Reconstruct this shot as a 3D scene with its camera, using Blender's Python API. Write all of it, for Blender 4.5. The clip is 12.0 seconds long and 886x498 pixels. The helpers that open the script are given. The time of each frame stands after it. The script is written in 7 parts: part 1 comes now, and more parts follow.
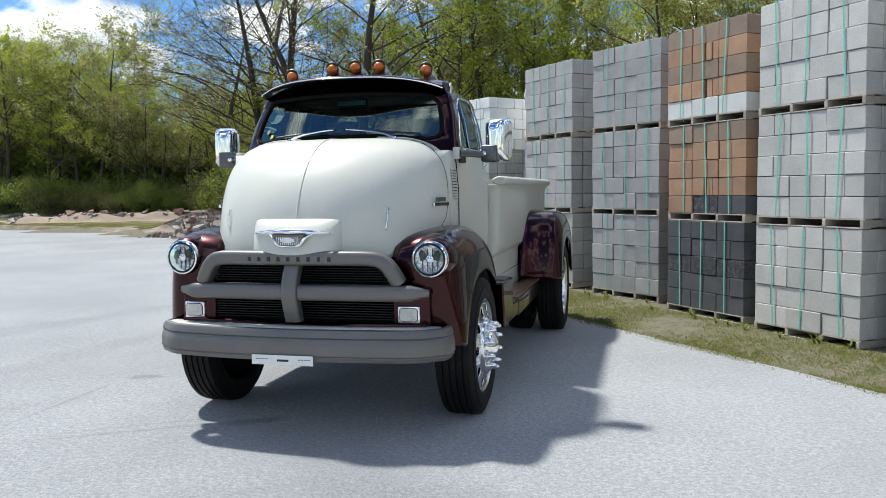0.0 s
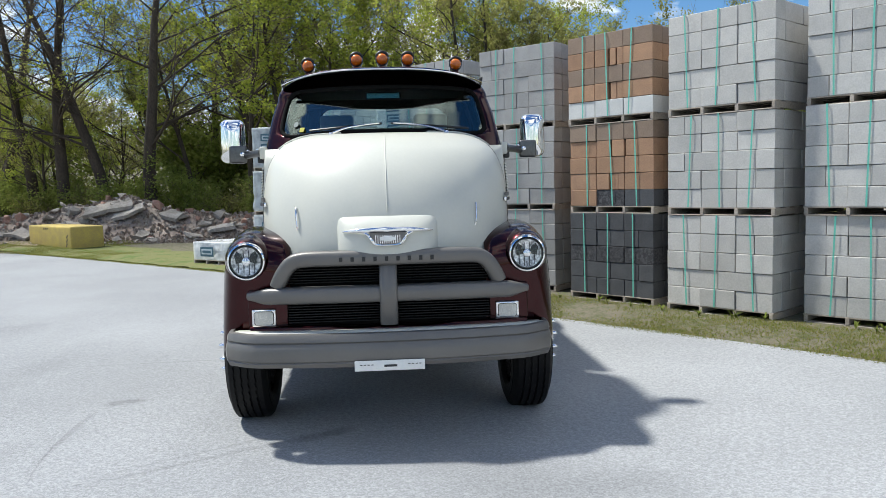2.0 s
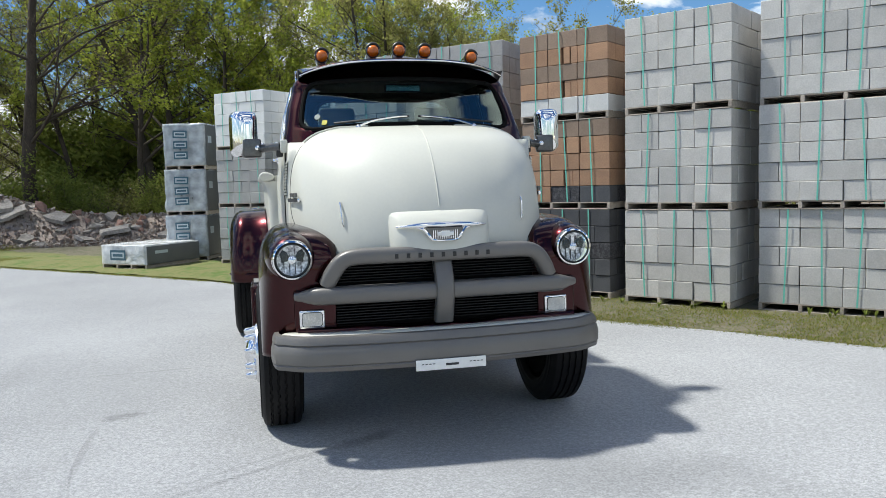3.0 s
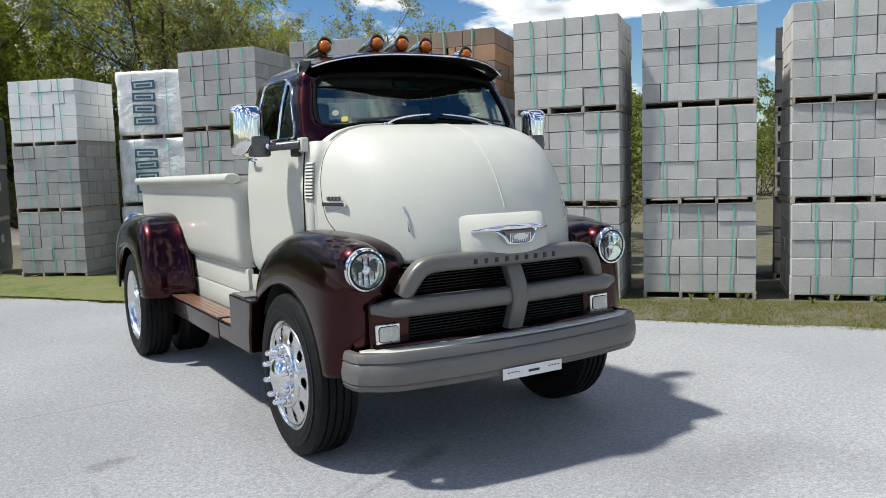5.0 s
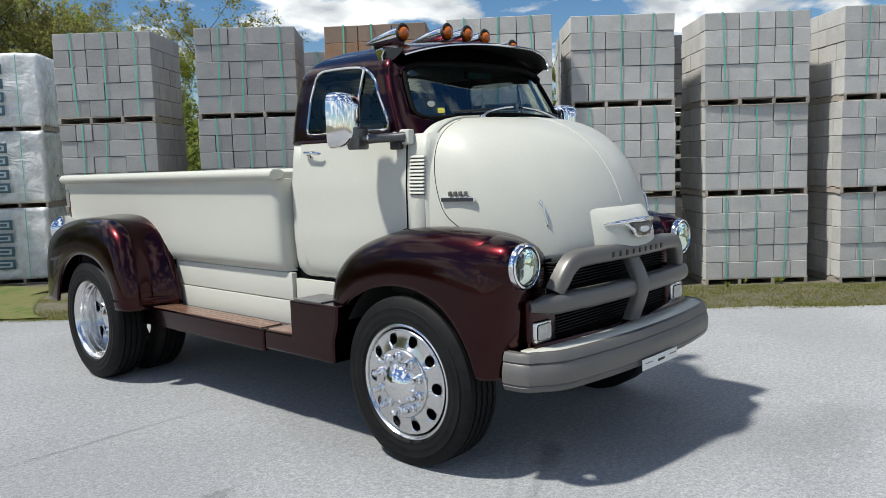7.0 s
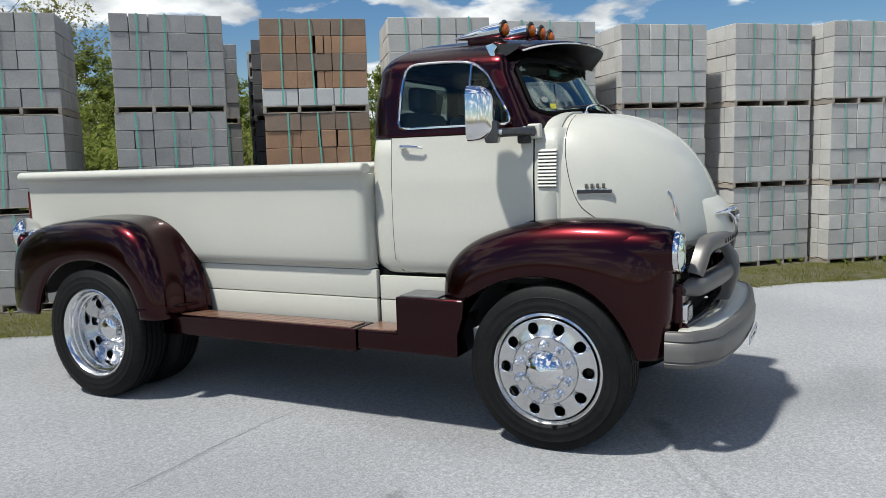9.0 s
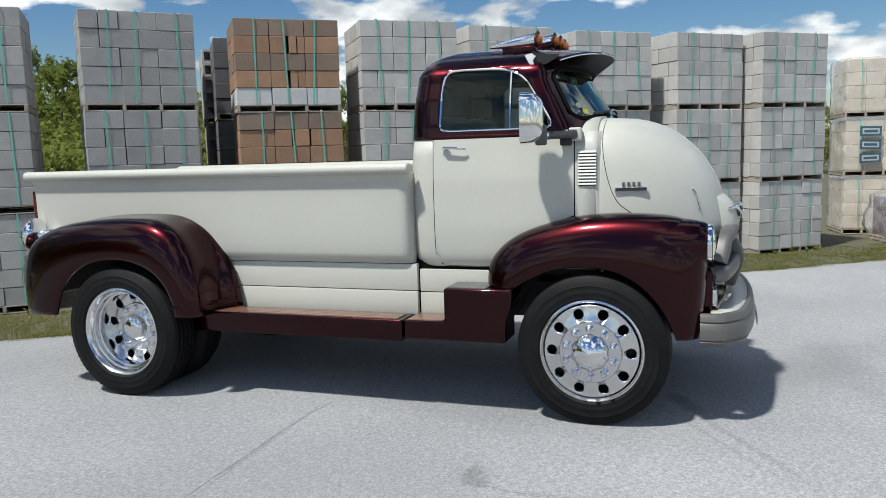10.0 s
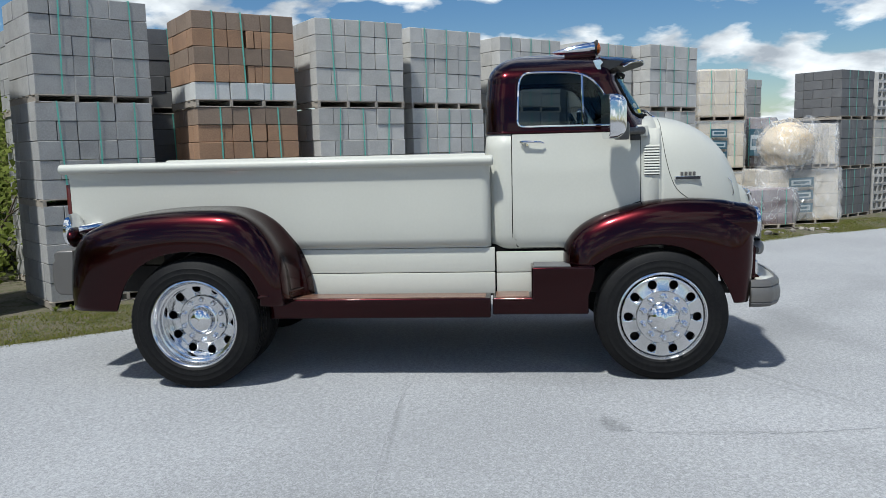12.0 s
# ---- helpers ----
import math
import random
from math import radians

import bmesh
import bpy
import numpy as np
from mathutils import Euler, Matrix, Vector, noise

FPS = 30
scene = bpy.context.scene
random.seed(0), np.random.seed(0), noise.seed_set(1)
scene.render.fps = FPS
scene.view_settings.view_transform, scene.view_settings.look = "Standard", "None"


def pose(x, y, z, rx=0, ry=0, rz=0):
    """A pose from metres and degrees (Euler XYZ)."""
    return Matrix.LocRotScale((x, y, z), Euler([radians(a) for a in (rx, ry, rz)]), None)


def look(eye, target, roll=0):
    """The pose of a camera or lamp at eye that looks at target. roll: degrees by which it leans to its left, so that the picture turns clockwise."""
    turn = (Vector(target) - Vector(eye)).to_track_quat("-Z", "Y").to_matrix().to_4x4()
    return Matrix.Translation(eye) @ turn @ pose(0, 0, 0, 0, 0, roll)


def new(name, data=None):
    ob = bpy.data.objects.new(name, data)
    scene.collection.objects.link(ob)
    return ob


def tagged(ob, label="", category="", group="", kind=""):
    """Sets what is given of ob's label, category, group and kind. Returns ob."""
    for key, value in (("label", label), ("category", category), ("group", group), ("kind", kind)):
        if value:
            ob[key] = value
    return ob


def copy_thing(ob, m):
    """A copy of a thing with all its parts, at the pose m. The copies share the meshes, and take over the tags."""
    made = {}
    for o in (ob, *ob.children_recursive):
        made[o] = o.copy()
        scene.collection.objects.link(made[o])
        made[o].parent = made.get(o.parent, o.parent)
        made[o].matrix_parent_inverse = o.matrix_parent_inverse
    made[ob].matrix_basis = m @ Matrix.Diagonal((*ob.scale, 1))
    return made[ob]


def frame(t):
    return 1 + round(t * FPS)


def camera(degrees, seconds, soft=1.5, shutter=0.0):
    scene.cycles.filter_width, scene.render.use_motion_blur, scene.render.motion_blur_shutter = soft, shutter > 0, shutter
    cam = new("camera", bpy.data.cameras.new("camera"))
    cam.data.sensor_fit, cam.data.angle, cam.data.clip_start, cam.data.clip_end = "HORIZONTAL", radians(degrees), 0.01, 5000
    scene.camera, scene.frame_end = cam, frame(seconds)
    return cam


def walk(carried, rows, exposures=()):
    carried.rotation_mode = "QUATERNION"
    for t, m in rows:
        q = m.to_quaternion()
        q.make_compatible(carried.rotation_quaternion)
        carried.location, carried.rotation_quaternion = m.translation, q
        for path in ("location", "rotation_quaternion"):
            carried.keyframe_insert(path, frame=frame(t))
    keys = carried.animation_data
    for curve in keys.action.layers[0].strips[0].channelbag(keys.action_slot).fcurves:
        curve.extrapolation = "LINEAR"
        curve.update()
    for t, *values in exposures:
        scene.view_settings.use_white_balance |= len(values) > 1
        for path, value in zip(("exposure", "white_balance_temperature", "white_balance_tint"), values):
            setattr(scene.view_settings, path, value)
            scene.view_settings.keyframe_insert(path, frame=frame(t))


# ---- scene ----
cam = camera(58.6, 12.0, soft=0.6)
PATH = [
    (0, (1.982, -5.024, 1.462), (1.494, -3.09, 1.313), -0.8),
    (0.5, (1.503, -5.062, 1.445), (1.175, -3.095, 1.293), -1.0),
    (1, (1.01, -5.153, 1.453), (0.845, -3.165, 1.298), -1.1),
    (1.5, (0.505, -5.188, 1.467), (0.498, -3.194, 1.309), -1.2),
    (2, (-0.012, -5.152, 1.472), (0.132, -3.164, 1.309), -1.4),
    (2.5, (-0.535, -5.092, 1.472), (-0.236, -3.121, 1.306), -1.5),
    (3, (-0.973, -4.914, 1.462), (-0.518, -2.974, 1.291), -1.6),
    (3.5, (-1.412, -4.762, 1.469), (-0.798, -2.866, 1.293), -1.7),
    (3.7, (-1.579, -4.65, 1.484), (-0.898, -2.778, 1.306), -1.6),
    (5.3, (-2.666, -3.934, 1.528), (-1.556, -2.283, 1.331), -1.9),
    (5.5, (-2.805, -3.809, 1.508), (-1.648, -2.19, 1.309), -1.9),
    (6, (-3.14, -3.53, 1.537), (-1.876, -1.994, 1.331), -1.9),
    (6.5, (-3.48, -3.216, 1.548), (-2.115, -1.769, 1.339), -1.9),
    (7, (-3.755, -2.86, 1.557), (-2.295, -1.511, 1.343), -1.9),
    (7.2, (-3.878, -2.727, 1.563), (-2.382, -1.417, 1.348), -1.9),
    (9, (-4.856, -1.391, 1.572), (-3.088, -0.485, 1.345), -1.8),
    (9.5, (-5.147, -1.05, 1.593), (-3.324, -0.26, 1.361), -1.7),
    (10, (-5.494, -0.715, 1.617), (-3.624, -0.047, 1.376), -1.7),
    (10.5, (-5.765, -0.332, 1.615), (-3.855, 0.208, 1.37), -1.6),
    (11, (-6.013, 0.09, 1.623), (-4.071, 0.502, 1.374), -1.6),
    (11.5, (-6.206, 0.548, 1.626), (-4.243, 0.838, 1.374), -1.5),
    (12, (-6.36, 1.026, 1.62), (-4.383, 1.196, 1.366), -1.4),
]
walk(cam, [(t, look(eye, target, roll)) for t, eye, target, roll in PATH],
     exposures=[(0.0, 1.41, 6480, 5), (1.5, 1.39, 6480, 5), (3.0, 1.32, 6550, 5), (5.5, 1.08, 6660, 6), (7.0, 0.95, 6660, 6), (9.0, 0.85, 6620, 6), (10.5, 0.79, 6500, 5), (12.0, 0.72, 6270, 5)])


# ---- world, sun and exposure ----
scene.view_settings.exposure = 0.0
SUN = Vector((-0.88, 0.465, 1.80)).normalized()
world = bpy.data.worlds.new("sky")
scene.world = world
world.use_nodes = True
wn, wl = world.node_tree.nodes, world.node_tree.links
wn.clear()
w_out = wn.new("ShaderNodeOutputWorld")
w_bg = wn.new("ShaderNodeBackground")
w_sky = wn.new("ShaderNodeTexSky")
w_sky.sky_type = "NISHITA"
w_sky.sun_disc = False
w_sky.sun_elevation = math.asin(SUN.z)
w_sky.sun_rotation = math.atan2(SUN.x, SUN.y)
w_sky.air_density, w_sky.dust_density, w_sky.ozone_density = 1.1, 0.15, 4.5
# cloud cover on a flat layer overhead: puffs shrink towards the horizon
w_dir, w_xyz, w_flat = wn.new("ShaderNodeTexCoord"), wn.new("ShaderNodeSeparateXYZ"), wn.new("ShaderNodeCombineXYZ")
wl.new(w_dir.outputs["Generated"], w_xyz.inputs[0])
w_up = wn.new("ShaderNodeMath")
w_up.operation = "ADD"
w_up.inputs[1].default_value = 0.30
w_low = wn.new("ShaderNodeMath")
w_low.operation = "MAXIMUM"
w_low.inputs[1].default_value = 0.05
wl.new(w_xyz.outputs["Z"], w_up.inputs[0])
wl.new(w_up.outputs[0], w_low.inputs[0])
for axis in ("X", "Y"):
    w_div = wn.new("ShaderNodeMath")
    w_div.operation = "DIVIDE"
    wl.new(w_xyz.outputs[axis], w_div.inputs[0])
    wl.new(w_low.outputs[0], w_div.inputs[1])
    wl.new(w_div.outputs[0], w_flat.inputs[axis])
w_shift = wn.new("ShaderNodeMapping")
w_shift.inputs["Location"].default_value = (3.1, 7.4, 0.0)
wl.new(w_flat.outputs[0], w_shift.inputs["Vector"])
w_noise, w_shade = wn.new("ShaderNodeTexNoise"), wn.new("ShaderNodeTexNoise")
w_noise.inputs["Scale"].default_value, w_shade.inputs["Scale"].default_value = 2.6, 5.0
w_noise.inputs["Detail"].default_value, w_shade.inputs["Detail"].default_value = 7.0, 5.0
w_noise.inputs["Roughness"].default_value = 0.52
w_noise.inputs["Distortion"].default_value = 0.15
w_ramp = wn.new("ShaderNodeValToRGB")
w_ramp.color_ramp.elements[0].position, w_ramp.color_ramp.elements[1].position = 0.50, 0.56
w_tone = wn.new("ShaderNodeValToRGB")
w_tone.color_ramp.elements[0].position, w_tone.color_ramp.elements[1].position = 0.35, 0.62
w_tone.color_ramp.elements[0].color = (2.5, 2.7, 3.05, 1)
w_tone.color_ramp.elements[1].color = (5.9, 6.0, 6.2, 1)
w_mix = wn.new("ShaderNodeMix")
w_mix.data_type = "RGBA"
wl.new(w_shift.outputs["Vector"], w_noise.inputs["Vector"])
wl.new(w_shift.outputs["Vector"], w_shade.inputs["Vector"])
wl.new(w_noise.outputs["Fac"], w_ramp.inputs["Fac"])
wl.new(w_shade.outputs["Fac"], w_tone.inputs["Fac"])
wl.new(w_ramp.outputs["Color"], w_mix.inputs[0])
w_deep = wn.new("ShaderNodeHueSaturation")
w_deep.inputs["Saturation"].default_value, w_deep.inputs["Value"].default_value = 1.26, 0.45
w_deep.inputs["Hue"].default_value = 0.508
wl.new(w_sky.outputs["Color"], w_deep.inputs["Color"])
wl.new(w_deep.outputs["Color"], w_mix.inputs[6])
wl.new(w_tone.outputs["Color"], w_mix.inputs[7])
wl.new(w_mix.outputs[2], w_bg.inputs["Color"])
w_bg.inputs["Strength"].default_value = 0.108
wl.new(w_bg.outputs["Background"], w_out.inputs["Surface"])

sun_lamp = new("sun", bpy.data.lights.new("sun", "SUN"))
sun_lamp.data.energy = 2.6
sun_lamp.data.angle = radians(3.2)
sun_lamp.data.color = (1.0, 0.975, 0.94)
sun_lamp.matrix_world = look(SUN * 60, (0, 0, 0))


# ---- materials ----
def material(name, color, rough=0.5, metal=0.0, coat=0.0, second=None, scale=8.0, fine=60.0, amount=0.5,
             bump=0.0, bump_scale=80.0, random_tone=0.0, stretch=(1, 1, 1), rough_var=0.0, ior=1.5):
    """A surface with two scales of variation between two colours, fine relief and a tone of its own for each object."""
    m = bpy.data.materials.new(name)
    m.use_nodes = True
    n, l = m.node_tree.nodes, m.node_tree.links
    b = n["Principled BSDF"]
    b.inputs["Roughness"].default_value = rough
    b.inputs["Metallic"].default_value = metal
    b.inputs["Coat Weight"].default_value = coat
    b.inputs["Coat Roughness"].default_value = 0.06
    b.inputs["IOR"].default_value = ior
    b.inputs["Base Color"].default_value = (*color, 1)
    second = second or tuple(c * 0.8 for c in color)
    tc = n.new("ShaderNodeTexCoord")
    mp = n.new("ShaderNodeMapping")
    mp.inputs["Scale"].default_value = stretch
    l.new(tc.outputs["Object"], mp.inputs["Vector"])
    place = mp.outputs["Vector"]
    if random_tone:
        own = n.new("ShaderNodeObjectInfo")
        shift = n.new("ShaderNodeVectorMath")
        shift.operation = "MULTIPLY_ADD"
        shift.inputs[1].default_value = (37.0, 53.0, 71.0)
        l.new(own.outputs["Random"], shift.inputs[0])
        l.new(mp.outputs["Vector"], shift.inputs[2])
        place = shift.outputs[0]
    big, small = n.new("ShaderNodeTexNoise"), n.new("ShaderNodeTexNoise")
    big.inputs["Scale"].default_value, small.inputs["Scale"].default_value = scale, fine
    big.inputs["Detail"].default_value, small.inputs["Detail"].default_value = 4.0, 3.0
    l.new(place, big.inputs["Vector"])
    l.new(place, small.inputs["Vector"])
    add = n.new("ShaderNodeMath")
    add.operation = "ADD"
    l.new(big.outputs["Fac"], add.inputs[0])
    l.new(small.outputs["Fac"], add.inputs[1])
    rng = n.new("ShaderNodeMapRange")
    rng.inputs["From Min"].default_value, rng.inputs["From Max"].default_value = 0.75, 1.25
    rng.inputs["To Max"].default_value = amount * 2
    l.new(add.outputs[0], rng.inputs["Value"])
    mix = n.new("ShaderNodeMix")
    mix.data_type = "RGBA"
    l.new(rng.outputs[0], mix.inputs[0])
    mix.inputs[6].default_value, mix.inputs[7].default_value = (*color, 1), (*second, 1)
    last = mix.outputs[2]
    if random_tone:
        info = n.new("ShaderNodeObjectInfo")
        r2 = n.new("ShaderNodeMapRange")
        r2.inputs["To Min"].default_value, r2.inputs["To Max"].default_value = 1 - random_tone, 1 + random_tone
        l.new(info.outputs["Random"], r2.inputs["Value"])
        mul = n.new("ShaderNodeVectorMath")
        mul.operation = "SCALE"
        l.new(last, mul.inputs[0])
        l.new(r2.outputs[0], mul.inputs["Scale"])
        last = mul.outputs[0]
    l.new(last, b.inputs["Base Color"])
    if rough_var:
        r3 = n.new("ShaderNodeMapRange")
        r3.inputs["To Min"].default_value, r3.inputs["To Max"].default_value = rough - rough_var, rough + rough_var
        l.new(big.outputs["Fac"], r3.inputs["Value"])
        l.new(r3.outputs[0], b.inputs["Roughness"])
    if bump:
        bn = n.new("ShaderNodeTexNoise")
        bn.inputs["Scale"].default_value, bn.inputs["Detail"].default_value = bump_scale, 5.0
        l.new(mp.outputs["Vector"], bn.inputs["Vector"])
        bp = n.new("ShaderNodeBump")
        bp.inputs["Strength"].default_value, bp.inputs["Distance"].default_value = min(1.0, bump), 0.01 * max(1.0, bump)
        l.new(bn.outputs["Fac"], bp.inputs["Height"])
        l.new(bp.outputs["Normal"], b.inputs["Normal"])
    return m


def glass_material(name, tint, rough=0.0, ior=1.95):
    m = bpy.data.materials.new(name)
    m.use_nodes = True
    n, l = m.node_tree.nodes, m.node_tree.links
    n.clear()
    out, mix = n.new("ShaderNodeOutputMaterial"), n.new("ShaderNodeMixShader")
    see, gloss, fres = n.new("ShaderNodeBsdfTransparent"), n.new("ShaderNodeBsdfGlossy"), n.new("ShaderNodeFresnel")
    see.inputs["Color"].default_value = (*tint, 1)
    gloss.inputs["Roughness"].default_value = rough
    gloss.inputs["Color"].default_value = (0.78, 0.90, 0.80, 1)
    fres.inputs["IOR"].default_value = ior
    l.new(fres.outputs[0], mix.inputs[0])
    l.new(see.outputs[0], mix.inputs[1])
    l.new(gloss.outputs[0], mix.inputs[2])
    l.new(mix.outputs[0], out.inputs["Surface"])
    return m


def leaf_material(name, color, second):
    m = bpy.data.materials.new(name)
    m.use_nodes = True
    n, l = m.node_tree.nodes, m.node_tree.links
    n.clear()
    out, mix = n.new("ShaderNodeOutputMaterial"), n.new("ShaderNodeMixShader")
    dif, tra, geo = n.new("ShaderNodeBsdfDiffuse"), n.new("ShaderNodeBsdfTranslucent"), n.new("ShaderNodeNewGeometry")
    cm = n.new("ShaderNodeMix")
    cm.data_type = "RGBA"
    cm.inputs[6].default_value, cm.inputs[7].default_value = (*color, 1), (*second, 1)
    l.new(geo.outputs["Random Per Island"], cm.inputs[0])
    l.new(cm.outputs[2], dif.inputs["Color"])
    l.new(cm.outputs[2], tra.inputs["Color"])
    mix.inputs[0].default_value = 0.5
    l.new(dif.outputs[0], mix.inputs[1])
    l.new(tra.outputs[0], mix.inputs[2])
    l.new(mix.outputs[0], out.inputs["Surface"])
    return m


CREAM = material("cream_paint", (0.548, 0.545, 0.487), 0.44, coat=0.35, second=(0.528, 0.525, 0.467), scale=2, amount=0.5, ior=1.38)
MAROON = material("maroon_metallic_paint", (0.034, 0.0036, 0.0050), 0.25, metal=1.0, coat=0.5, second=(0.026, 0.0028, 0.0040), scale=3, fine=400, amount=0.5)
PEWTER = material("satin_pewter_paint", (0.160, 0.152, 0.143), 0.40, metal=0.40, second=(0.140, 0.133, 0.125), scale=4, fine=200)
CHROME = material("chrome", (0.86, 0.86, 0.87), 0.06, metal=1.0, second=(0.82, 0.82, 0.83), rough_var=0.02)
ALLOY = material("polished_aluminium", (0.80, 0.80, 0.80), 0.17, metal=1.0, second=(0.74, 0.74, 0.75), rough_var=0.04, scale=12)
RUBBER = material("tyre_rubber", (0.005, 0.005, 0.006), 0.6, ior=1.28, second=(0.010, 0.010, 0.010), scale=10, bump=0.15, bump_scale=150)
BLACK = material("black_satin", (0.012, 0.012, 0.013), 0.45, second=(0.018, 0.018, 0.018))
# black for rubber and gaps, and painted shade behind openings
SEAL_AND_SHADE = material("black_seal_and_shade", (0.008, 0.008, 0.008), 0.8, ior=1.15)
DARK = material("underbody_black", (0.018, 0.018, 0.019), 0.7, second=(0.03, 0.028, 0.025), scale=9)
MESHB = material("dark_grille_mesh", (0.016, 0.016, 0.016), 0.6, ior=1.3)
GRIP = material("grey_step_mat", (0.16, 0.16, 0.16), 0.7, second=(0.11, 0.11, 0.11), fine=180, bump=0.4, bump_scale=120)
WOOD = material("varnished_oak_planks", (0.30, 0.175, 0.115), 0.35, coat=0.5, second=(0.13, 0.065, 0.045), scale=14, fine=70, amount=0.7, stretch=(6, 0.5, 1))
AMBER = material("amber_plastic_lens", (0.68, 0.175, 0.007), 0.2, coat=0.4, second=(0.44, 0.085, 0.003), fine=120)
RED = material("red_plastic_lens", (0.10, 0.012, 0.010), 0.25, coat=0.6)
LENS = glass_material("clear_lens", (0.96, 0.97, 0.98), 0.0, 1.45)
FROST = material("fluted_lamp_lens", (0.74, 0.71, 0.64), 0.15, coat=0.5, second=(0.52, 0.50, 0.46), scale=25, fine=120, amount=0.7, bump=0.4, bump_scale=60)
BOWL = material("lamp_bowl", (0.85, 0.85, 0.86), 0.38, metal=1.0, second=(0.2, 0.2, 0.21), scale=30)
GLASS = glass_material("tinted_car_glass", (0.80, 0.90, 0.89), 0.0, 2.45)
REARGLASS = glass_material("tinted_rear_glass", (0.42, 0.50, 0.50), 0.0, 1.6)
DOORGLASS = glass_material("dark_tinted_glass", (0.36, 0.40, 0.40), 0.0, 1.45)
ARMGREY = material("dark_polished_casting", (0.14, 0.14, 0.14), 0.28, metal=0.85, second=(0.10, 0.10, 0.10), scale=12)
TRIM = material("interior_grey_vinyl", (0.74, 0.75, 0.75), 0.6, second=(0.66, 0.67, 0.67), fine=120)
INK = material("dark_print", (0.03, 0.03, 0.035), 0.6)
PLATE = material("white_enamel", (0.78, 0.78, 0.76), 0.35, second=(0.72, 0.72, 0.70))
YELLOWTAG = material("yellow_sticker", (0.50, 0.45, 0.06), 0.5)
GREYTAG = material("grey_sticker", (0.24, 0.27, 0.25), 0.5)
# the teal stands in for sky reflected in the cab mirror
TEAL = material("mirror_with_painted_sky", (0.40, 0.86, 0.92), 0.18, metal=1.0)


# ---- mesh helpers ----
def link_mesh(name, verts, faces, mat, parent=None, label="", smooth=True, sharp=38):
    me = bpy.data.meshes.new(name)
    me.from_pydata([tuple(v) for v in verts], [], faces)
    me.update()
    if mat:
        me.materials.append(mat)
    me.polygons.foreach_set("use_smooth", [smooth] * len(me.polygons))
    if smooth and sharp:
        me.set_sharp_from_angle(angle=radians(sharp))
    ob = new(name, me)
    ob.parent = parent
    if label:
        ob["label"] = label
    return ob


def part(name, geo, mat, parent=None, label="", smooth=True, sharp=38):
    """One mesh object under a thing or a part, from a bmesh or from lists of verts and faces."""
    if isinstance(geo, bmesh.types.BMesh):
        bmesh.ops.recalc_face_normals(geo, faces=geo.faces)
        geo.verts.index_update()
        v, f = [w.co[:] for w in geo.verts], [[w.index for w in q.verts] for q in geo.faces]
        geo.free()
    else:
        v, f = geo
    return link_mesh(name, v, f, mat, parent, label, smooth, sharp)


def thing(name, loc, label, category, group="", kind=""):
    e = new(name)
    e.empty_display_size = 0.1
    e.location = loc
    return tagged(e, label, category, group, kind)


def solid(ob, t, offset=-1.0):
    m = ob.modifiers.new("thickness", "SOLIDIFY")
    m.thickness, m.offset = t, offset
    m.use_even_offset = False
    return ob


def box(x0, x1, y0, y1, z0, z1, bevel=0.0, seg=2):
    bm = bmesh.new()
    bmesh.ops.create_cube(bm, size=1)
    for v in bm.verts:
        v.co = ((x0 + x1) / 2 + v.co.x * (x1 - x0), (y0 + y1) / 2 + v.co.y * (y1 - y0), (z0 + z1) / 2 + v.co.z * (z1 - z0))
    if bevel:
        bmesh.ops.bevel(bm, geom=bm.edges[:], offset=bevel, segments=seg, affect="EDGES", profile=0.6)
    return bm


def surf(fn, us, vs, close_u=False, close_v=False, flip=False):
    """A grid of fn(u, v)."""
    V = [fn(u, v) for u in us for v in vs]
    nu, nv, F = len(us), len(vs), []
    for i in range(nu if close_u else nu - 1):
        for j in range(nv if close_v else nv - 1):
            a, b = i * nv + j, i * nv + (j + 1) % nv
            c, d = ((i + 1) % nu) * nv + (j + 1) % nv, ((i + 1) % nu) * nv + j
            F.append((a, d, c, b) if flip else (a, b, c, d))
    return V, F


def join(*geos):
    V, F = [], []
    for v, f in geos:
        k = len(V)
        V += [tuple(p) for p in v]
        F += [tuple(i + k for i in q) for q in f]
    return V, F


def lin(a, b, n):
    return [a + (b - a) * i / (n - 1) for i in range(n)]


def spline(pts, n):
    """n points along a smooth curve through pts (any dimension), spaced by length."""
    P = [np.array(p, float) for p in pts]
    P = [2 * P[0] - P[1]] + P + [2 * P[-1] - P[-2]]
    out = []
    for i in range(1, len(P) - 2):
        for k in range(24):
            t = k / 24
            a, b, c, d = P[i - 1], P[i], P[i + 1], P[i + 2]
            out.append(0.5 * (2 * b + (c - a) * t + (2 * a - 5 * b + 4 * c - d) * t * t + (3 * b - a - 3 * c + d) * t ** 3))
    out.append(P[-2])
    out = np.array(out)
    s = np.concatenate([[0], np.cumsum(np.linalg.norm(np.diff(out, axis=0), axis=1))])
    q = np.linspace(0, s[-1], n)
    return np.stack([np.interp(q, s, out[:, k]) for k in range(out.shape[1])], 1)


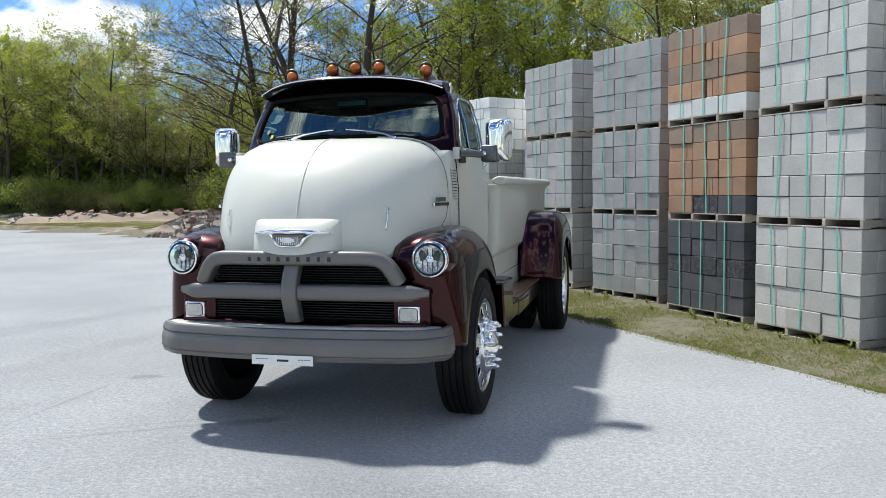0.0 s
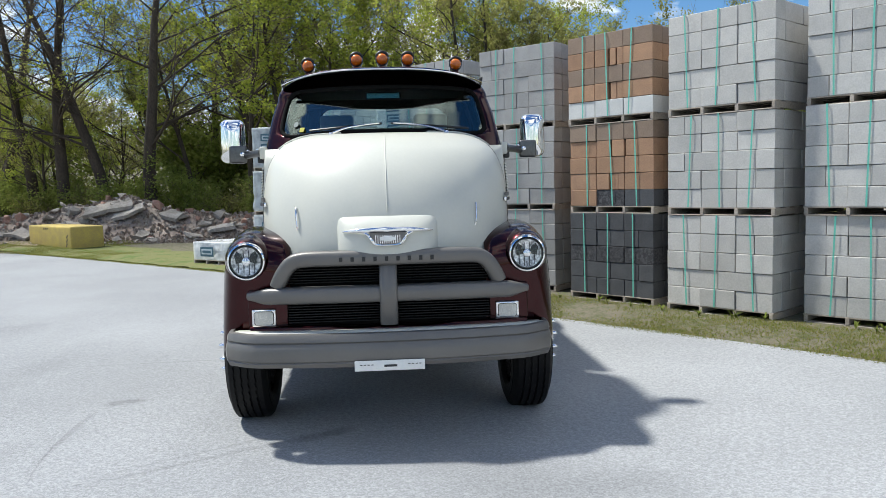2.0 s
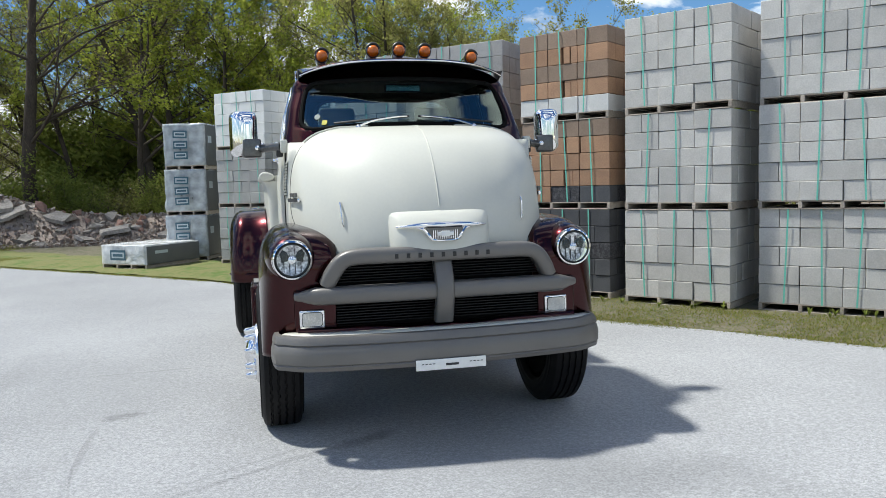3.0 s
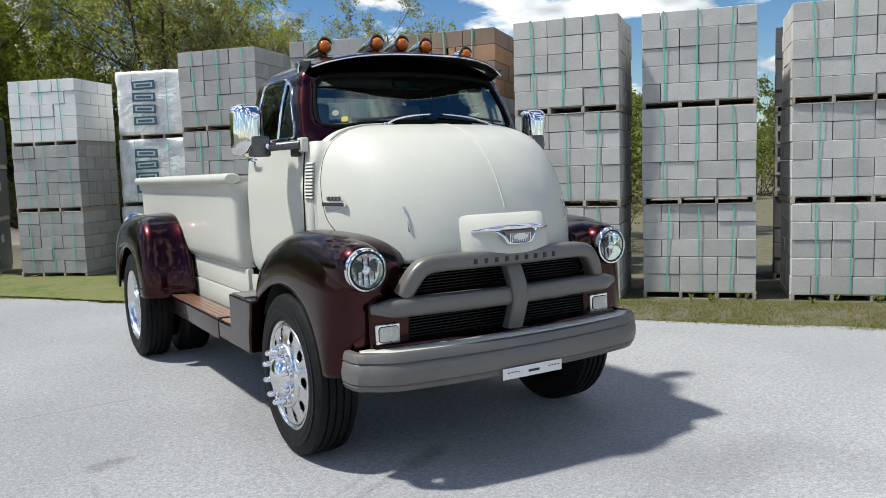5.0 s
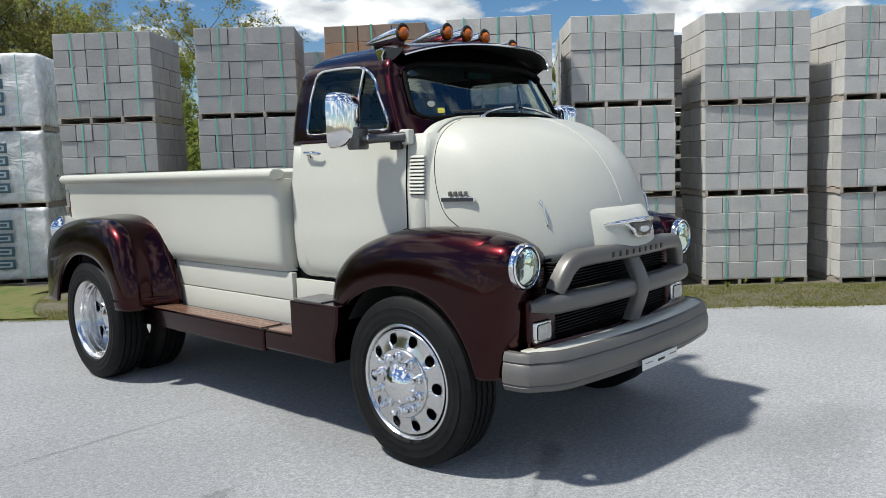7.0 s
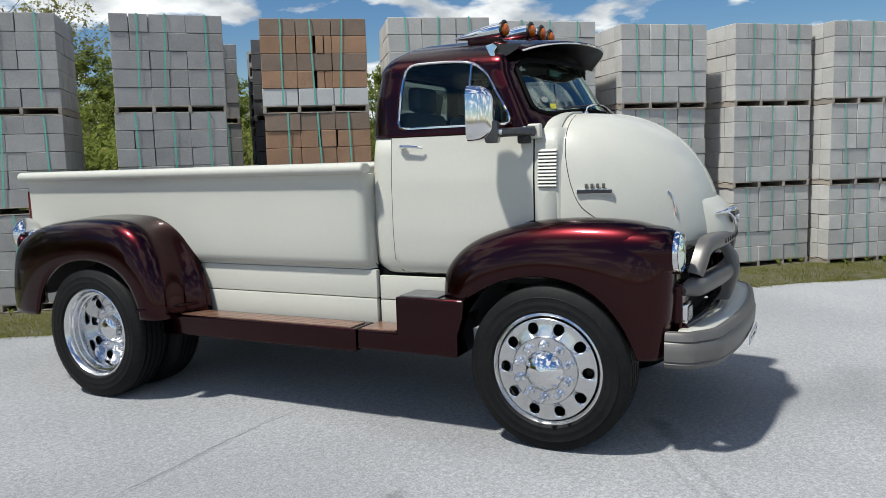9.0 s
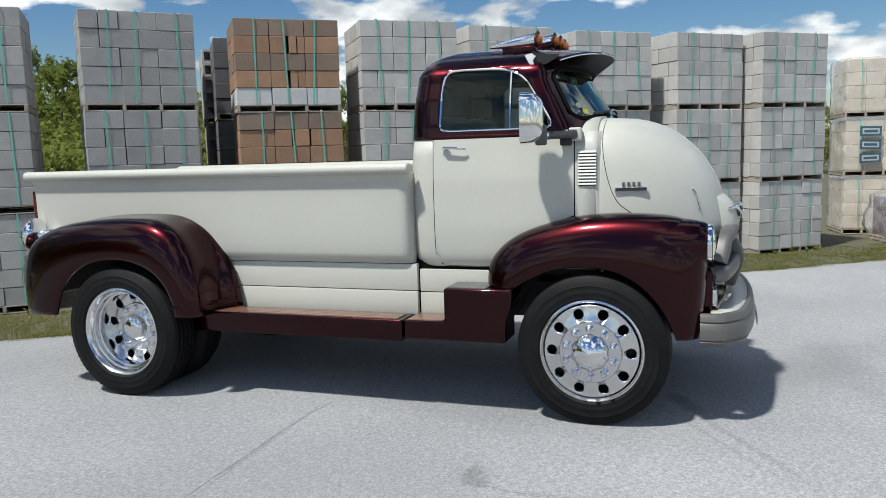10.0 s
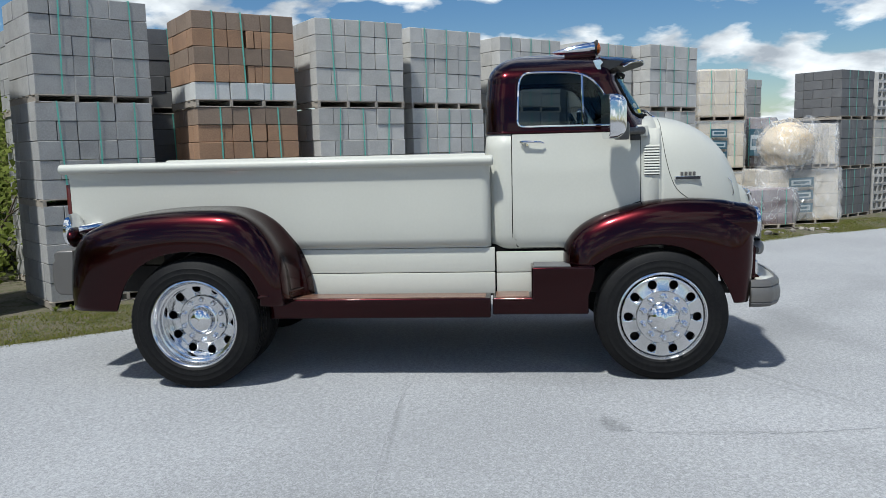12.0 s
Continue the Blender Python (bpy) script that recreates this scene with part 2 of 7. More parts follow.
def tube(path, r, sides=8, closed=False, caps=True):
    """A round bar along a path; r is one radius or one for each point."""
    P = [Vector(p) for p in path]
    n = len(P)
    R = r if hasattr(r, "__len__") else [r] * n
    V, F = [], []
    ref = None
    for i in range(n):
        a = P[i - 1] if (i or closed) else P[0]
        b = P[(i + 1) % n] if (i < n - 1 or closed) else P[-1]
        t = (b - a).normalized()
        if ref is None:
            ref = t.orthogonal().normalized()
        ref = (ref - t * ref.dot(t)).normalized()
        w = t.cross(ref)
        for k in range(sides):
            q = 2 * math.pi * k / sides
            V.append(P[i] + (ref * math.cos(q) + w * math.sin(q)) * R[i])
    for i in range(n if closed else n - 1):
        for k in range(sides):
            a, b = i * sides + k, i * sides + (k + 1) % sides
            c, d = ((i + 1) % n) * sides + (k + 1) % sides, ((i + 1) % n) * sides + k
            F.append((a, b, c, d))
    if caps and not closed:
        F.append(tuple(reversed(range(sides))))
        F.append(tuple((n - 1) * sides + k for k in range(sides)))
    return V, F


def lathe(profile, n=40, axis="x", at=(0, 0, 0), cap=True):
    """profile: (distance along the axis, radius)."""
    V, F = [], []
    for h, r in profile:
        for k in range(n):
            q = 2 * math.pi * k / n
            c, s = r * math.cos(q), r * math.sin(q)
            p = (h, c, s) if axis == "x" else (s, h, c) if axis == "y" else (c, s, h)
            V.append((p[0] + at[0], p[1] + at[1], p[2] + at[2]))
    m = len(profile)
    for i in range(m - 1):
        for k in range(n):
            a, b = i * n + k, i * n + (k + 1) % n
            F.append((a, b, b + n, a + n))
    if cap:
        F.append(tuple(reversed(range(n))))
        F.append(tuple((m - 1) * n + k for k in range(n)))
    return V, F


def sweep(path, section):
    """Sweeps a closed section through frames: path gives (origin, axis1, axis2); section (a, b) pairs."""
    V, F = [], []
    m = len(section)
    for o, a1, a2 in path:
        for a, b in section:
            V.append(Vector(o) + Vector(a1) * a + Vector(a2) * b)
    for i in range(len(path) - 1):
        for k in range(m):
            a, b = i * m + k, i * m + (k + 1) % m
            F.append((a, b, b + m, a + m))
    F.append(tuple(reversed(range(m))))
    F.append(tuple((len(path) - 1) * m + k for k in range(m)))
    return V, F


def extrude(poly, d0, d1, axis="x"):
    """A prism of an outline; axis x: poly is (y, z); y: (x, z); z: (x, y)."""
    def at(p, d):
        return (d, p[0], p[1]) if axis == "x" else (p[0], d, p[1]) if axis == "y" else (p[0], p[1], d)
    n = len(poly)
    V = [at(p, d0) for p in poly] + [at(p, d1) for p in poly]
    F = [tuple(range(n)), tuple(reversed(range(n, 2 * n)))] + [(k, k + n, (k + 1) % n + n, (k + 1) % n) for k in range(n)]
    return V, F


def bevelled(ob, w, seg=2, angle=30):
    m = ob.modifiers.new("bevel", "BEVEL")
    m.width, m.segments, m.limit_method, m.angle_limit = w, seg, "ANGLE", radians(angle)
    return ob


def mirror_geo(geo):
    v, f = geo
    return [(-p[0], p[1], p[2]) for p in v], [tuple(reversed(q)) for q in f]


def rounded_rect(w, h, r, n=5):
    """An outline round the origin."""
    out = []
    for cx, cz, a0 in ((w / 2 - r, h / 2 - r, 0), (-w / 2 + r, h / 2 - r, 90), (-w / 2 + r, -h / 2 + r, 180), (w / 2 - r, -h / 2 + r, 270)):
        for k in range(n):
            q = radians(a0 + 90 * k / (n - 1))
            out.append((cx + r * math.cos(q), cz + r * math.sin(q)))
    return out


def smooth01(t):
    t = min(1.0, max(0.0, t))
    return t * t * (3 - 2 * t)


# ---- ground ----
ASPHALT = material("pale_worn_asphalt", (0.364, 0.369, 0.377), 0.85, second=(0.270, 0.274, 0.281), scale=0.42, fine=34, amount=0.62, bump=0.22, bump_scale=160)
n_, l_ = ASPHALT.node_tree.nodes, ASPHALT.node_tree.links
n_["Principled BSDF"].inputs["Diffuse Roughness"].default_value = 0.55
stones = n_.new("ShaderNodeTexVoronoi")
stones.inputs["Scale"].default_value = 130.0
tone = n_.new("ShaderNodeMapRange")
tone.inputs["To Min"].default_value, tone.inputs["To Max"].default_value = 0.78, 1.22
sep = n_.new("ShaderNodeSeparateColor")
gain = n_.new("ShaderNodeVectorMath")
gain.operation = "SCALE"
src_ = n_["Principled BSDF"].inputs["Base Color"].links[0].from_socket
l_.new(n_["Mapping"].outputs["Vector"], stones.inputs["Vector"])
l_.new(stones.outputs["Color"], sep.inputs["Color"])
l_.new(sep.outputs[0], tone.inputs["Value"])
l_.new(src_, gain.inputs[0])
l_.new(tone.outputs[0], gain.inputs["Scale"])
l_.new(gain.outputs[0], n_["Principled BSDF"].inputs["Base Color"])
VERGE = material("thin_grass_and_dirt", (0.058, 0.070, 0.020), 0.95, second=(0.130, 0.112, 0.080), scale=6, fine=28, amount=0.75, bump=1.0, bump_scale=30)
GRASSBLADE = leaf_material("grass_blades", (0.125, 0.165, 0.028), (0.23, 0.205, 0.08))
EDGE = [(12.5, -12.5), (10.4, -9.2), (8.6, -6.0), (7.19, -3.65), (6.07, -2.2), (5.13, -0.95), (4.45, -0.1), (3.55, 1.12), (2.74, 2.1), (1.67, 3.34), (1.12, 4.1), (0.55, 4.75), (0.03, 5.5), (-1.05, 6.9), (-1.9, 8.1), (-4.6, 10.9), (-7.8, 14.0), (-12.7, 18.2), (-16.6, 20.9), (-21.8, 22.9), (-34, 26), (-60, 30)]
edge_pts = [tuple(p) for p in spline(EDGE, 240)]


def past_edge(x, y):
    """How far a place lies beyond the road's edge (negative on the road)."""
    best, sign = 1e9, 1
    for (x0, y0), (x1, y1) in zip(EDGE, EDGE[1:]):
        dx, dy = x1 - x0, y1 - y0
        t = max(0.0, min(1.0, ((x - x0) * dx + (y - y0) * dy) / (dx * dx + dy * dy)))
        px, py = x0 + dx * t - x, y0 + dy * t - y
        d = math.hypot(px, py)
        if d < best:
            best, sign = d, (1 if dx * (y - y0) - dy * (x - x0) < 0 else -1)
    return best * sign


def land(x, y):
    d = past_edge(x, y)
    if d < 0:
        return -0.06
    z = -0.012 + 0.05 * smooth01(d / 0.6) + 0.015 * noise.noise((x * 1.3, y * 1.3, 0))
    r = math.hypot(x, y)
    return z + 0.20 * smooth01((r - 16) / 10) * smooth01((y - 8) / 6) + 6.0 * smooth01((y - 27) / 40)


def axis_lines(fine0, fine1, step, far):
    a = lin(fine0, fine1, int((fine1 - fine0) / step) + 1)
    g, q, w = [], step, 0.0
    while w < far:
        q *= 1.22
        w += q
        g.append(w)
    return [fine0 - v for v in reversed(g)] + a + [fine1 + v for v in g]


gx, gy = axis_lines(-9, 11, 0.25, 2500), axis_lines(-8, 14, 0.25, 2500)
ground = part("ground", surf(lambda x, y: (x, y, land(x, y)), gx, gy, flip=True), VERGE, None, "", sharp=0)
tagged(ground, "thin grass and bare dirt verge beside the road", "ground", kind="structure")
road_v = [(x, y, 0.0) for x, y in edge_pts] + [(-60, -70, 0.0), (30, -70, 0.0)]
rng = random.Random(3)
road_v = [(x + rng.uniform(-0.05, 0.05), y + rng.uniform(-0.05, 0.05), z) if i < len(edge_pts) else (x, y, z) for i, (x, y, z) in enumerate(road_v)]
n = len(road_v)
road = part("road", (road_v + [(x, y, -0.05) for x, y, z in road_v], [tuple(range(n)), tuple(reversed(range(n, 2 * n)))] + [(k, k + n, (k + 1) % n + n, (k + 1) % n) for k in range(n)]), ASPHALT, None, "", smooth=False)
tagged(road, "pale worn asphalt yard in bright sun", "road", kind="structure")

# ---- palletised concrete blocks ----
GREYS = [material("grey_concrete_block", (0.530, 0.515, 0.488), 0.95, second=(0.43, 0.417, 0.395), scale=5, fine=70, amount=0.5, bump=0.16, bump_scale=130, random_tone=0.13),
         material("dark_concrete_block", (0.085, 0.088, 0.095), 0.95, second=(0.06, 0.062, 0.068), scale=5, fine=70, bump=0.2, bump_scale=130, random_tone=0.16),
         material("tan_split_block", (0.40, 0.24, 0.145), 0.95, second=(0.30, 0.18, 0.115), scale=5, fine=80, bump=0.2, bump_scale=130, random_tone=0.10),
         material("brown_block", (0.27, 0.20, 0.15), 0.95, second=(0.22, 0.16, 0.12), scale=5, fine=60, bump=0.2, bump_scale=130, random_tone=0.10),
         material("white_concrete_block", (0.74, 0.74, 0.72), 0.95, second=(0.67, 0.67, 0.65), scale=5, fine=60, bump=0.4, bump_scale=110, random_tone=0.05),
         material("charcoal_rough_block", (0.10, 0.10, 0.105), 0.98, second=(0.035, 0.035, 0.04), scale=30, fine=90, amount=0.7, bump=0.9, bump_scale=60, random_tone=0.1),
         material("slate_grey_block", (0.16, 0.16, 0.163), 0.95, second=(0.125, 0.125, 0.128), scale=5, fine=70, bump=0.2, bump_scale=130, random_tone=0.12),
         material("pale_grey_block", (0.60, 0.60, 0.585), 0.95, second=(0.52, 0.52, 0.505), scale=5, fine=60, bump=0.2, bump_scale=130, random_tone=0.08),
         material("mid_grey_block", (0.385, 0.378, 0.368), 0.95, second=(0.305, 0.299, 0.29), scale=5, fine=70, bump=0.2, bump_scale=130, random_tone=0.12)]
PALLETWOOD = material("weathered_pallet_wood", (0.43, 0.38, 0.32), 0.9, second=(0.29, 0.25, 0.21), scale=9, fine=60, stretch=(1, 6, 6), random_tone=0.2)
STRAP = material("green_strap", (0.16, 0.52, 0.42), 0.35, second=(0.13, 0.45, 0.36))
BW, BH, CUBE_W, CUBE_D, PAL_H = 0.397, 0.192, 1.191, 0.995, 0.086
CUBE_H = PAL_H + 5 * BH
brick_mesh = {}


def block_mesh(w, d, mat):
    key = (round(w, 3), round(d, 3), mat.name)
    if key not in brick_mesh:
        bm = box(-w / 2 + 0.003, w / 2 - 0.003, -d / 2 + 0.003, d / 2 - 0.003, 0.0005, BH - 0.0045, 0.004, 1)
        me = bpy.data.meshes.new("block")
        bm.to_mesh(me)
        bm.free()
        me.materials.append(mat)
        brick_mesh[key] = me
    return brick_mesh[key]


def hollow_mesh(w, d, mat):
    """A block whose square cells run through it and show on its face."""
    key = (round(w, 3), round(d, 3), mat.name, "cells")
    if key not in brick_mesh:
        n, m, h = max(1, round(w / 0.199)), 0.034, BH - 0.001
        xs = [-w / 2 + 0.002] + [-w / 2 + w * (i + e) / n + (m if not e else -m) * 0.9 for i in range(n) for e in (0, 1)] + [w / 2 - 0.002]
        zs = [0.0005, m, h - m, h]
        V = [(x, y, z) for y in (-d / 2 + 0.002, d / 2 - 0.002) for x in xs for z in zs]
        q, k = len(xs), len(xs) * 4
        F = []
        for i in range(q - 1):
            for j in range(3):
                c = i * 4 + j
                if i % 2 and j == 1:
                    for a_, b_ in ((c, c + 1), (c + 1, c + 5), (c + 5, c + 4), (c + 4, c)):
                        F.append((a_, b_, b_ + k, a_ + k))
                else:
                    F += [(c, c + 4, c + 5, c + 1), (c + k, c + 1 + k, c + 5 + k, c + 4 + k)]
        for i in range(q - 1):
            F += [(i * 4, i * 4 + k, i * 4 + 4 + k, i * 4 + 4), (i * 4 + 3, i * 4 + 7, i * 4 + 7 + k, i * 4 + 3 + k)]
        for j in range(3):
            F += [(j, j + 1, j + 1 + k, j + k), (k - 4 + j, 2 * k - 4 + j, 2 * k - 3 + j, k - 3 + j)]
        me = bpy.data.meshes.new("block")
        me.from_pydata(V, [], F)
        me.materials.append(mat)
        brick_mesh[key] = me
    return brick_mesh[key]


plank_mesh = {}


def plank(name, sx, sy, sz, at, parent):
    key = (name, sx, sy, sz)
    if key not in plank_mesh:
        bm = box(-sx / 2, sx / 2, -sy / 2, sy / 2, -sz / 2, sz / 2, 0.002, 1)
        me = bpy.data.meshes.new(name)
        bm.to_mesh(me)
        bm.free()
        me.materials.append(PALLETWOOD)
        plank_mesh[key] = me
    o = new(name, plank_mesh[key])
    o.location, o.parent = at, parent
    return o


def add_pallet(e, w=CUBE_W, d=CUBE_D):
    for k in range(4):
        plank("stringer", 0.036, d, PAL_H - 0.024, (0.018 + k * (w - 0.036) / 3, d / 2, PAL_H / 2), e)
    for k in range(5):
        y = 0.05 + k * (d - 0.1) / 4
        plank("deck_board", w + 0.02, 0.095, 0.012, (w / 2, y, PAL_H - 0.006), e)
    for y in (0.05, d / 2, d - 0.05):
        plank("bottom_board", w, 0.095, 0.012, (w / 2, y, 0.006), e)


ROWS_OF = {"A": [2, 2, 2], "B": [1, 2, 2, 1], "C": [2, 1, 1, 2], "D": [1, 1, 2, 2], "E": [2, 2, 1, 1], "F": [2, 0.95, -0.15, 0.45, 0.45, 2], "H": [2, 1.0, -0.12, 0.88, -0.1, 1.9]}


def build_cube(label, courses, seed, straps=True, name="block_pallet", hollow=False):
    """A pallet with five courses of blocks; courses: (bond letter, material) from the bottom up. Its corner is at the origin, it runs to +x and +y."""
    r = random.Random(seed)
    e = thing(name, (0, 0, 0), label, "block pallet", "pallets of concrete block")
    add_pallet(e)
    inner = []
    for c, (bond, mats) in enumerate(courses):
        z = PAL_H + c * BH
        for y0, flip in ((0.0, False), (CUBE_D - 0.199, True)):
            x = 0.0
            for k in ROWS_OF[bond]:
                if k < 0:
                    x -= BW * k / 2
                    continue
                w = BW * k / 2
                mt = mats[int(x / BW + 0.5) % len(mats)]
                o = new("block", (hollow_mesh if hollow else block_mesh)(w, 0.199, mt))
                o.location = (x + w / 2 + r.uniform(-0.004, 0.004), y0 + 0.0995 + (r.uniform(-0.007, 0.007) if not flip else 0), z)
                o.rotation_euler = (0, 0, radians(r.uniform(-0.5, 0.5)))
                o.parent = e
                x += w
        lens = [0.199, 0.398] if c % 2 else [0.398, 0.199]
        for x0 in (0.0, CUBE_W - 0.199):
            y = 0.199
            for d in lens:
                mt = mats[r.randrange(len(mats))]
                o = new("block", block_mesh(0.199, d, mt))
                o.location = (x0 + 0.0995 + r.uniform(-0.005, 0.005), y + d / 2, z)
                o.parent = e
                y += d
        v, f = extrude([(0.2, 0.2), (CUBE_W - 0.2, 0.2), (CUBE_W - 0.2, CUBE_D - 0.2), (0.2, CUBE_D - 0.2)], z + 0.004, z + BH - 0.004, "z")
        inner.append((v, f))
    # behind open cells the core is black, standing in for the shade inside
    core = part("inner_core", join(*inner), SEAL_AND_SHADE if hollow else courses[-1][1][0], e, smooth=False)
    tagged(core, kind="stuff")
    if straps:
        for k in range(3):
            x = CUBE_W * (0.2 + 0.3 * k) + r.uniform(-0.05, 0.05)
            dx = r.uniform(-0.05, 0.05)
            h = PAL_H + 5 * BH + 0.003
            q = 0.0085
            ring = [(x + dx, -0.009, PAL_H), (x, -0.009, h), (x, CUBE_D + 0.009, h), (x + dx, CUBE_D + 0.009, PAL_H)]
            V = [(p[0] + o, p[1], p[2]) for p in ring for o in (-q, q)]
            part("strap", (V, [(0, 1, 3, 2), (2, 3, 5, 4), (4, 5, 7, 6)]), STRAP, e, smooth=False)
    return e


G_, K_, T_, N_, W_, R_, S_, P_, M_ = [[m] for m in GREYS]
protos = [
    build_cube("strapped pallet of light grey concrete blocks", [("A", G_), ("E", G_), ("B", G_), ("A", G_), ("D", G_)], 11),
    build_cube("strapped pallet of light grey concrete blocks", [("A", G_), ("B", G_), ("A", G_), ("E", G_), ("A", G_)], 12),
    build_cube("strapped pallet of light grey concrete blocks", [("B", G_), ("A", G_), ("C", G_), ("A", G_), ("B", G_)], 13),
    build_cube("strapped pallet of tan and brown split blocks", [("A", P_), ("F", T_), ("A", N_), ("F", T_), ("A", N_)], 14),
    build_cube("strapped pallet of tan blocks over dark ones", [("A", T_ + R_ + K_), ("F", T_), ("A", T_), ("H", T_), ("A", N_)], 15),
    build_cube("strapped pallet of charcoal blocks", [("A", K_), ("B", K_), ("A", R_), ("E", K_), ("A", K_)], 16),
    build_cube("pallet of pale white concrete blocks", [("A", W_), ("A", W_), ("A", W_), ("B", W_), ("A", W_)], 17),
    build_cube("strapped pallet of dark grey concrete blocks", [("A", S_), ("B", S_), ("A", S_), ("C", S_), ("A", S_)], 18),
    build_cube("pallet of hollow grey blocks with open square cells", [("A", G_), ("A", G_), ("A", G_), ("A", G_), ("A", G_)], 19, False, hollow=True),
    build_cube("strapped pallet of mid grey concrete blocks", [("A", M_), ("B", M_), ("C", M_), ("D", M_), ("A", M_)], 20),
    build_cube("strapped pallet of mid grey concrete blocks", [("A", M_), ("C", M_), ("A", M_), ("B", M_), ("D", M_)], 23),
]
used = set()


def put(kind, m):
    """Stands a pallet: the built one the first time, a copy afterwards."""
    if kind in used:
        return copy_thing(protos[kind], m)
    used.add(kind)
    protos[kind].matrix_basis = m
    return protos[kind]


def stack(left, right, kinds, seed=0, base=0.035, anchor=0.5, tall=1.0):
    """A stack of pallets whose front faces run from left to right in plan."""
    r = random.Random(seed)
    (x0, y0), (x1, y1) = left, right
    a = math.atan2(y1 - y0, x1 - x0)
    spare = math.hypot(x1 - x0, y1 - y0) - CUBE_W
    ox, oy = x0 + math.cos(a) * spare * anchor, y0 + math.sin(a) * spare * anchor
    for k, kind in enumerate(kinds):
        t = math.degrees(a) + r.uniform(-0.7, 0.7) * (k > 0)
        put(kind, pose(ox + r.uniform(-0.015, 0.015) * (k > 0), oy + r.uniform(-0.015, 0.015) * (k > 0), base + k * CUBE_H * tall, 0, 0, t) @ Matrix.Diagonal((1, 1, tall, 1)))


STACKS = [
    ((0.25, 7.12), (1.03, 6.22), (9, 10, 9), 0.04),
    ((1.33, 5.78), (2.19, 4.95), (10, 9, 10), 0.035),
    ((2.27, 4.47), (3.00, 3.53), (5, 4, 3), 0.03),
    ((3.08, 3.30), (3.80, 2.37), (1, 0, 1), 0.025),
    ((4.08, 2.28), (4.86, 1.38), (0, 1, 2), 0.03),
    ((5.09, 1.12), (5.88, 0.23), (2, 0, 1), 0.02),
    ((5.95, -0.10), (6.78, -0.95), (1, 2, 0), 0.02),
    ((6.58, -1.19), (7.38, -2.10), (0, 1, 2), 0.02),
]
for i, (a, b, kinds, base) in enumerate(STACKS):
    stack(a, b, kinds, i, base, tall=1.02 if i < 2 else 1.007 if i < 5 else 1.0)
# the second row, a pace behind the first
for i, (a, b, kinds) in enumerate([((2.75, 6.80), (3.61, 5.97), (9, 10, 9)), ((3.29, 5.46), (4.02, 4.52), (7, 7, 7)), ((4.12, 6.24), (4.85, 5.30), (8, 8, 8)), ((5.3, 3.3), (6.0, 2.35), (1, 7, 2)), ((6.3, 2.2), (7.0, 1.25), (7, 8, 7)), ((7.2, 1.0), (7.9, 0.05), (0, 1, 2))]):
    stack(a, b, kinds, 40 + i)
stack((-1.62, 10.30), (-0.82, 9.55), (9, 10, 6), 60)

# ---- trees ----
BARK = material("grey_brown_bark", (0.072, 0.056, 0.042), 0.95, second=(0.036, 0.028, 0.021), scale=6, fine=40, bump=0.8, bump_scale=20, stretch=(1, 1, 0.3))
TWIG = material("pale_brown_twigs", (0.130, 0.098, 0.070), 0.95, second=(0.066, 0.049, 0.036), scale=0.8, fine=30)
LEAF = [leaf_material("fresh_spring_leaves", (0.39, 0.42, 0.07), (0.19, 0.245, 0.045)), leaf_material("pale_budding_leaves", (0.34, 0.335, 0.11), (0.19, 0.19, 0.07)), leaf_material("dark_undergrowth_leaves", (0.15, 0.19, 0.045), (0.25, 0.29, 0.075))]


def branchy(r, p, d, length, rad, depth, out, tips, spread=0.55, droop=0.0):
    """Grows one limb and its children; out gets tubes, tips the places for leaves."""
    n = 4 if depth > 1 else 3 if depth == 1 else 2
    pts, rads = [p], [rad]
    v = d.normalized()
    for k in range(n):
        v = (v + Vector((r.uniform(-1, 1), r.uniform(-1, 1), r.uniform(-0.5, 1) - droop)) * 0.16).normalized()
        pts.append(pts[-1] + v * length / n)
        rads.append(max(0.005, rad * (1 - 0.55 * (k + 1) / n)))
    out.append((depth, tube(pts, rads, 5 if depth > 3 else 4 if depth > 2 else 3, caps=False)))
    if depth <= 2:
        tips += pts[1:]
    if depth == 0:
        return
    for k in range(r.choice((2, 3, 3, 4) if depth > 1 else (2, 3))):
        t = r.uniform(0.35, 1.0)
        i = min(n - 1, int(t * n))
        q = pts[i].lerp(pts[i + 1], t * n - i)
        side = Vector((r.uniform(-1, 1), r.uniform(-1, 1), r.uniform(-0.2, 0.6)))
        branchy(r, q, (v * (1 - spread) + side * spread), length * r.uniform(0.55, 0.8), rads[i] * 0.62, depth - 1, out, tips, spread, droop)


def leaves(r, tips, count, size, spread):
    V, F = [], []
    full = [tips[i] for i in range(len(tips)) if r.random() < 0.30]
    for k in range(count):
        c = r.choice(full) + Vector((r.gauss(0, spread), r.gauss(0, spread), r.gauss(0, spread)))
        a = Vector((r.uniform(-1, 1), r.uniform(-1, 1), r.uniform(-0.6, 0.6))).normalized()
        b = a.orthogonal().normalized()
        s = size * r.uniform(0.9, 1.9)
        i = len(V)
        V += [c - a * s * 0.8, c + a * s * 0.35 + b * s * 0.62, c + a * s * 0.35 - b * s * 0.62]
        F.append((i, i + 1, i + 2))
    return V, F


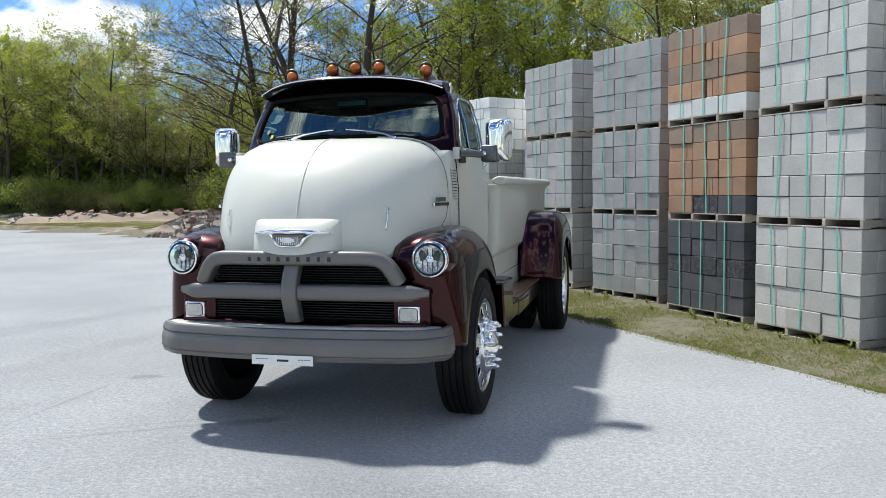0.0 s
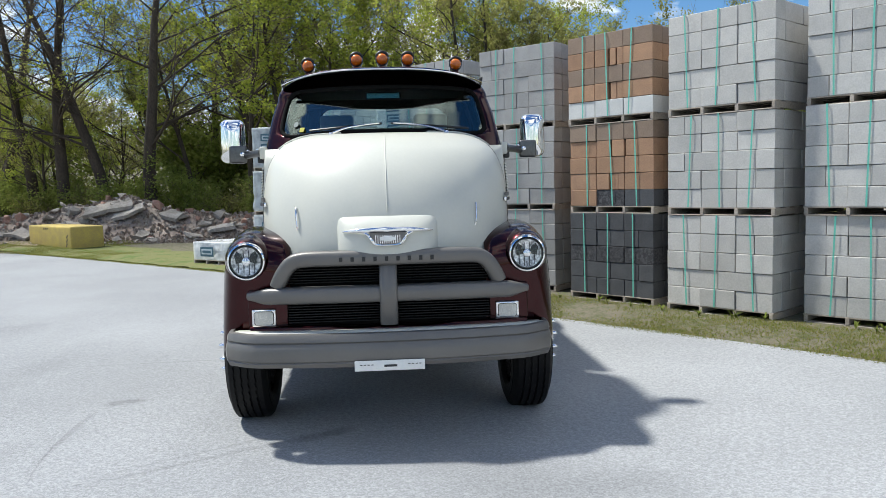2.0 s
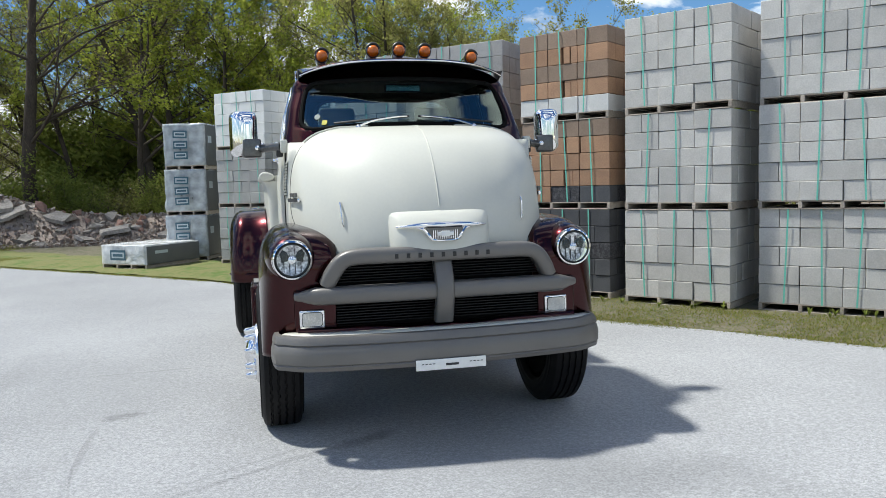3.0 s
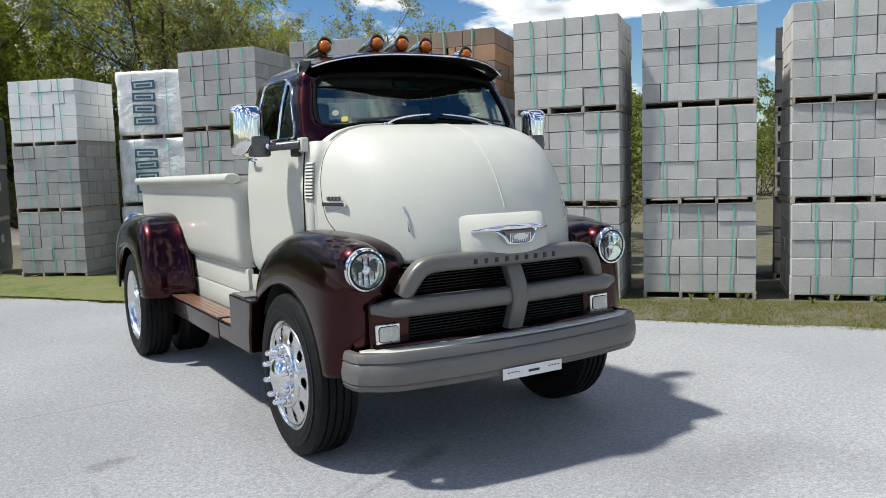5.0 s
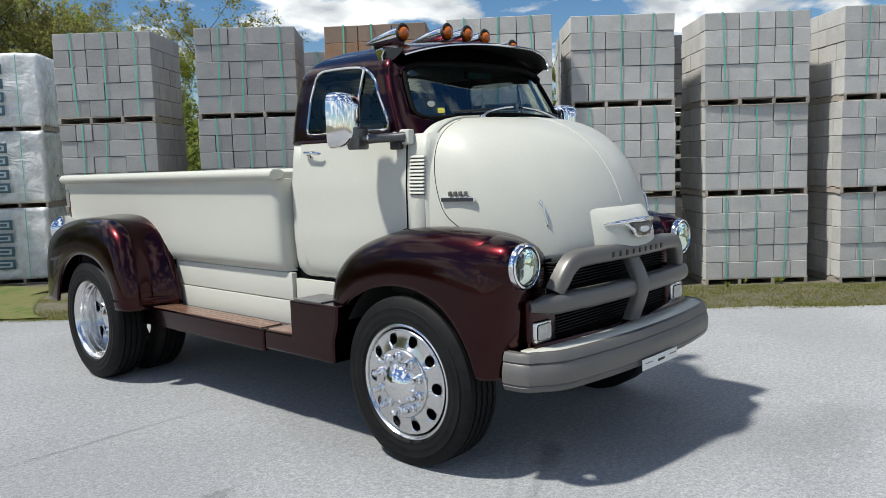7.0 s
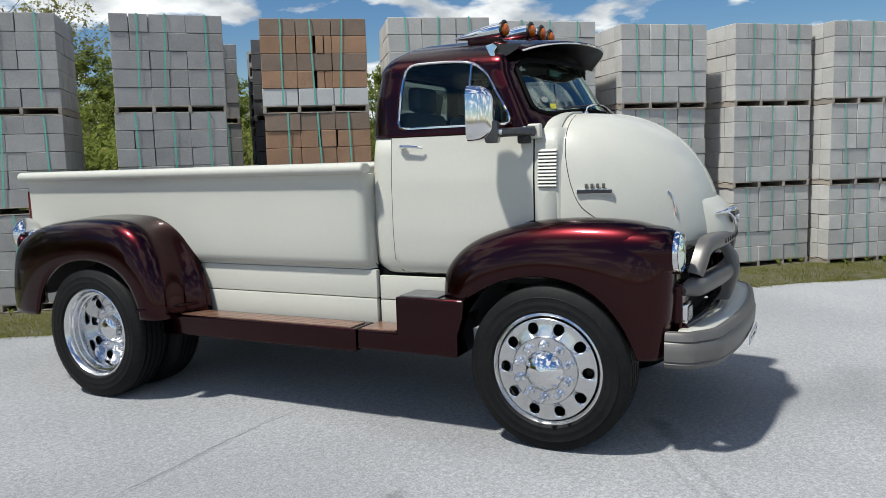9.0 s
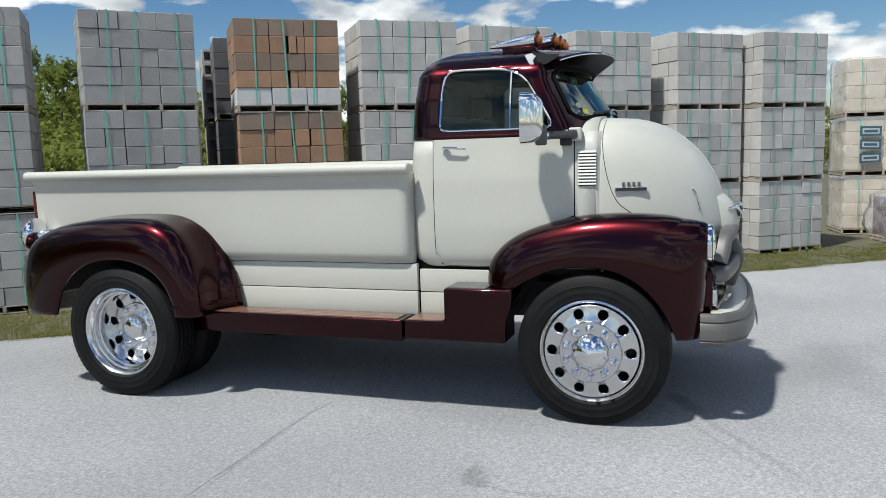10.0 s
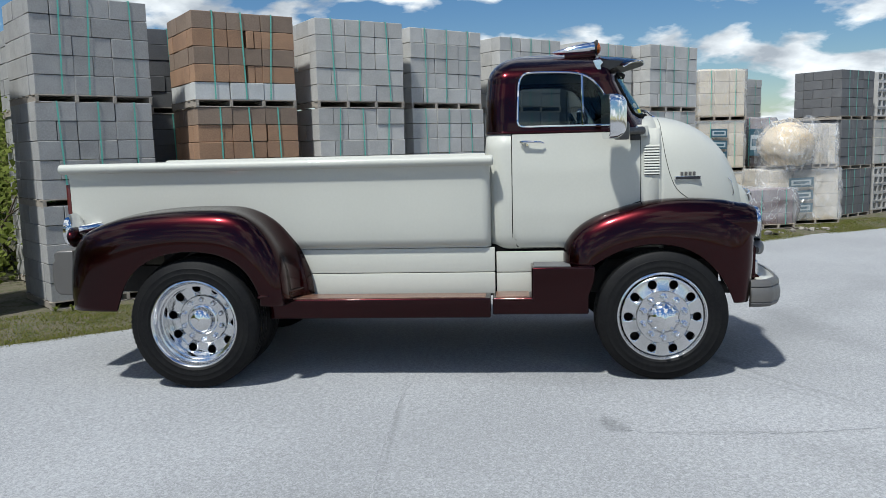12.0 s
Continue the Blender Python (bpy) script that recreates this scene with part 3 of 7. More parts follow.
def build_tree(seed, height, trunk, depth, leaf_count, leaf_kind, label, lean=0.06, size=0.056, clear=0.35, limbs=8, bend=0.08, thin=0.5, droop=0.0):
    r = random.Random(seed)
    e = thing("tree", (0, 0, 0), label, "tree", "woodland trees")
    out, tips = [], []
    pts, rads, v = [Vector((0, 0, -0.3))], [trunk * 1.3], Vector((r.uniform(-lean, lean), r.uniform(-lean, lean), 1)).normalized()
    n = 9
    for k in range(n):
        v = (v + Vector((r.uniform(-1, 1), r.uniform(-1, 1), 0)) * bend).normalized()
        pts.append(pts[-1] + v * height * 0.85 / n)
        rads.append(trunk * (1 - 0.8 * (k + 1) / n))
    out.append((9, tube(pts, rads, 7, caps=False)))
    for k in range(limbs):
        t = clear + (1 - clear) * (k + r.random()) / limbs
        i = min(n - 1, int(t * n))
        q = pts[i].lerp(pts[i + 1], t * n - i)
        a = r.uniform(0, 2 * math.pi)
        branchy(r, q, Vector((math.cos(a), math.sin(a), r.uniform(0.3, 1.1))), height * r.uniform(0.22, 0.34) * (1.15 - 0.5 * t), rads[i] * thin, depth, out, tips, droop=droop)
    part("trunk", join(*[g for d, g in out if d > 1]), BARK, e, "grey-brown trunk and limbs", sharp=0)
    twigs = part("twig_net", join(*[g for d, g in out if d < 2]), TWIG, e, "net of fine brown twigs", sharp=0)
    tagged(twigs, kind="stuff")
    if leaf_count:
        part("crown", leaves(r, tips, leaf_count, size, height * 0.014), LEAF[leaf_kind], e, "thin spring foliage", smooth=False)
    return e


tree_protos = [
    build_tree(1, 10.5, 0.16, 3, 8000, 0, "tall tree in fresh green spring leaf", clear=0.30, limbs=11, size=0.056),
    build_tree(2, 9.5, 0.12, 3, 6200, 1, "slender tree with pale budding leaves", clear=0.30, limbs=11, size=0.054),
    build_tree(33, 12.5, 0.25, 4, 1500, 1, "large bare tree with a dense net of twigs", limbs=17, clear=0.26, bend=0.10, size=0.05, thin=0.27, droop=0.40),
    build_tree(4, 8, 0.08, 3, 6400, 0, "young tree in bright green leaf", clear=0.12, limbs=10, size=0.056),
    build_tree(5, 10.5, 0.14, 3, 3600, 1, "thin tree with sparse young leaves", clear=0.30, limbs=10, size=0.054),
    build_tree(6, 6, 0.06, 3, 7000, 2, "small dark green understorey tree", clear=0.05, limbs=11),
]


def build_shrub(seed, label, count=6000, kind=2, bare=6):
    r = random.Random(seed)
    e = thing("shrub", (0, 0, 0), label, "shrub", "undergrowth shrubs")
    out, tips = [], []
    for k in range(bare):
        a = r.uniform(0, 6.28)
        branchy(r, Vector((r.uniform(-0.7, 0.7), r.uniform(-0.7, 0.7), -0.1)), Vector((math.cos(a) * 0.6, math.sin(a) * 0.6, 1)), r.uniform(0.9, 1.5), 0.022, 2, out, tips, 0.6)
    part("stem_tangle", join(*[g for d, g in out]), TWIG, e, "tangled bare stems", sharp=0)
    part("foliage", leaves(r, tips, count, 0.042, 0.20), LEAF[kind], e, smooth=False)
    return e


shrub_protos = [build_shrub(21, "dark green shrub at the wood's edge"), build_shrub(22, "tangled half-bare shrub at the wood's edge", 1500, 1, 14), build_shrub(23, "low leafy shrub at the wood's edge", 5000, 2, 10)]
tree_used = set()


def plant(protos_, k, x, y, sc, turn, tilt=(0, 0)):
    key = (id(protos_), k)
    m = pose(x, y, land(x, y) - 0.05, tilt[0], tilt[1], turn)
    if key in tree_used:
        o = copy_thing(protos_[k], m)
    else:
        tree_used.add(key)
        o = protos_[k]
        o.matrix_basis = m
    o.scale = (sc, sc, sc)
    return o


r = random.Random(77)
# the wood behind the rubble, tall as far as (10, 21)
line = spline([(-50, 40), (-38, 34.5), (-29, 32), (-22, 31.2), (-17.5, 30), (-14, 26.5), (-11, 23.6), (-7.7, 22.6), (-4, 22.6), (0, 22.6), (4, 22.4), (8, 22), (11.5, 21.6)], 52)
for i, (x, y) in enumerate(line):
    short = (0.88 if x < -28 else 0.66 if x < -19 else 0.56 if x < -8.5 else 0.96) - 0.22 * smooth01((x - 2) / 8)
    for row in range(3 if x > -8.5 else 2):
        if row == 2 and r.random() < 0.5:
            continue
        k = r.choice((0, 3, 4, 1, 4)) if -8.5 < x < 3 else r.choice(((1, 0, 4, 4, 3, 1), (0, 3, 1, 4, 0), (0, 0, 3))[row] if x > -13 else ((4, 0, 1, 4, 0), (4, 0, 1, 0), (0, 1, 3, 0))[row])
        if -21 < x < -8.5 and row and r.random() < 0.5:
            continue
        d = row * 4.0 + r.uniform(0, 2.6)
        plant(tree_protos, k, x + r.uniform(-0.8, 0.8), y + d, r.uniform(0.8, 1.15) * short, r.uniform(0, 360), (r.uniform(-4, 4), r.uniform(-4, 4)))
    for row in range(2):
        plant(shrub_protos, r.choice((1, 1, 2, 1, 0) if x > -21 else (0, 1, 0)), x + r.uniform(-0.6, 0.6), y - 0.5 + row * 1.7 + r.uniform(-0.4, 0.4), r.uniform(0.7, 1.1), r.uniform(0, 360))
    if not -21 < x < -8.5:
        plant(shrub_protos, 0, x + r.uniform(-0.6, 0.6), y + 5.5 + r.uniform(-1, 1), r.uniform(1.8, 2.4), r.uniform(0, 360))
# large bare trees that lean out of the wood's edge
for x, y, sc, turn, tx, ty in ((-7.7, 21.6, 1.0, 40, 6, -8), (-4.2, 24.4, 0.85, 150, -2, 3), (-11.0, 23.2, 1.0, 310, 3, -6), (-14.5, 26.0, 1.05, 80, 4, 4), (-9.3, 22.9, 0.95, 200, 3, 6),
                              (-17.5, 29.0, 0.80, 20, 2, -3), (-12.6, 24.6, 0.92, 250, -3, 4)):
    plant(tree_protos, 2, x, y, sc, turn, (tx, ty))
# brush and low trees close behind the pallets
for x, y in spline([(2.6, 10.2), (4.2, 9.0), (5.6, 8.0), (7.4, 6.8)], 9):
    plant(shrub_protos, r.choice((1, 1, 0)), x + r.uniform(-0.3, 0.3), y + r.uniform(-0.3, 0.3), r.uniform(0.9, 1.25), r.uniform(0, 360))
for x, y in spline([(4.0, 13.2), (6.5, 11.2), (9.0, 9.0), (11.5, 6.8)], 8):
    plant(tree_protos, 5, x + r.uniform(-0.4, 0.4), y + r.uniform(-0.4, 0.4), r.uniform(0.45, 0.62), r.uniform(0, 360))
# lower trees beyond the block yard
for x, y in spline([(11, 18.5), (14.5, 19.5), (18, 19.5), (24, 17), (30, 12), (36, 4), (41, -8)], 25):
    low = 1.0 if x < 22 else 0.72
    for row in range(2):
        plant(tree_protos, 5, x + r.uniform(-1, 1) + row * 2.5, y + r.uniform(-0.6, 0.6) + row * 2, r.uniform(0.62, 0.85) * low, r.uniform(0, 360))
    plant(shrub_protos, r.choice((0, 0, 1)), x - 1.0, y - 1.2, r.uniform(1.3, 1.9) * low, r.uniform(0, 360))


# ---- the truck: front points to -y, wheels on z = 0 ----
truck = thing("pickup_truck", (0, 0, 0), "vintage cab-over pickup truck in cream and maroon on pale asphalt", "truck")
SIDES = (-1, 1)


def sided(geo, s):
    """Geometry drawn for the -x side, mirrored for the other."""
    return geo if s < 0 else mirror_geo(geo)


# hood: a dome whose plan is a superellipse at every height
HOOD_W, HOOD_D, HOOD_Y, HOOD_Z, HOOD_H = 0.780, 0.745, 0.0, 1.0, 0.815


def hood_power(s):
    return 2.3 - 0.32 * s


def hood_point(s, phi, grow=0.0):
    side = max(0.0, 1 - s ** 5) ** 0.2
    front = max(0.0, 1 - s ** 2.25) ** (1 / 2.25)
    c, d = math.cos(phi), math.sin(phi)
    x = (HOOD_W + grow) * side * math.copysign(abs(c) ** (2 / hood_power(s)), c)
    y = HOOD_Y - (HOOD_D + grow) * front * abs(d) ** (2 / hood_power(s))
    return (x, y, HOOD_Z + (HOOD_H + grow) * s)


def hood_on(x, z, grow=0.0):
    """The hood's front skin at a given x and height."""
    s = (z - HOOD_Z) / HOOD_H
    side = HOOD_W * max(0.0, 1 - s ** 5) ** 0.2
    front = HOOD_D * max(0.0, 1 - s ** 2.25) ** (1 / 2.25)
    return HOOD_Y - front * max(0.0, 1 - (abs(x) / side) ** hood_power(s)) ** (1 / hood_power(s)) - grow


ss = [math.sin(a * math.pi / 2) for a in lin(0, 1, 30)]
ss = [min(1.0, s * 0.55 + 0.45 * i / 29) for i, s in enumerate(ss)]
ss[-1] = 0.9999
ss = [0.07 + 0.93 * s for s in ss]
hood_geo = surf(hood_point, ss, lin(0, math.pi, 61), flip=True)
arch = [(HOOD_W * max(0.0, 1 - s ** 5) ** 0.2, HOOD_Z + HOOD_H * s) for s in ss]
arch_full = [(-x, z) for x, z in arch] + [(x, z) for x, z in reversed(arch)]
cowl_geo = surf(lambda y, k: (arch_full[k][0], y, arch_full[k][1]), [0.0, 0.1, 0.3], list(range(len(arch_full))))
solid(part("hood", hood_geo, CREAM, truck, "domed cream hood", sharp=60), 0.012)
solid(part("cowl", cowl_geo, CREAM, truck, "cream cowl panel", sharp=60), 0.012, 1.0)
crease = [hood_point(s, math.pi / 2, 0.001) for s in ss[8:]]
part("hood_crease", tube(crease, 0.0032, 6), CREAM, truck)
for s in SIDES:
    seam = [(-0.034, 1.79), (-0.034, 1.668), (-0.05, 1.533), (-0.083, 1.396), (-0.13, 1.298), (-0.21, 1.232)]
    pts = []
    for y, z in spline(seam, 26):
        k = (z - HOOD_Z) / HOOD_H
        side = HOOD_W * (1 - k ** 5) ** 0.2
        front = HOOD_D * (1 - k ** 2.25) ** (1 / 2.25)
        x = side * (1 - min(1.0, abs(y) / front) ** hood_power(k)) ** (1 / hood_power(k))
        pts.append((s * (x + 0.0005), y, z))
    part("hood_seam", tube(pts, 0.0019, 6), SEAL_AND_SHADE, truck)

# cab: the cream lower shell
def cab_half(y, z):
    w = np.interp(z, [0.88, 0.905, 0.94, 1.0, 1.15, 1.45, 1.72, 1.80], [0.735, 0.765, 0.787, 0.80, 0.812, 0.812, 0.79, 0.78])
    w = float(w) - 0.026 * (1 - smooth01((y + 0.05) / 0.5))
    # rounds inwards to the hood at its front edge
    k = min(1.0, max(0.0, (z - HOOD_Z) / HOOD_H))
    return w + (HOOD_W * (1 - k ** 5) ** 0.2 - 0.004 - w) * (1 - smooth01((y + 0.036) / 0.034)) if y < 0 else w


def cab_ring(z, n=0):
    """Plan of the cab's sides and back: down the -x side, round the back and up the other side."""
    r, yb = 0.15, 1.20 - 0.02 * smooth01((z - 1.5) / 0.3) - 0.03 * (1 - smooth01((z - 0.88) / 0.08))
    out = [(-cab_half(y, z), y) for y in [-0.036, -0.031, -0.026, -0.021, -0.016, -0.01, -0.004] + lin(0.02, yb - r, 13)]
    w = cab_half(yb, z)
    out += [(-w + r - r * math.cos(a), yb - r + r * math.sin(a)) for a in lin(0.15, math.pi / 2, 8)]
    return out + [(-x, y) for x, y in reversed(out)]


zs_cab = [0.88, 0.89, 0.905, 0.925, 0.95, 1.0, 1.08, 1.15, 1.3, 1.45, 1.6, 1.72]
rings = [cab_ring(z) for z in zs_cab]
cab_geo = surf(lambda i, k: (rings[i][k][0], rings[i][k][1], zs_cab[i]), list(range(len(zs_cab))), list(range(len(rings[0]))))
solid(part("cab_body", cab_geo, CREAM, truck, "cream lower cab shell", sharp=50), 0.02, 1.0)
part("cab_floor", box(-0.74, 0.74, -0.3, 1.16, 0.86, 0.89), DARK, truck)


# cab: the maroon upper shell with its window openings
def upper_ring(z, n_side=34, n_end=40, n_corner=8):
    """Plan of the upper cab at a height: back, sides and bowed front with rounded corners."""
    wx = float(np.interp(z, [1.70, 1.78, 1.95, 2.08, 2.2], [0.790, 0.782, 0.752, 0.712, 0.68]))
    yr = float(np.interp(z, [1.70, 1.9, 2.06], [1.185, 1.18, 1.165]))
    yf = 0.185 + (z - 1.80) * 0.46
    bow = 0.215 - 0.17 * (z - 1.80)
    rb, rf = 0.13, 0.055

    def front(x):
        return yf - bow * (1 - (abs(x) / (wx - rf * 0.4)) ** 2.3)
    right = [(-wx, y) for y in lin(yf + rf + 0.02, yr - rb, n_side)]
    right += [(-wx + rb - rb * math.cos(a), yr - rb + rb * math.sin(a)) for a in lin(0, math.pi / 2, n_corner + 2)[1:-1]]
    xf = wx - rf
    corner = [(-wx, yf + rf + 0.02), (-wx + rf * 0.12, yf + rf * 0.45), (-wx + rf * 0.45, yf + rf * 0.02), (-xf, front(xf))]
    corner = [tuple(p) for p in spline(corner, n_corner)][1:-1]
    back = [(x, yr + 0.02 * (1 - (x / wx) ** 2)) for x in lin(-wx + rb, wx - rb, n_end)]
    nose_ = [(x, front(x)) for x in lin(xf, -xf, n_end)]
    ring_ = right + back + [(-x, y) for x, y in reversed(right)] + [(-x, y) for x, y in corner] + nose_ + [p for p in reversed(corner)]
    return [(x, y, z) for x, y in ring_]


layers = [upper_ring(z) for z in lin(1.705, 2.06, 27)]
for a in lin(0.06, 1.0, 20):
    q = a * math.pi / 2
    ring = upper_ring(2.06)
    k = max(0.012, math.cos(q) ** 0.72)
    cx, cy = 0.0, 0.70
    layers.append([(x * k, cy + (y - cy) * k, 2.06 + 0.235 * math.sin(q)) for x, y, z in ring])


def inside(poly, p):
    hit, n = False, len(poly)
    for i in range(n):
        (x0, y0), (x1, y1) = poly[i], poly[(i + 1) % n]
        if (y0 > p[1]) != (y1 > p[1]) and p[0] < (x1 - x0) * (p[1] - y0) / (y1 - y0) + x0:
            hit = not hit
    return hit


def nearest(poly, p):
    best, bd = None, 1e9
    n = len(poly)
    for i in range(n):
        a, b = Vector(poly[i]), Vector(poly[(i + 1) % n])
        t = max(0.0, min(1.0, (Vector(p) - a).dot(b - a) / max(1e-9, (b - a).length_squared)))
        q = a + (b - a) * t
        if (q - Vector(p)).length < bd:
            best, bd = q, (q - Vector(p)).length
    return best


SIDE_WIN = [tuple(p) for p in spline([(0.965, 1.78), (0.96, 1.92), (0.95, 2.06), (0.915, 2.115), (0.85, 2.125), (0.65, 2.122), (0.52, 2.105), (0.43, 2.05), (0.36, 1.95), (0.29, 1.84), (0.262, 1.78), (0.285, 1.752), (0.45, 1.75), (0.75, 1.75), (0.935, 1.752), (0.965, 1.78)], 70)][:-1]
FRONT_WIN = [tuple(p) for p in spline([(0.0, 1.828), (0.35, 1.822), (0.60, 1.806), (0.665, 1.83), (0.668, 1.9), (0.64, 2.03), (0.605, 2.09), (0.52, 2.112), (0.0, 2.125), (-0.52, 2.112), (-0.605, 2.09), (-0.64, 2.03), (-0.668, 1.9), (-0.665, 1.83), (-0.60, 1.806), (-0.35, 1.822), (0.0, 1.828)], 90)][:-1]
BACK_WIN = [(x, z + 1.96) for x, z in rounded_rect(0.98, 0.24, 0.09, 6)]

nl, nr = len(layers), len(layers[0])
grid_v = [Vector(p) for ring in layers for p in ring]


def window_of(p):
    if p.z > 2.16:
        return None
    if p.y < 0.42 and abs(p.x) < 0.70 and inside(FRONT_WIN, (p.x, p.z)):
        return "front"
    if p.y > 1.0 and abs(p.x) < 0.55 and inside(BACK_WIN, (p.x, p.z)):
        return "back"
    if abs(p.x) > 0.6 and inside(SIDE_WIN, (p.y, p.z)):
        return "left" if p.x > 0 else "right"
    return None


shell_f, pane_f = [], {"front": [], "back": [], "left": [], "right": []}
cells = {}
for i in range(nl - 1):
    for k in range(nr):
        q = (i * nr + k, (i + 1) * nr + k, (i + 1) * nr + (k + 1) % nr, i * nr + (k + 1) % nr)
        mid = sum((grid_v[j] for j in q), Vector()) / 4
        cells[q] = window_of(mid)
use = {}
for q, w in cells.items():
    for j in q:
        use.setdefault(j, set()).add(w)
for j, ws in use.items():
    if len(ws) > 1:
        w = [a for a in ws if a][0]
        p = grid_v[j]
        if w in ("front", "back"):
            n2 = nearest(FRONT_WIN if w == "front" else BACK_WIN, (p.x, p.z))
            p.x, p.z = n2
        else:
            n2 = nearest(SIDE_WIN, (p.y, p.z))
            p.y, p.z = n2
for q, w in cells.items():
    (pane_f[w] if w else shell_f).append(q)
top = len(grid_v) - nr
solid(part("upper_cab", ([tuple(p) for p in grid_v], shell_f + [tuple(range(top, top + nr))]), MAROON, truck, "maroon metallic cab roof and pillars", sharp=50), 0.022)


def loose(faces):
    ids = sorted({j for q in faces for j in q})
    at = {j: i for i, j in enumerate(ids)}
    return [grid_v[j] for j in ids], [tuple(at[j] for j in q) for q in faces]


def rim_of(faces):
    """The closed edge of a patch of faces, as points in order."""
    count = {}
    for q in faces:
        for a, b in zip(q, q[1:] + q[:1]):
            count[(a, b)] = count.get((a, b), 0) + 1
    nxt = {a: b for (a, b) in count if (b, a) not in count}
    start = next(iter(nxt))
    loop, j = [start], nxt[start]
    while j != start and len(loop) < 999:
        loop.append(j)
        j = nxt[j]
    return [grid_v[j] for j in loop]


def leaning(geo):
    """Keeps the pane's slope straight up to its top edge."""
    V, F = geo
    return [Vector((p.x, 0.185 + (p.z - 1.80) * 0.46 - (0.215 - 0.17 * (p.z - 1.80)) * (1 - min(1.0, abs(p.x) / 0.70) ** 2.3), p.z)) if p.z > 2.055 and abs(p.x) < 0.6 else p for p in V], F


windshield = part("windshield", leaning(loose(pane_f["front"])), GLASS, truck, "curved one-piece windshield glass")
windshield.location = (0, 0.008, 0)
part("rear_window", loose(pane_f["back"]), REARGLASS, truck)
for w, s in (("right", -1), ("left", 1)):
    pane = part("door_window", loose(pane_f[w]), DOORGLASS, truck, "dark side window with a vent pane")
    pane.location = (-s * 0.008, 0, 0)
    loop = rim_of(pane_f[w])
    part("chrome_frame", tube([p + Vector((s * 0.004, 0, 0)) for p in loop], 0.0085, 8, closed=True), CHROME, pane, "chrome window trim")
    bar = [(s * (float(np.interp(z, [1.75, 1.95, 2.1], [0.782, 0.75, 0.705])) + 0.012), 0.515 - 0.0 * z, z) for z in lin(1.755, 2.10, 8)]
    part("vent_bar", tube(bar, 0.008, 6), CHROME, pane)
loop = rim_of(pane_f["front"])
part("seal", tube([p + Vector((0, -0.004, 0)) for p in loop], 0.014, 8, closed=True), SEAL_AND_SHADE, windshield, "black rubber windshield seal")
windshield.visible_shadow = True

# belt moulding between the two colours
belt = [(x * 1.001, y, 1.712) for x, y in cab_ring(1.71)[8:-8]]
part("belt_moulding", tube(belt, 0.010, 8), MAROON, truck)

# interior
part("bench_seat", box(-0.62, 0.62, 0.60, 1.05, 1.05, 1.36, 0.05, 3), TRIM, truck, "grey vinyl bench seat")
for s in SIDES:
    part("seat_back", box(s * 0.36 - 0.24, s * 0.36 + 0.24, 0.97, 1.09, 1.30, 1.86, 0.055, 4), TRIM, truck, "grey vinyl seat back")
    part("headrest", box(s * 0.36 - 0.13, s * 0.36 + 0.13, 0.98, 1.07, 1.87, 2.02, 0.04, 4), TRIM, truck)
    part("door_trim", box(s * 0.745 - 0.008, s * 0.745 + 0.008, 0.2, 1.0, 1.0, 1.70), TRIM, truck)
part("dashboard", box(-0.74, 0.74, 0.16, 0.36, 1.45, 1.74, 0.03, 3), GRIP, truck)
part("roof_lining", box(-0.62, 0.62, 0.36, 1.12, 2.145, 2.16, 0.005), GRIP, truck)
part("back_trim", box(-0.70, 0.70, 1.135, 1.15, 1.0, 1.80, 0.004), TRIM, truck)
ring = [(0.34 + 0.19 * math.cos(a), 0.46 + 0.06 * math.sin(a), 1.70 + 0.17 * math.sin(a)) for a in lin(0, 2 * math.pi, 29)[:-1]]
part("steering_wheel", join(tube(ring, 0.012, 8, closed=True), tube([(0.34, 0.46, 1.70), (0.34, 0.30, 1.55)], 0.03, 8), tube([(0.16, 0.46, 1.70), (0.52, 0.46, 1.70)], 0.010, 6)), BLACK, truck)
mirror_in = part("interior_mirror", box(-0.12, 0.12, 0.265, 0.285, 2.055, 2.105, 0.008), BLACK, truck)
# mirror face with the sky's reflection put into its colour
part("glass_face", box(-0.11, 0.11, 0.258, 0.2645, 2.062, 2.098), TEAL, mirror_in)

# doors
DOOR = [(0.125, 1.70), (0.125, 1.225), (0.20, 1.20), (0.33, 1.155), (0.45, 1.10), (0.55, 1.02), (0.61, 0.94), (0.64, 0.905), (0.95, 0.905), (0.99, 0.93), (1.005, 0.99), (1.005, 1.70)]


def door_panel(poly, grow):
    """A skin over the cab's side inside an outline of (y, z)."""
    V, F = [], []
    cols = lin(min(p[0] for p in poly), max(p[0] for p in poly), 30)
    for y in cols:
        zs = []
        n = len(poly)
        for i in range(n):
            (y0, z0), (y1, z1) = poly[i], poly[(i + 1) % n]
            if min(y0, y1) - 1e-9 <= y <= max(y0, y1) + 1e-9 and abs(y1 - y0) > 1e-9:
                zs.append(z0 + (z1 - z0) * (y - y0) / (y1 - y0))
            elif abs(y1 - y0) <= 1e-9 and abs(y - y0) < 1e-6:
                zs += [z0, z1]
        a, b = min(zs), max(zs)
        for z in lin(a, b, 22):
            V.append((-(cab_half(y, z) + grow), y, z))
    for i in range(len(cols) - 1):
        for j in range(21):
            k = i * 22 + j
            F.append((k, k + 22, k + 23, k + 1))
    return V, F


def grown(poly, d):
    cy, cz = 0.56, 1.3
    return [(y + d * (1 if y > cy else -1), z + d * (1 if z > cz else -1)) for y, z in poly]


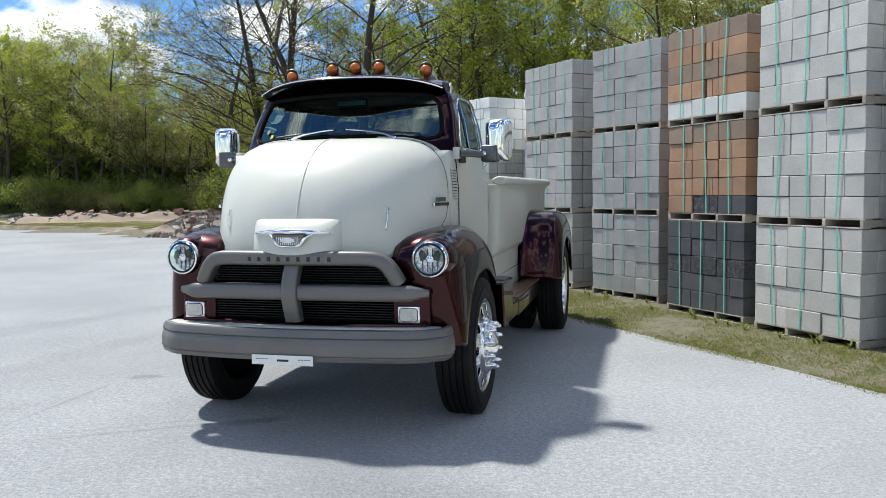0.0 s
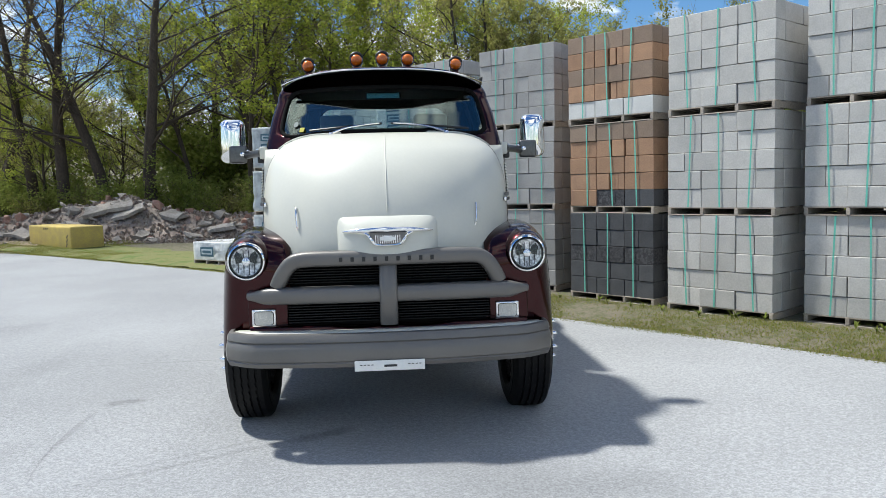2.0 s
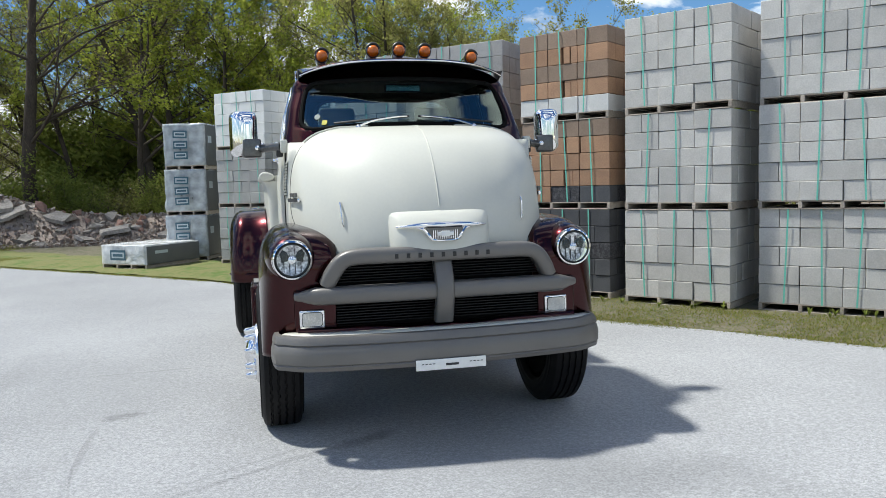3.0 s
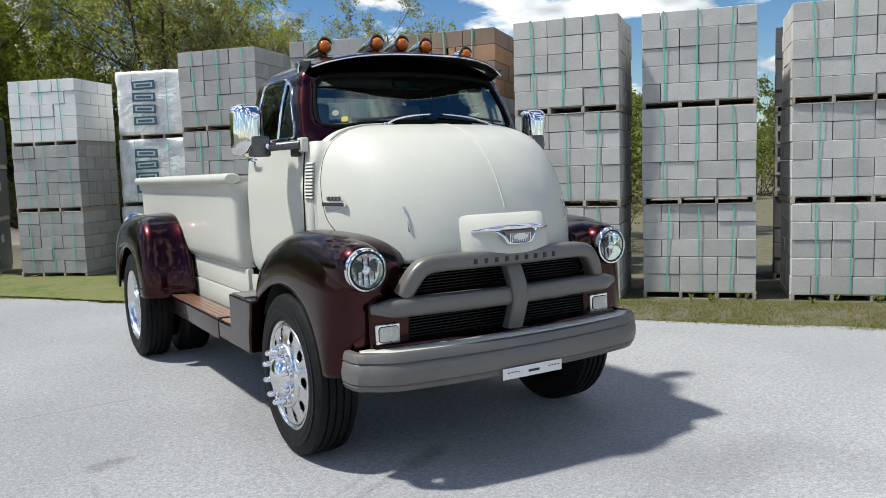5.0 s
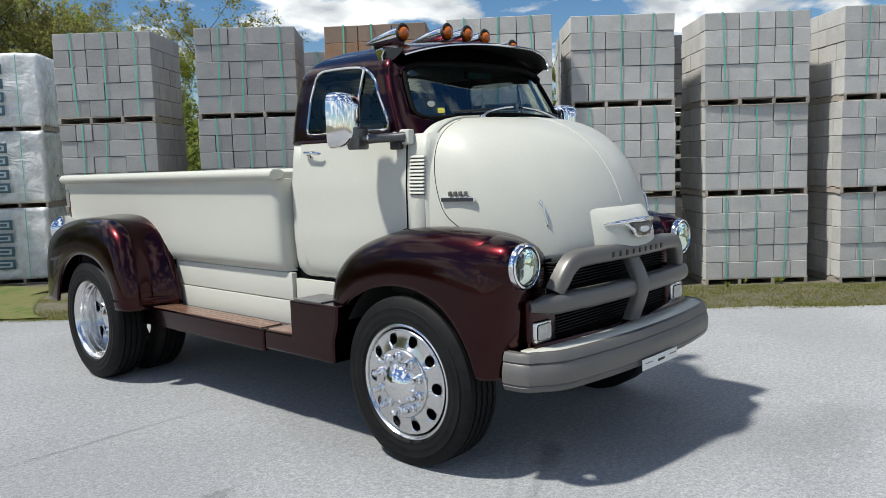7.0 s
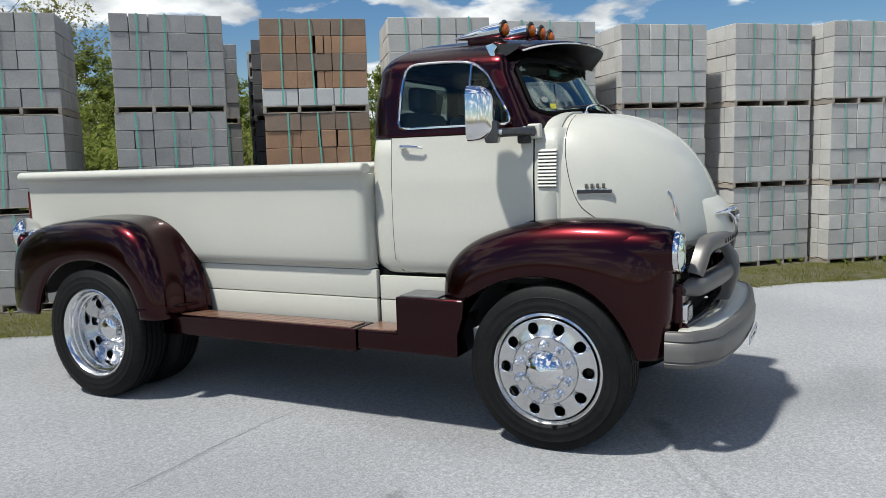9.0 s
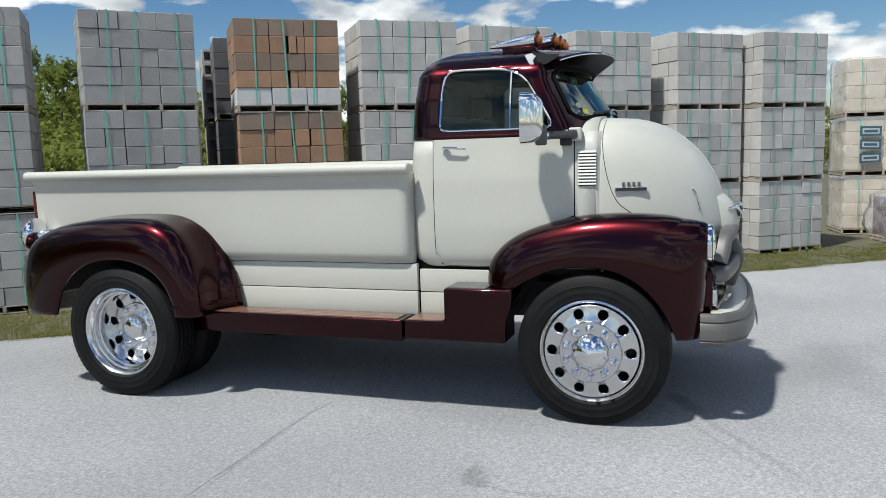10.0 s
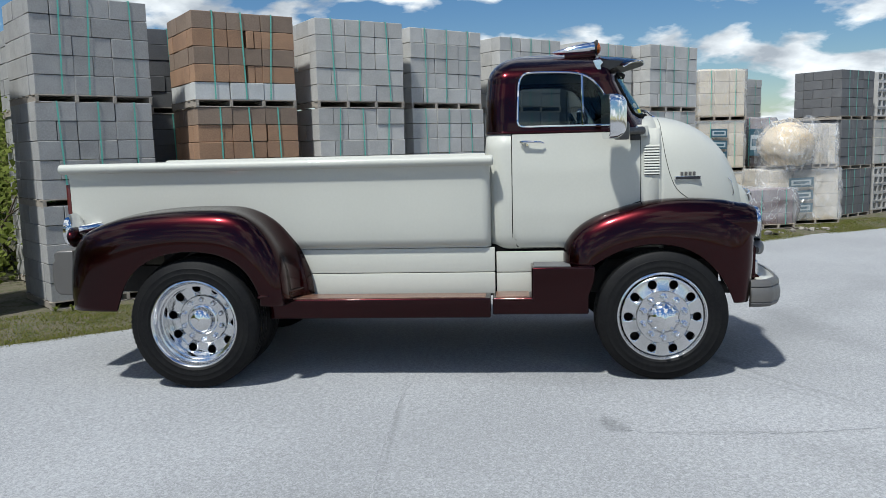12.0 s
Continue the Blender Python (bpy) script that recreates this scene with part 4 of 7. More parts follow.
for s in SIDES:
    part("door_gap", sided(door_panel(grown(DOOR, 0.006), 0.002), s), SEAL_AND_SHADE, truck)
    door = part("door", sided(door_panel(DOOR, 0.0065), s), CREAM, truck, "cream door with a chrome pull handle")
    hx = s * (0.79 + 0.016)
    part("handle_base", lathe([(0.0, 0.016), (0.012 * s, 0.014)], 14, "x", (hx, 0.925, 1.645)), CHROME, door)
    part("handle", tube([(hx + s * a, y, z) for a, y, z in ((0.012, 0.945, 1.646), (0.03, 0.925, 1.648), (0.034, 0.87, 1.648), (0.034, 0.81, 1.643), (0.022, 0.785, 1.636))], [0.008, 0.011, 0.009, 0.008, 0.006], 8), CHROME, door, "chrome handle")
    part("lock", lathe([(0.0, 0.009), (0.008 * s, 0.008)], 12, "x", (hx, 0.90, 1.625)), CHROME, door)
    plate = surf(lambda y, z: (s * (cab_half(y, z) + 0.0016), y, z), lin(-0.008, 0.102, 6), lin(1.402, 1.612, 9))
    vent = part("louvre_plate", plate, CREAM, truck, "cream louvres with painted dark shade under each lip")
    for k in range(11):
        z = 1.405 + k * 0.0188
        x = s * (cab_half(0.05, z) + 0.001)
        V, F = extrude([(0.0, 0.0), (0.011 * s, 0.0), (0.012 * s, 0.003), (0.004 * s, 0.0145), (0.0, 0.0145)], -0.006, 0.099, "y")
        # dark strip under the lip paints the thin shadow of the slit
        part("slot", box(min(x, x + s * 0.0045), max(x, x + s * 0.0045), -0.003, 0.096, z - 0.0042, z + 0.001), SEAL_AND_SHADE, vent)
        part("louvre", ([(a + x, b, c + z) for a, b, c in V], F), CREAM, vent)
    # model badge on the hood flank
    badge = part("badge", box(-0.008, 0.008, -0.095, 0.095, -0.012, 0.012, 0.004), CHROME, truck, "chrome model badge")
    badge.matrix_basis = pose(s * 0.757, -0.203, 1.375, 0, s * 4, -s * 14)
    part("badge_inlay", box(-0.0105, 0.0105, -0.090, 0.090, -0.0095, 0.0095), INK, badge)
    for k in range(4):
        part("badge_mark", box(-0.008, 0.008, -0.055 + k * 0.03, -0.039 + k * 0.03, 0.017, 0.042, 0.003), PEWTER, badge)
    # hood catch
    cx, cz = s * 0.522, 1.305
    cy = hood_on(cx, cz)
    catch = [(cx, hood_on(cx, 1.36) - 0.004, 1.36), (cx, hood_on(cx, 1.34) - 0.018, 1.335), (cx - s * 0.002, hood_on(cx, 1.29) - 0.016, 1.29), (cx - s * 0.006, hood_on(cx, 1.25) - 0.014, 1.25), (cx - s * 0.012, hood_on(cx, 1.235) - 0.006, 1.232)]
    part("hood_catch", tube(spline(catch, 16), 0.0052, 8), ALLOY, truck, "bright wire hood catch")
    # lower sill behind the front fender
    part("sill_panel", box(s * 0.785 - 0.015, s * 0.785 + 0.015, 0.62, 1.125, 0.735, 0.88, 0.006), CREAM, truck)
    part("sill_panel", box(s * 0.785 - 0.015, s * 0.785 + 0.015, 0.62, 1.125, 0.58, 0.73, 0.006), CREAM, truck)

# nose panel with the crest
def nose_y(x, z):
    u, v = abs(x) / 0.285, (z - 1.085) / 0.225
    rise = max(0.0, 1 - u ** 5) ** 0.6 * max(0.0, 1 - max(0.0, (v - 0.25) / 0.75) ** 2.4) ** 0.75
    return hood_on(x, z) + 0.012 - rise * 0.082


def nose(u, v):
    """u across -1..1, v up 0..1."""
    x, z = 0.285 * u * (1 - 0.05 * v ** 4), 1.085 + v * 0.225
    return (x, nose_y(x, z), z)


part("nose_panel", surf(nose, lin(-1, 1, 57), lin(0, 1, 33)), CREAM, truck, "raised cream nose panel", sharp=70)
wing = []
for k in range(41):
    u = -1 + 2 * k / 40
    x = 0.25 * u
    wing.append((x, nose_y(x, 1.225) - 0.010 - 0.022 * (1 - abs(u)), 1.232 - 0.010 * abs(u) ** 2, 0.0165 * (1 - 0.8 * abs(u) ** 3)))
crest = part("crest", tube([w[:3] for w in wing], [w[3] for w in wing], 10), CHROME, truck, "chrome winged crest")
NY = nose_y(0, 1.19) - 0.03
for sg in SIDES:
    blade_ = [(sg * 0.16, nose_y(0.16, 1.22) - 0.012, 1.222), (sg * 0.115, nose_y(0.115, 1.21) - 0.020, 1.21), (sg * 0.088, NY + 0.004, 1.18), (sg * 0.072, NY + 0.004, 1.158), (sg * 0.04, NY, 1.150), (0, NY, 1.149)]
    part("crest_scroll", tube(spline(blade_, 22), [0.004 + 0.006 * math.sin(math.pi * min(1, i / 18)) for i in range(22)], 8), CHROME, crest)
shield = [(-0.10, 0.035), (-0.085, 0.0), (-0.07, -0.022), (-0.04, -0.03), (0.04, -0.03), (0.07, -0.022), (0.085, 0.0), (0.10, 0.035)]
V, F = extrude(shield, NY - 0.002, NY + 0.03, "y")
part("shield_field", ([(a, b, c + 1.182) for a, b, c in V], F), PEWTER, crest, "grey crest field")
for k in range(12):
    x = -0.066 + k * 0.012
    part("shield_rib", box(x - 0.002, x + 0.002, NY - 0.0065, NY, 1.158, 1.204), CHROME, crest)
part("shield_mark", box(-0.045, 0.045, NY - 0.012, NY - 0.002, 1.175, 1.194, 0.003), PLATE, crest)
part("shield_mark", box(-0.024, 0.024, NY - 0.013, NY - 0.002, 1.169, 1.200, 0.003), PLATE, crest)


# fenders
def fender(ridge, edge, inner, xi, xr, xo, power=2.4, nu=64, lip=0.0):
    R, E, I = spline(ridge, nu), spline(edge, nu), spline(inner, nu)
    vs = [-1, -0.8, -0.6, -0.4, -0.25, -0.12, 0] + [a ** 1.8 for a in lin(0.06, 1, 22)]

    def at(i, v):
        i = int(i)
        if v <= 0:
            t = -v
            e = t * t
            y, z = R[i] * (1 - e) + I[i] * e
            return (xr + (xi - xr) * t, y, z)
        y, z = R[i] * (1 - v) + E[i] * v
        return (xr + (xo - xr) * (1 - (1 - v) ** power) ** (1 / power), y, z)
    g = surf(at, list(range(nu)), vs)
    return g


F_RIDGE = [(0.655, 0.79), (0.655, 0.87), (0.635, 0.95), (0.585, 1.02), (0.50, 1.09), (0.36, 1.155), (0.14, 1.215), (-0.08, 1.238), (-0.30, 1.235), (-0.47, 1.215), (-0.575, 1.165), (-0.625, 1.08), (-0.635, 0.95), (-0.63, 0.78), (-0.618, 0.64), (-0.605, 0.535)]
F_EDGE = [(0.475, 0.785), (0.465, 0.80), (0.44, 0.815), (0.40, 0.84), (0.34, 0.87), (0.26, 0.905), (0.15, 0.93), (0.05, 0.938), (-0.06, 0.928), (-0.16, 0.90), (-0.25, 0.85), (-0.32, 0.79), (-0.38, 0.72), (-0.425, 0.65), (-0.455, 0.585), (-0.475, 0.535)]
F_INNER = [(0.62, 0.79), (0.62, 0.86), (0.60, 0.93), (0.56, 0.99), (0.48, 1.06), (0.34, 1.12), (0.12, 1.175), (-0.08, 1.195), (-0.28, 1.195), (-0.44, 1.18), (-0.54, 1.14), (-0.60, 1.07), (-0.615, 0.95), (-0.61, 0.78), (-0.60, 0.64), (-0.59, 0.535)]
R_RIDGE = [(4.103, 0.559), (4.113, 0.707), (4.093, 0.886), (4.043, 1.025), (3.935, 1.114), (3.717, 1.188), (3.421, 1.228), (3.125, 1.238), (2.907, 1.218), (2.749, 1.134), (2.640, 0.995), (2.581, 0.846), (2.556, 0.688), (2.552, 0.578)]
R_EDGE = [(3.728, 0.558), (3.704, 0.627), (3.674, 0.704), (3.631, 0.782), (3.553, 0.860), (3.436, 0.924), (3.290, 0.958), (3.144, 0.963), (2.997, 0.938), (2.881, 0.885), (2.793, 0.802), (2.744, 0.714), (2.720, 0.646), (2.715, 0.588)]
R_INNER = [(4.142, 0.555), (4.152, 0.705), (4.132, 0.884), (4.073, 1.033), (3.964, 1.127), (3.717, 1.202), (3.421, 1.242), (3.095, 1.252), (2.858, 1.232), (2.680, 1.142), (2.561, 1.003), (2.482, 0.844), (2.443, 0.705), (2.433, 0.605)]
for s in SIDES:
    f = part("front_fender", sided(fender(F_RIDGE, F_EDGE, F_INNER, -0.56, -0.80, -0.98), s), MAROON, truck, "maroon front fender", sharp=60)
    solid(f, 0.010)
    f = part("rear_fender", sided(fender(R_RIDGE, R_EDGE, R_INNER, -0.86, -1.06, -1.235, 2.6), s), MAROON, truck, "maroon rear fender over dual wheels", sharp=60)
    solid(f, 0.02)
    part("fender_flange", tube([(s * 1.238, 2.73, 0.648), (s * 1.222, 2.66, 0.652), (s * 1.172, 2.592, 0.655), (s * 1.05, 2.550, 0.655), (s * 0.90, 2.50, 0.655)], 0.012, 8), MAROON, truck)
    # dark wheel houses
    for y0, r0 in ((0.0, 0.53), (3.2, 0.50)):
        house = surf(lambda x, a: (x, y0 + r0 * math.cos(a), 0.46 + r0 * math.sin(a)), [s * 0.5, s * 0.95], lin(0.25, math.pi - 0.25, 20))
        part("wheel_house", house, DARK, truck)

# headlights and fog lamps
for s in SIDES:
    hx, hz = s * 0.80, 1.065
    part("headlight_nacelle", lathe([(-0.40, 0.150), (-0.50, 0.143), (-0.58, 0.132), (-0.622, 0.119), (-0.636, 0.109)], 40, "y", (hx, 0, hz), cap=False), MAROON, truck)
    lamp = part("headlight", lathe([(-0.555, 0.102), (-0.62, 0.108), (-0.648, 0.110), (-0.664, 0.104), (-0.668, 0.096), (-0.662, 0.092), (-0.652, 0.090)], 48, "y", (hx, 0, hz), cap=False), CHROME, truck, "round headlight with a chrome rim")
    # flat black fans paint the dark reflections seen in the bowl
    for side in (-1, 1):
        fan = [(0.024, -0.15), (0.058, -0.20), (0.060, 0.15), (0.074, 0.45), (0.078, 0.85), (0.05, 1.0), (0.024, 0.8)]
        part("reflector_shade", extrude([(side * q * math.cos(a), q * math.sin(a)) for q, a in fan], -0.6555, -0.6545, "y"), BLACK, lamp).location = (hx, 0, hz)
    part("reflector", lathe([(-0.656, 0.091), (-0.650, 0.074), (-0.645, 0.052), (-0.642, 0.028), (-0.641, 0.004)], 18, "y", (hx, 0, hz), cap=False), BOWL, lamp, smooth=False)
    part("inner_ring", lathe([(-0.657, 0.092), (-0.664, 0.088), (-0.660, 0.082)], 36, "y", (hx, 0, hz), cap=False), BLACK, lamp)
    part("bulb_cap", lathe([(-0.640, 0.022), (-0.658, 0.023), (-0.664, 0.016), (-0.666, 0.001)], 16, "y", (hx, 0, hz)), CHROME, lamp)
    for k in range(4):
        x = hx + (k - 1.5) * 0.03
        h_ = math.sqrt(0.080 ** 2 - (x - hx) ** 2)
        part("reflector_rib", box(x - 0.002, x + 0.002, -0.652, -0.640, hz - h_, hz + h_ * 0.8, 0.001), INK, lamp)
    part("rim_groove", tube([(hx + 0.104 * math.cos(a), -0.661, hz + 0.104 * math.sin(a)) for a in lin(0, 2 * math.pi, 49)[:-1]], 0.0022, 6, closed=True), BLACK, lamp)
    part("lens", lathe([(-0.660, 0.0895), (-0.672, 0.07), (-0.679, 0.04), (-0.681, 0.002)], 36, "y", (hx, 0, hz), cap=False), LENS, lamp)
    fx = -0.709 if s < 0 else 0.676
    fog = part("fog_lamp", box(fx - 0.068, fx + 0.068, -0.686, -0.62, 0.692, 0.796, 0.012, 3), CHROME, truck, "small rectangular fog lamp with chrome bezel")
    part("fog_reflector", box(fx - 0.050, fx + 0.050, -0.6875, -0.68, 0.708, 0.780, 0.003), PLATE, fog)
    part("fog_groove", tube([(fx + a, -0.688, 0.744 + b) for a, b in rounded_rect(0.108, 0.076, 0.016, 5)], 0.0016, 6, closed=True), SEAL_AND_SHADE, fog)
    lv, lf = extrude(rounded_rect(0.104, 0.072, 0.015, 5), -0.692, -0.687, "y")
    part("fog_lens", ([(a + fx, b, c + 0.744) for a, b, c in lv], lf), FROST, fog)
    part("fog_bulb", lathe([(-0.68, 0.02), (-0.6905, 0.016)], 16, "y", (fx, 0, 0.744)), CHROME, fog)


# grille
def front_bow(x, d=-0.76, k=0.10):
    return d + k * (abs(x) / 0.8) ** 2


def bar_path(pts, up=(0, 0, 1)):
    P = [Vector(p) for p in pts]
    out = []
    for i, p in enumerate(P):
        t = (P[min(i + 1, len(P) - 1)] - P[max(i - 1, 0)]).normalized()
        fwd = Vector((0, -1, 0))
        fwd = (fwd - t * fwd.dot(t)).normalized()
        out.append((p, fwd, t.cross(fwd)))
    return out


def half_round(depth, height, n=14):
    """A section that bulges forward, with a flat back."""
    return [(depth * math.cos(a) ** 0.5, height / 2 * math.sin(a)) for a in lin(-math.pi / 2 + 0.02, math.pi / 2 - 0.02, n)] + [(-0.03, height / 2), (-0.03, -height / 2)]


part("grille_backing", box(-0.565, 0.565, -0.60, -0.56, 0.66, 1.07), SEAL_AND_SHADE, truck)
for z0, z1 in ((0.70, 0.82), (0.925, 1.06)):
    n = int((z1 - z0) / 0.014)
    for k in range(n):
        z = z0 + (k + 0.5) * (z1 - z0) / n
        part("grille_slat", box(-0.575, 0.575, -0.655, -0.60, z - 0.0028, z + 0.0028), MESHB, truck)
hoop = [(-0.625, front_bow(0.62) + 0.005, 0.925), (-0.595, front_bow(0.59) - 0.005, 0.985), (-0.545, front_bow(0.545) - 0.01, 1.048), (-0.47, front_bow(0.47) - 0.01, 1.073), (-0.25, front_bow(0.25) - 0.01, 1.077), (0, front_bow(0) - 0.01, 1.077), (0.25, front_bow(0.25) - 0.01, 1.077), (0.47, front_bow(0.47) - 0.01, 1.073), (0.545, front_bow(0.545) - 0.01, 1.048), (0.595, front_bow(0.59) - 0.005, 0.985), (0.625, front_bow(0.62) + 0.005, 0.925)]
upper_bar = part("grille_hoop", sweep(bar_path(spline(hoop, 60)), half_round(0.045, 0.086)), PEWTER, truck, "satin grey upper grille bar")
low = [(x, front_bow(x) - 0.015, 0.868 + 0.008 * (1 - (x / 0.8) ** 2)) for x in lin(-0.79, 0.79, 50)]
sec = half_round(0.05, 0.094)
V, F = sweep(bar_path(low), sec)
m = len(sec)
V = [Vector(v) for v in V]
for i in range(len(low)):
    q = 1 - smooth01((abs(low[i][0]) - 0.67) / 0.13) * 0.55
    for k in range(m):
        v = V[i * m + k]
        v.z = low[i][2] + (v.z - low[i][2]) * q
        v.y = low[i][1] + 0.03 + (v.y - low[i][1] - 0.03) * q
part("grille_bar", (V, F), PEWTER, truck, "satin grey lower grille bar")
post = [(-0.005, front_bow(0) + 0.015, 1.05), (-0.005, front_bow(0) - 0.022, 0.99), (-0.005, front_bow(0) - 0.05, 0.92), (-0.005, front_bow(0) - 0.055, 0.86), (-0.005, front_bow(0) - 0.035, 0.79), (-0.005, front_bow(0) + 0.0, 0.70)]
V, F = sweep([(p, (0, -1, 0), (1, 0, 0)) for p in [Vector(q) for q in spline(post, 30)]], half_round(0.035, 0.10))
part("grille_post", (V, F), PEWTER, truck, "satin grey centre grille post")
for k in range(9):
    x = -0.262 + k * 0.0629
    part("name_letter", box(x - 0.0095, x + 0.0095, front_bow(x) - 0.0585, front_bow(x) - 0.045, 1.060, 1.086, 0.002), BLACK, upper_bar)
apron = [(x, front_bow(x, -0.70, 0.06), 0.675 - 0.012 * math.sin(abs(x) * 9) * (abs(x) < 0.35)) for x in lin(-0.78, 0.78, 40)]
part("lower_apron", sweep(bar_path(apron), half_round(0.05, 0.05)), MAROON, truck, "maroon apron under the grille")
for s in SIDES:
    part("apron_cheek", box(min(s * 0.575, s * 0.80), max(s * 0.575, s * 0.80), -0.665, -0.60, 0.60, 0.90, 0.015, 3), MAROON, truck)


# bumper
def bumper_y(x):
    a = abs(x)
    return -0.882 + 0.075 * (a / 0.8) ** 2.2 + 0.10 * max(0.0, (a - 0.71) / 0.19) ** 2.0


bp = [(x, bumper_y(x), 0.580) for x in lin(-0.852, 0.852, 60)]
end = [(0.882, -0.722, 0.580), (0.895, -0.675, 0.580), (0.897, -0.60, 0.580)]
bp = [(-x, y, z) for x, y, z in reversed(end)] + bp + end
bsec = [(-0.01, 0.098), (0.012, 0.094), (0.022, 0.078), (0.027, 0.054), (0.020, 0.047), (0.027, 0.040), (0.036, 0.0), (0.034, -0.05), (0.027, -0.057), (0.031, -0.064), (0.02, -0.086), (0.0, -0.090), (-0.012, -0.09), (-0.012, 0.09)]


def bumper_path(pts):
    P = [Vector(p) for p in pts]
    out = []
    for i, p in enumerate(P):
        t = (P[min(i + 1, len(P) - 1)] - P[max(i - 1, 0)]).normalized()
        out.append((p, Vector((t.y, -t.x, 0)), (0, 0, 1)))
    return out


part("front_bumper", sweep(bumper_path(bp), bsec), PEWTER, truck, "satin grey ribbed front bumper")
deck = surf(lambda i, t: (bp[i][0] * (1 - 0.03 * t), bp[i][1] + 0.012 + (max(-0.655, bp[i][1] + 0.04) - bp[i][1] - 0.012) * t, 0.664), list(range(2, len(bp) - 2)), [0, 0.5, 1.0])
solid(part("bumper_deck", deck, CREAM, truck, "cream splash pan behind the bumper"), 0.012)
tag = part("front_plate", box(-0.20, 0.18, -0.931, -0.925, 0.475, 0.532, 0.003), PLATE, truck, "white name plate with illegible print")
for k in range(4):
    for x0 in (-0.17, 0.09):
        part("print_mark", box(x0 + k * 0.02, x0 + k * 0.02 + 0.012, -0.9335, -0.930, 0.507, 0.511), INK, tag)
part("print_mark", box(-0.04, 0.03, -0.9335, -0.930, 0.496, 0.508), INK, tag)


# wheels
def tyre_geo(r, w, rim, n=96, blocks=True):
    h = w / 2
    prof = [(-h * 0.80, rim), (-h * 0.96, rim + 0.012), (-h * 1.00, rim + 0.022), (-h * 0.985, rim + 0.027), (-h * 1.02, rim + 0.045), (-h * 1.035, rim + 0.060), (-h * 1.020, rim + 0.063), (-h * 1.03, rim + 0.090), (-h * 1.035, rim + 0.094), (-h * 1.02, rim + 0.097), (-h * 0.99, r - 0.055), (-h * 0.90, r - 0.018), (-h * 0.80, r - 0.004)]
    grooves = []
    for g in (-0.52, -0.17, 0.17, 0.52):
        grooves += [(h * g - 0.007, r), (h * g - 0.005, r - 0.012), (h * g + 0.005, r - 0.012), (h * g + 0.007, r)]
    prof = prof + grooves + [(-a, b) for a, b in reversed(prof)]
    V, F = [], []
    m = len(prof)
    for i in range(n):
        a = 2 * math.pi * i / n
        for j, (x, q) in enumerate(prof):
            if j > 12 and j < m - 13 and not blocks:
                x += 0.003 * (1 if i % 2 else -1)
            if blocks and (j in (11, 12, m - 13, m - 12)) and i % 2 == 0:
                q -= 0.006
            V.append((x, q * math.cos(a), q * math.sin(a)))
    for i in range(n):
        for j in range(m - 1):
            a, b = i * m + j, i * m + j + 1
            F.append((a, ((i + 1) % n) * m + j, ((i + 1) % n) * m + j + 1, b))
    return V, F


def disc_holes(x0, x1, r_in, r_mid, r_out, holes, hole_r, n_per=12):
    """A dished wheel disc between two radii with round hand holes through it."""
    n = holes * n_per
    V, F = [], []
    radii = [r_in, r_in + (r_mid - hole_r - r_in) * 0.6, r_mid - hole_r * 1.25, r_mid - hole_r * 0.6, r_mid, r_mid + hole_r * 0.6, r_mid + hole_r * 1.25, r_out]
    xs = lambda r: x0 + (x1 - x0) * smooth01((r - r_in) / (r_out - r_in))
    keep = [2, 3, 4, 5]
    for i in range(n):
        a = 2 * math.pi * i / n
        for r in radii:
            V.append((xs(r), r * math.cos(a), r * math.sin(a)))
    m = len(radii)
    hole_cells = (n_per // 2 - 2, n_per // 2 - 1, n_per // 2, n_per // 2 + 1)
    gone = set()
    for i in range(n):
        for j in range(m - 1):
            if (i % n_per) in hole_cells and j in keep:
                gone.add((i, j))
    edge_v = {}
    for i, j in gone:
        for di in (0, 1):
            for dj in (0, 1):
                edge_v[((i + di) % n, j + dj)] = i // n_per
    for (i, j), h in edge_v.items():
        ac = 2 * math.pi * (h * n_per + n_per / 2) / n
        cy, cz = r_mid * math.cos(ac), r_mid * math.sin(ac)
        _, y, z = V[i * m + j]
        d = math.hypot(y - cy, z - cz)
        if d > 1e-6 and any(((i - 1 + a) % n, j - 1 + b) not in gone for a in (0, 1) for b in (0, 1)):
            y, z = cy + (y - cy) * hole_r / d, cz + (z - cz) * hole_r / d
            V[i * m + j] = (xs(math.hypot(y, z)), y, z)
    for i in range(n):
        for j in range(m - 1):
            if (i, j) not in gone:
                a, b = i * m + j, ((i + 1) % n) * m + j
                F.append((a, a + 1, b + 1, b))
    return V, F


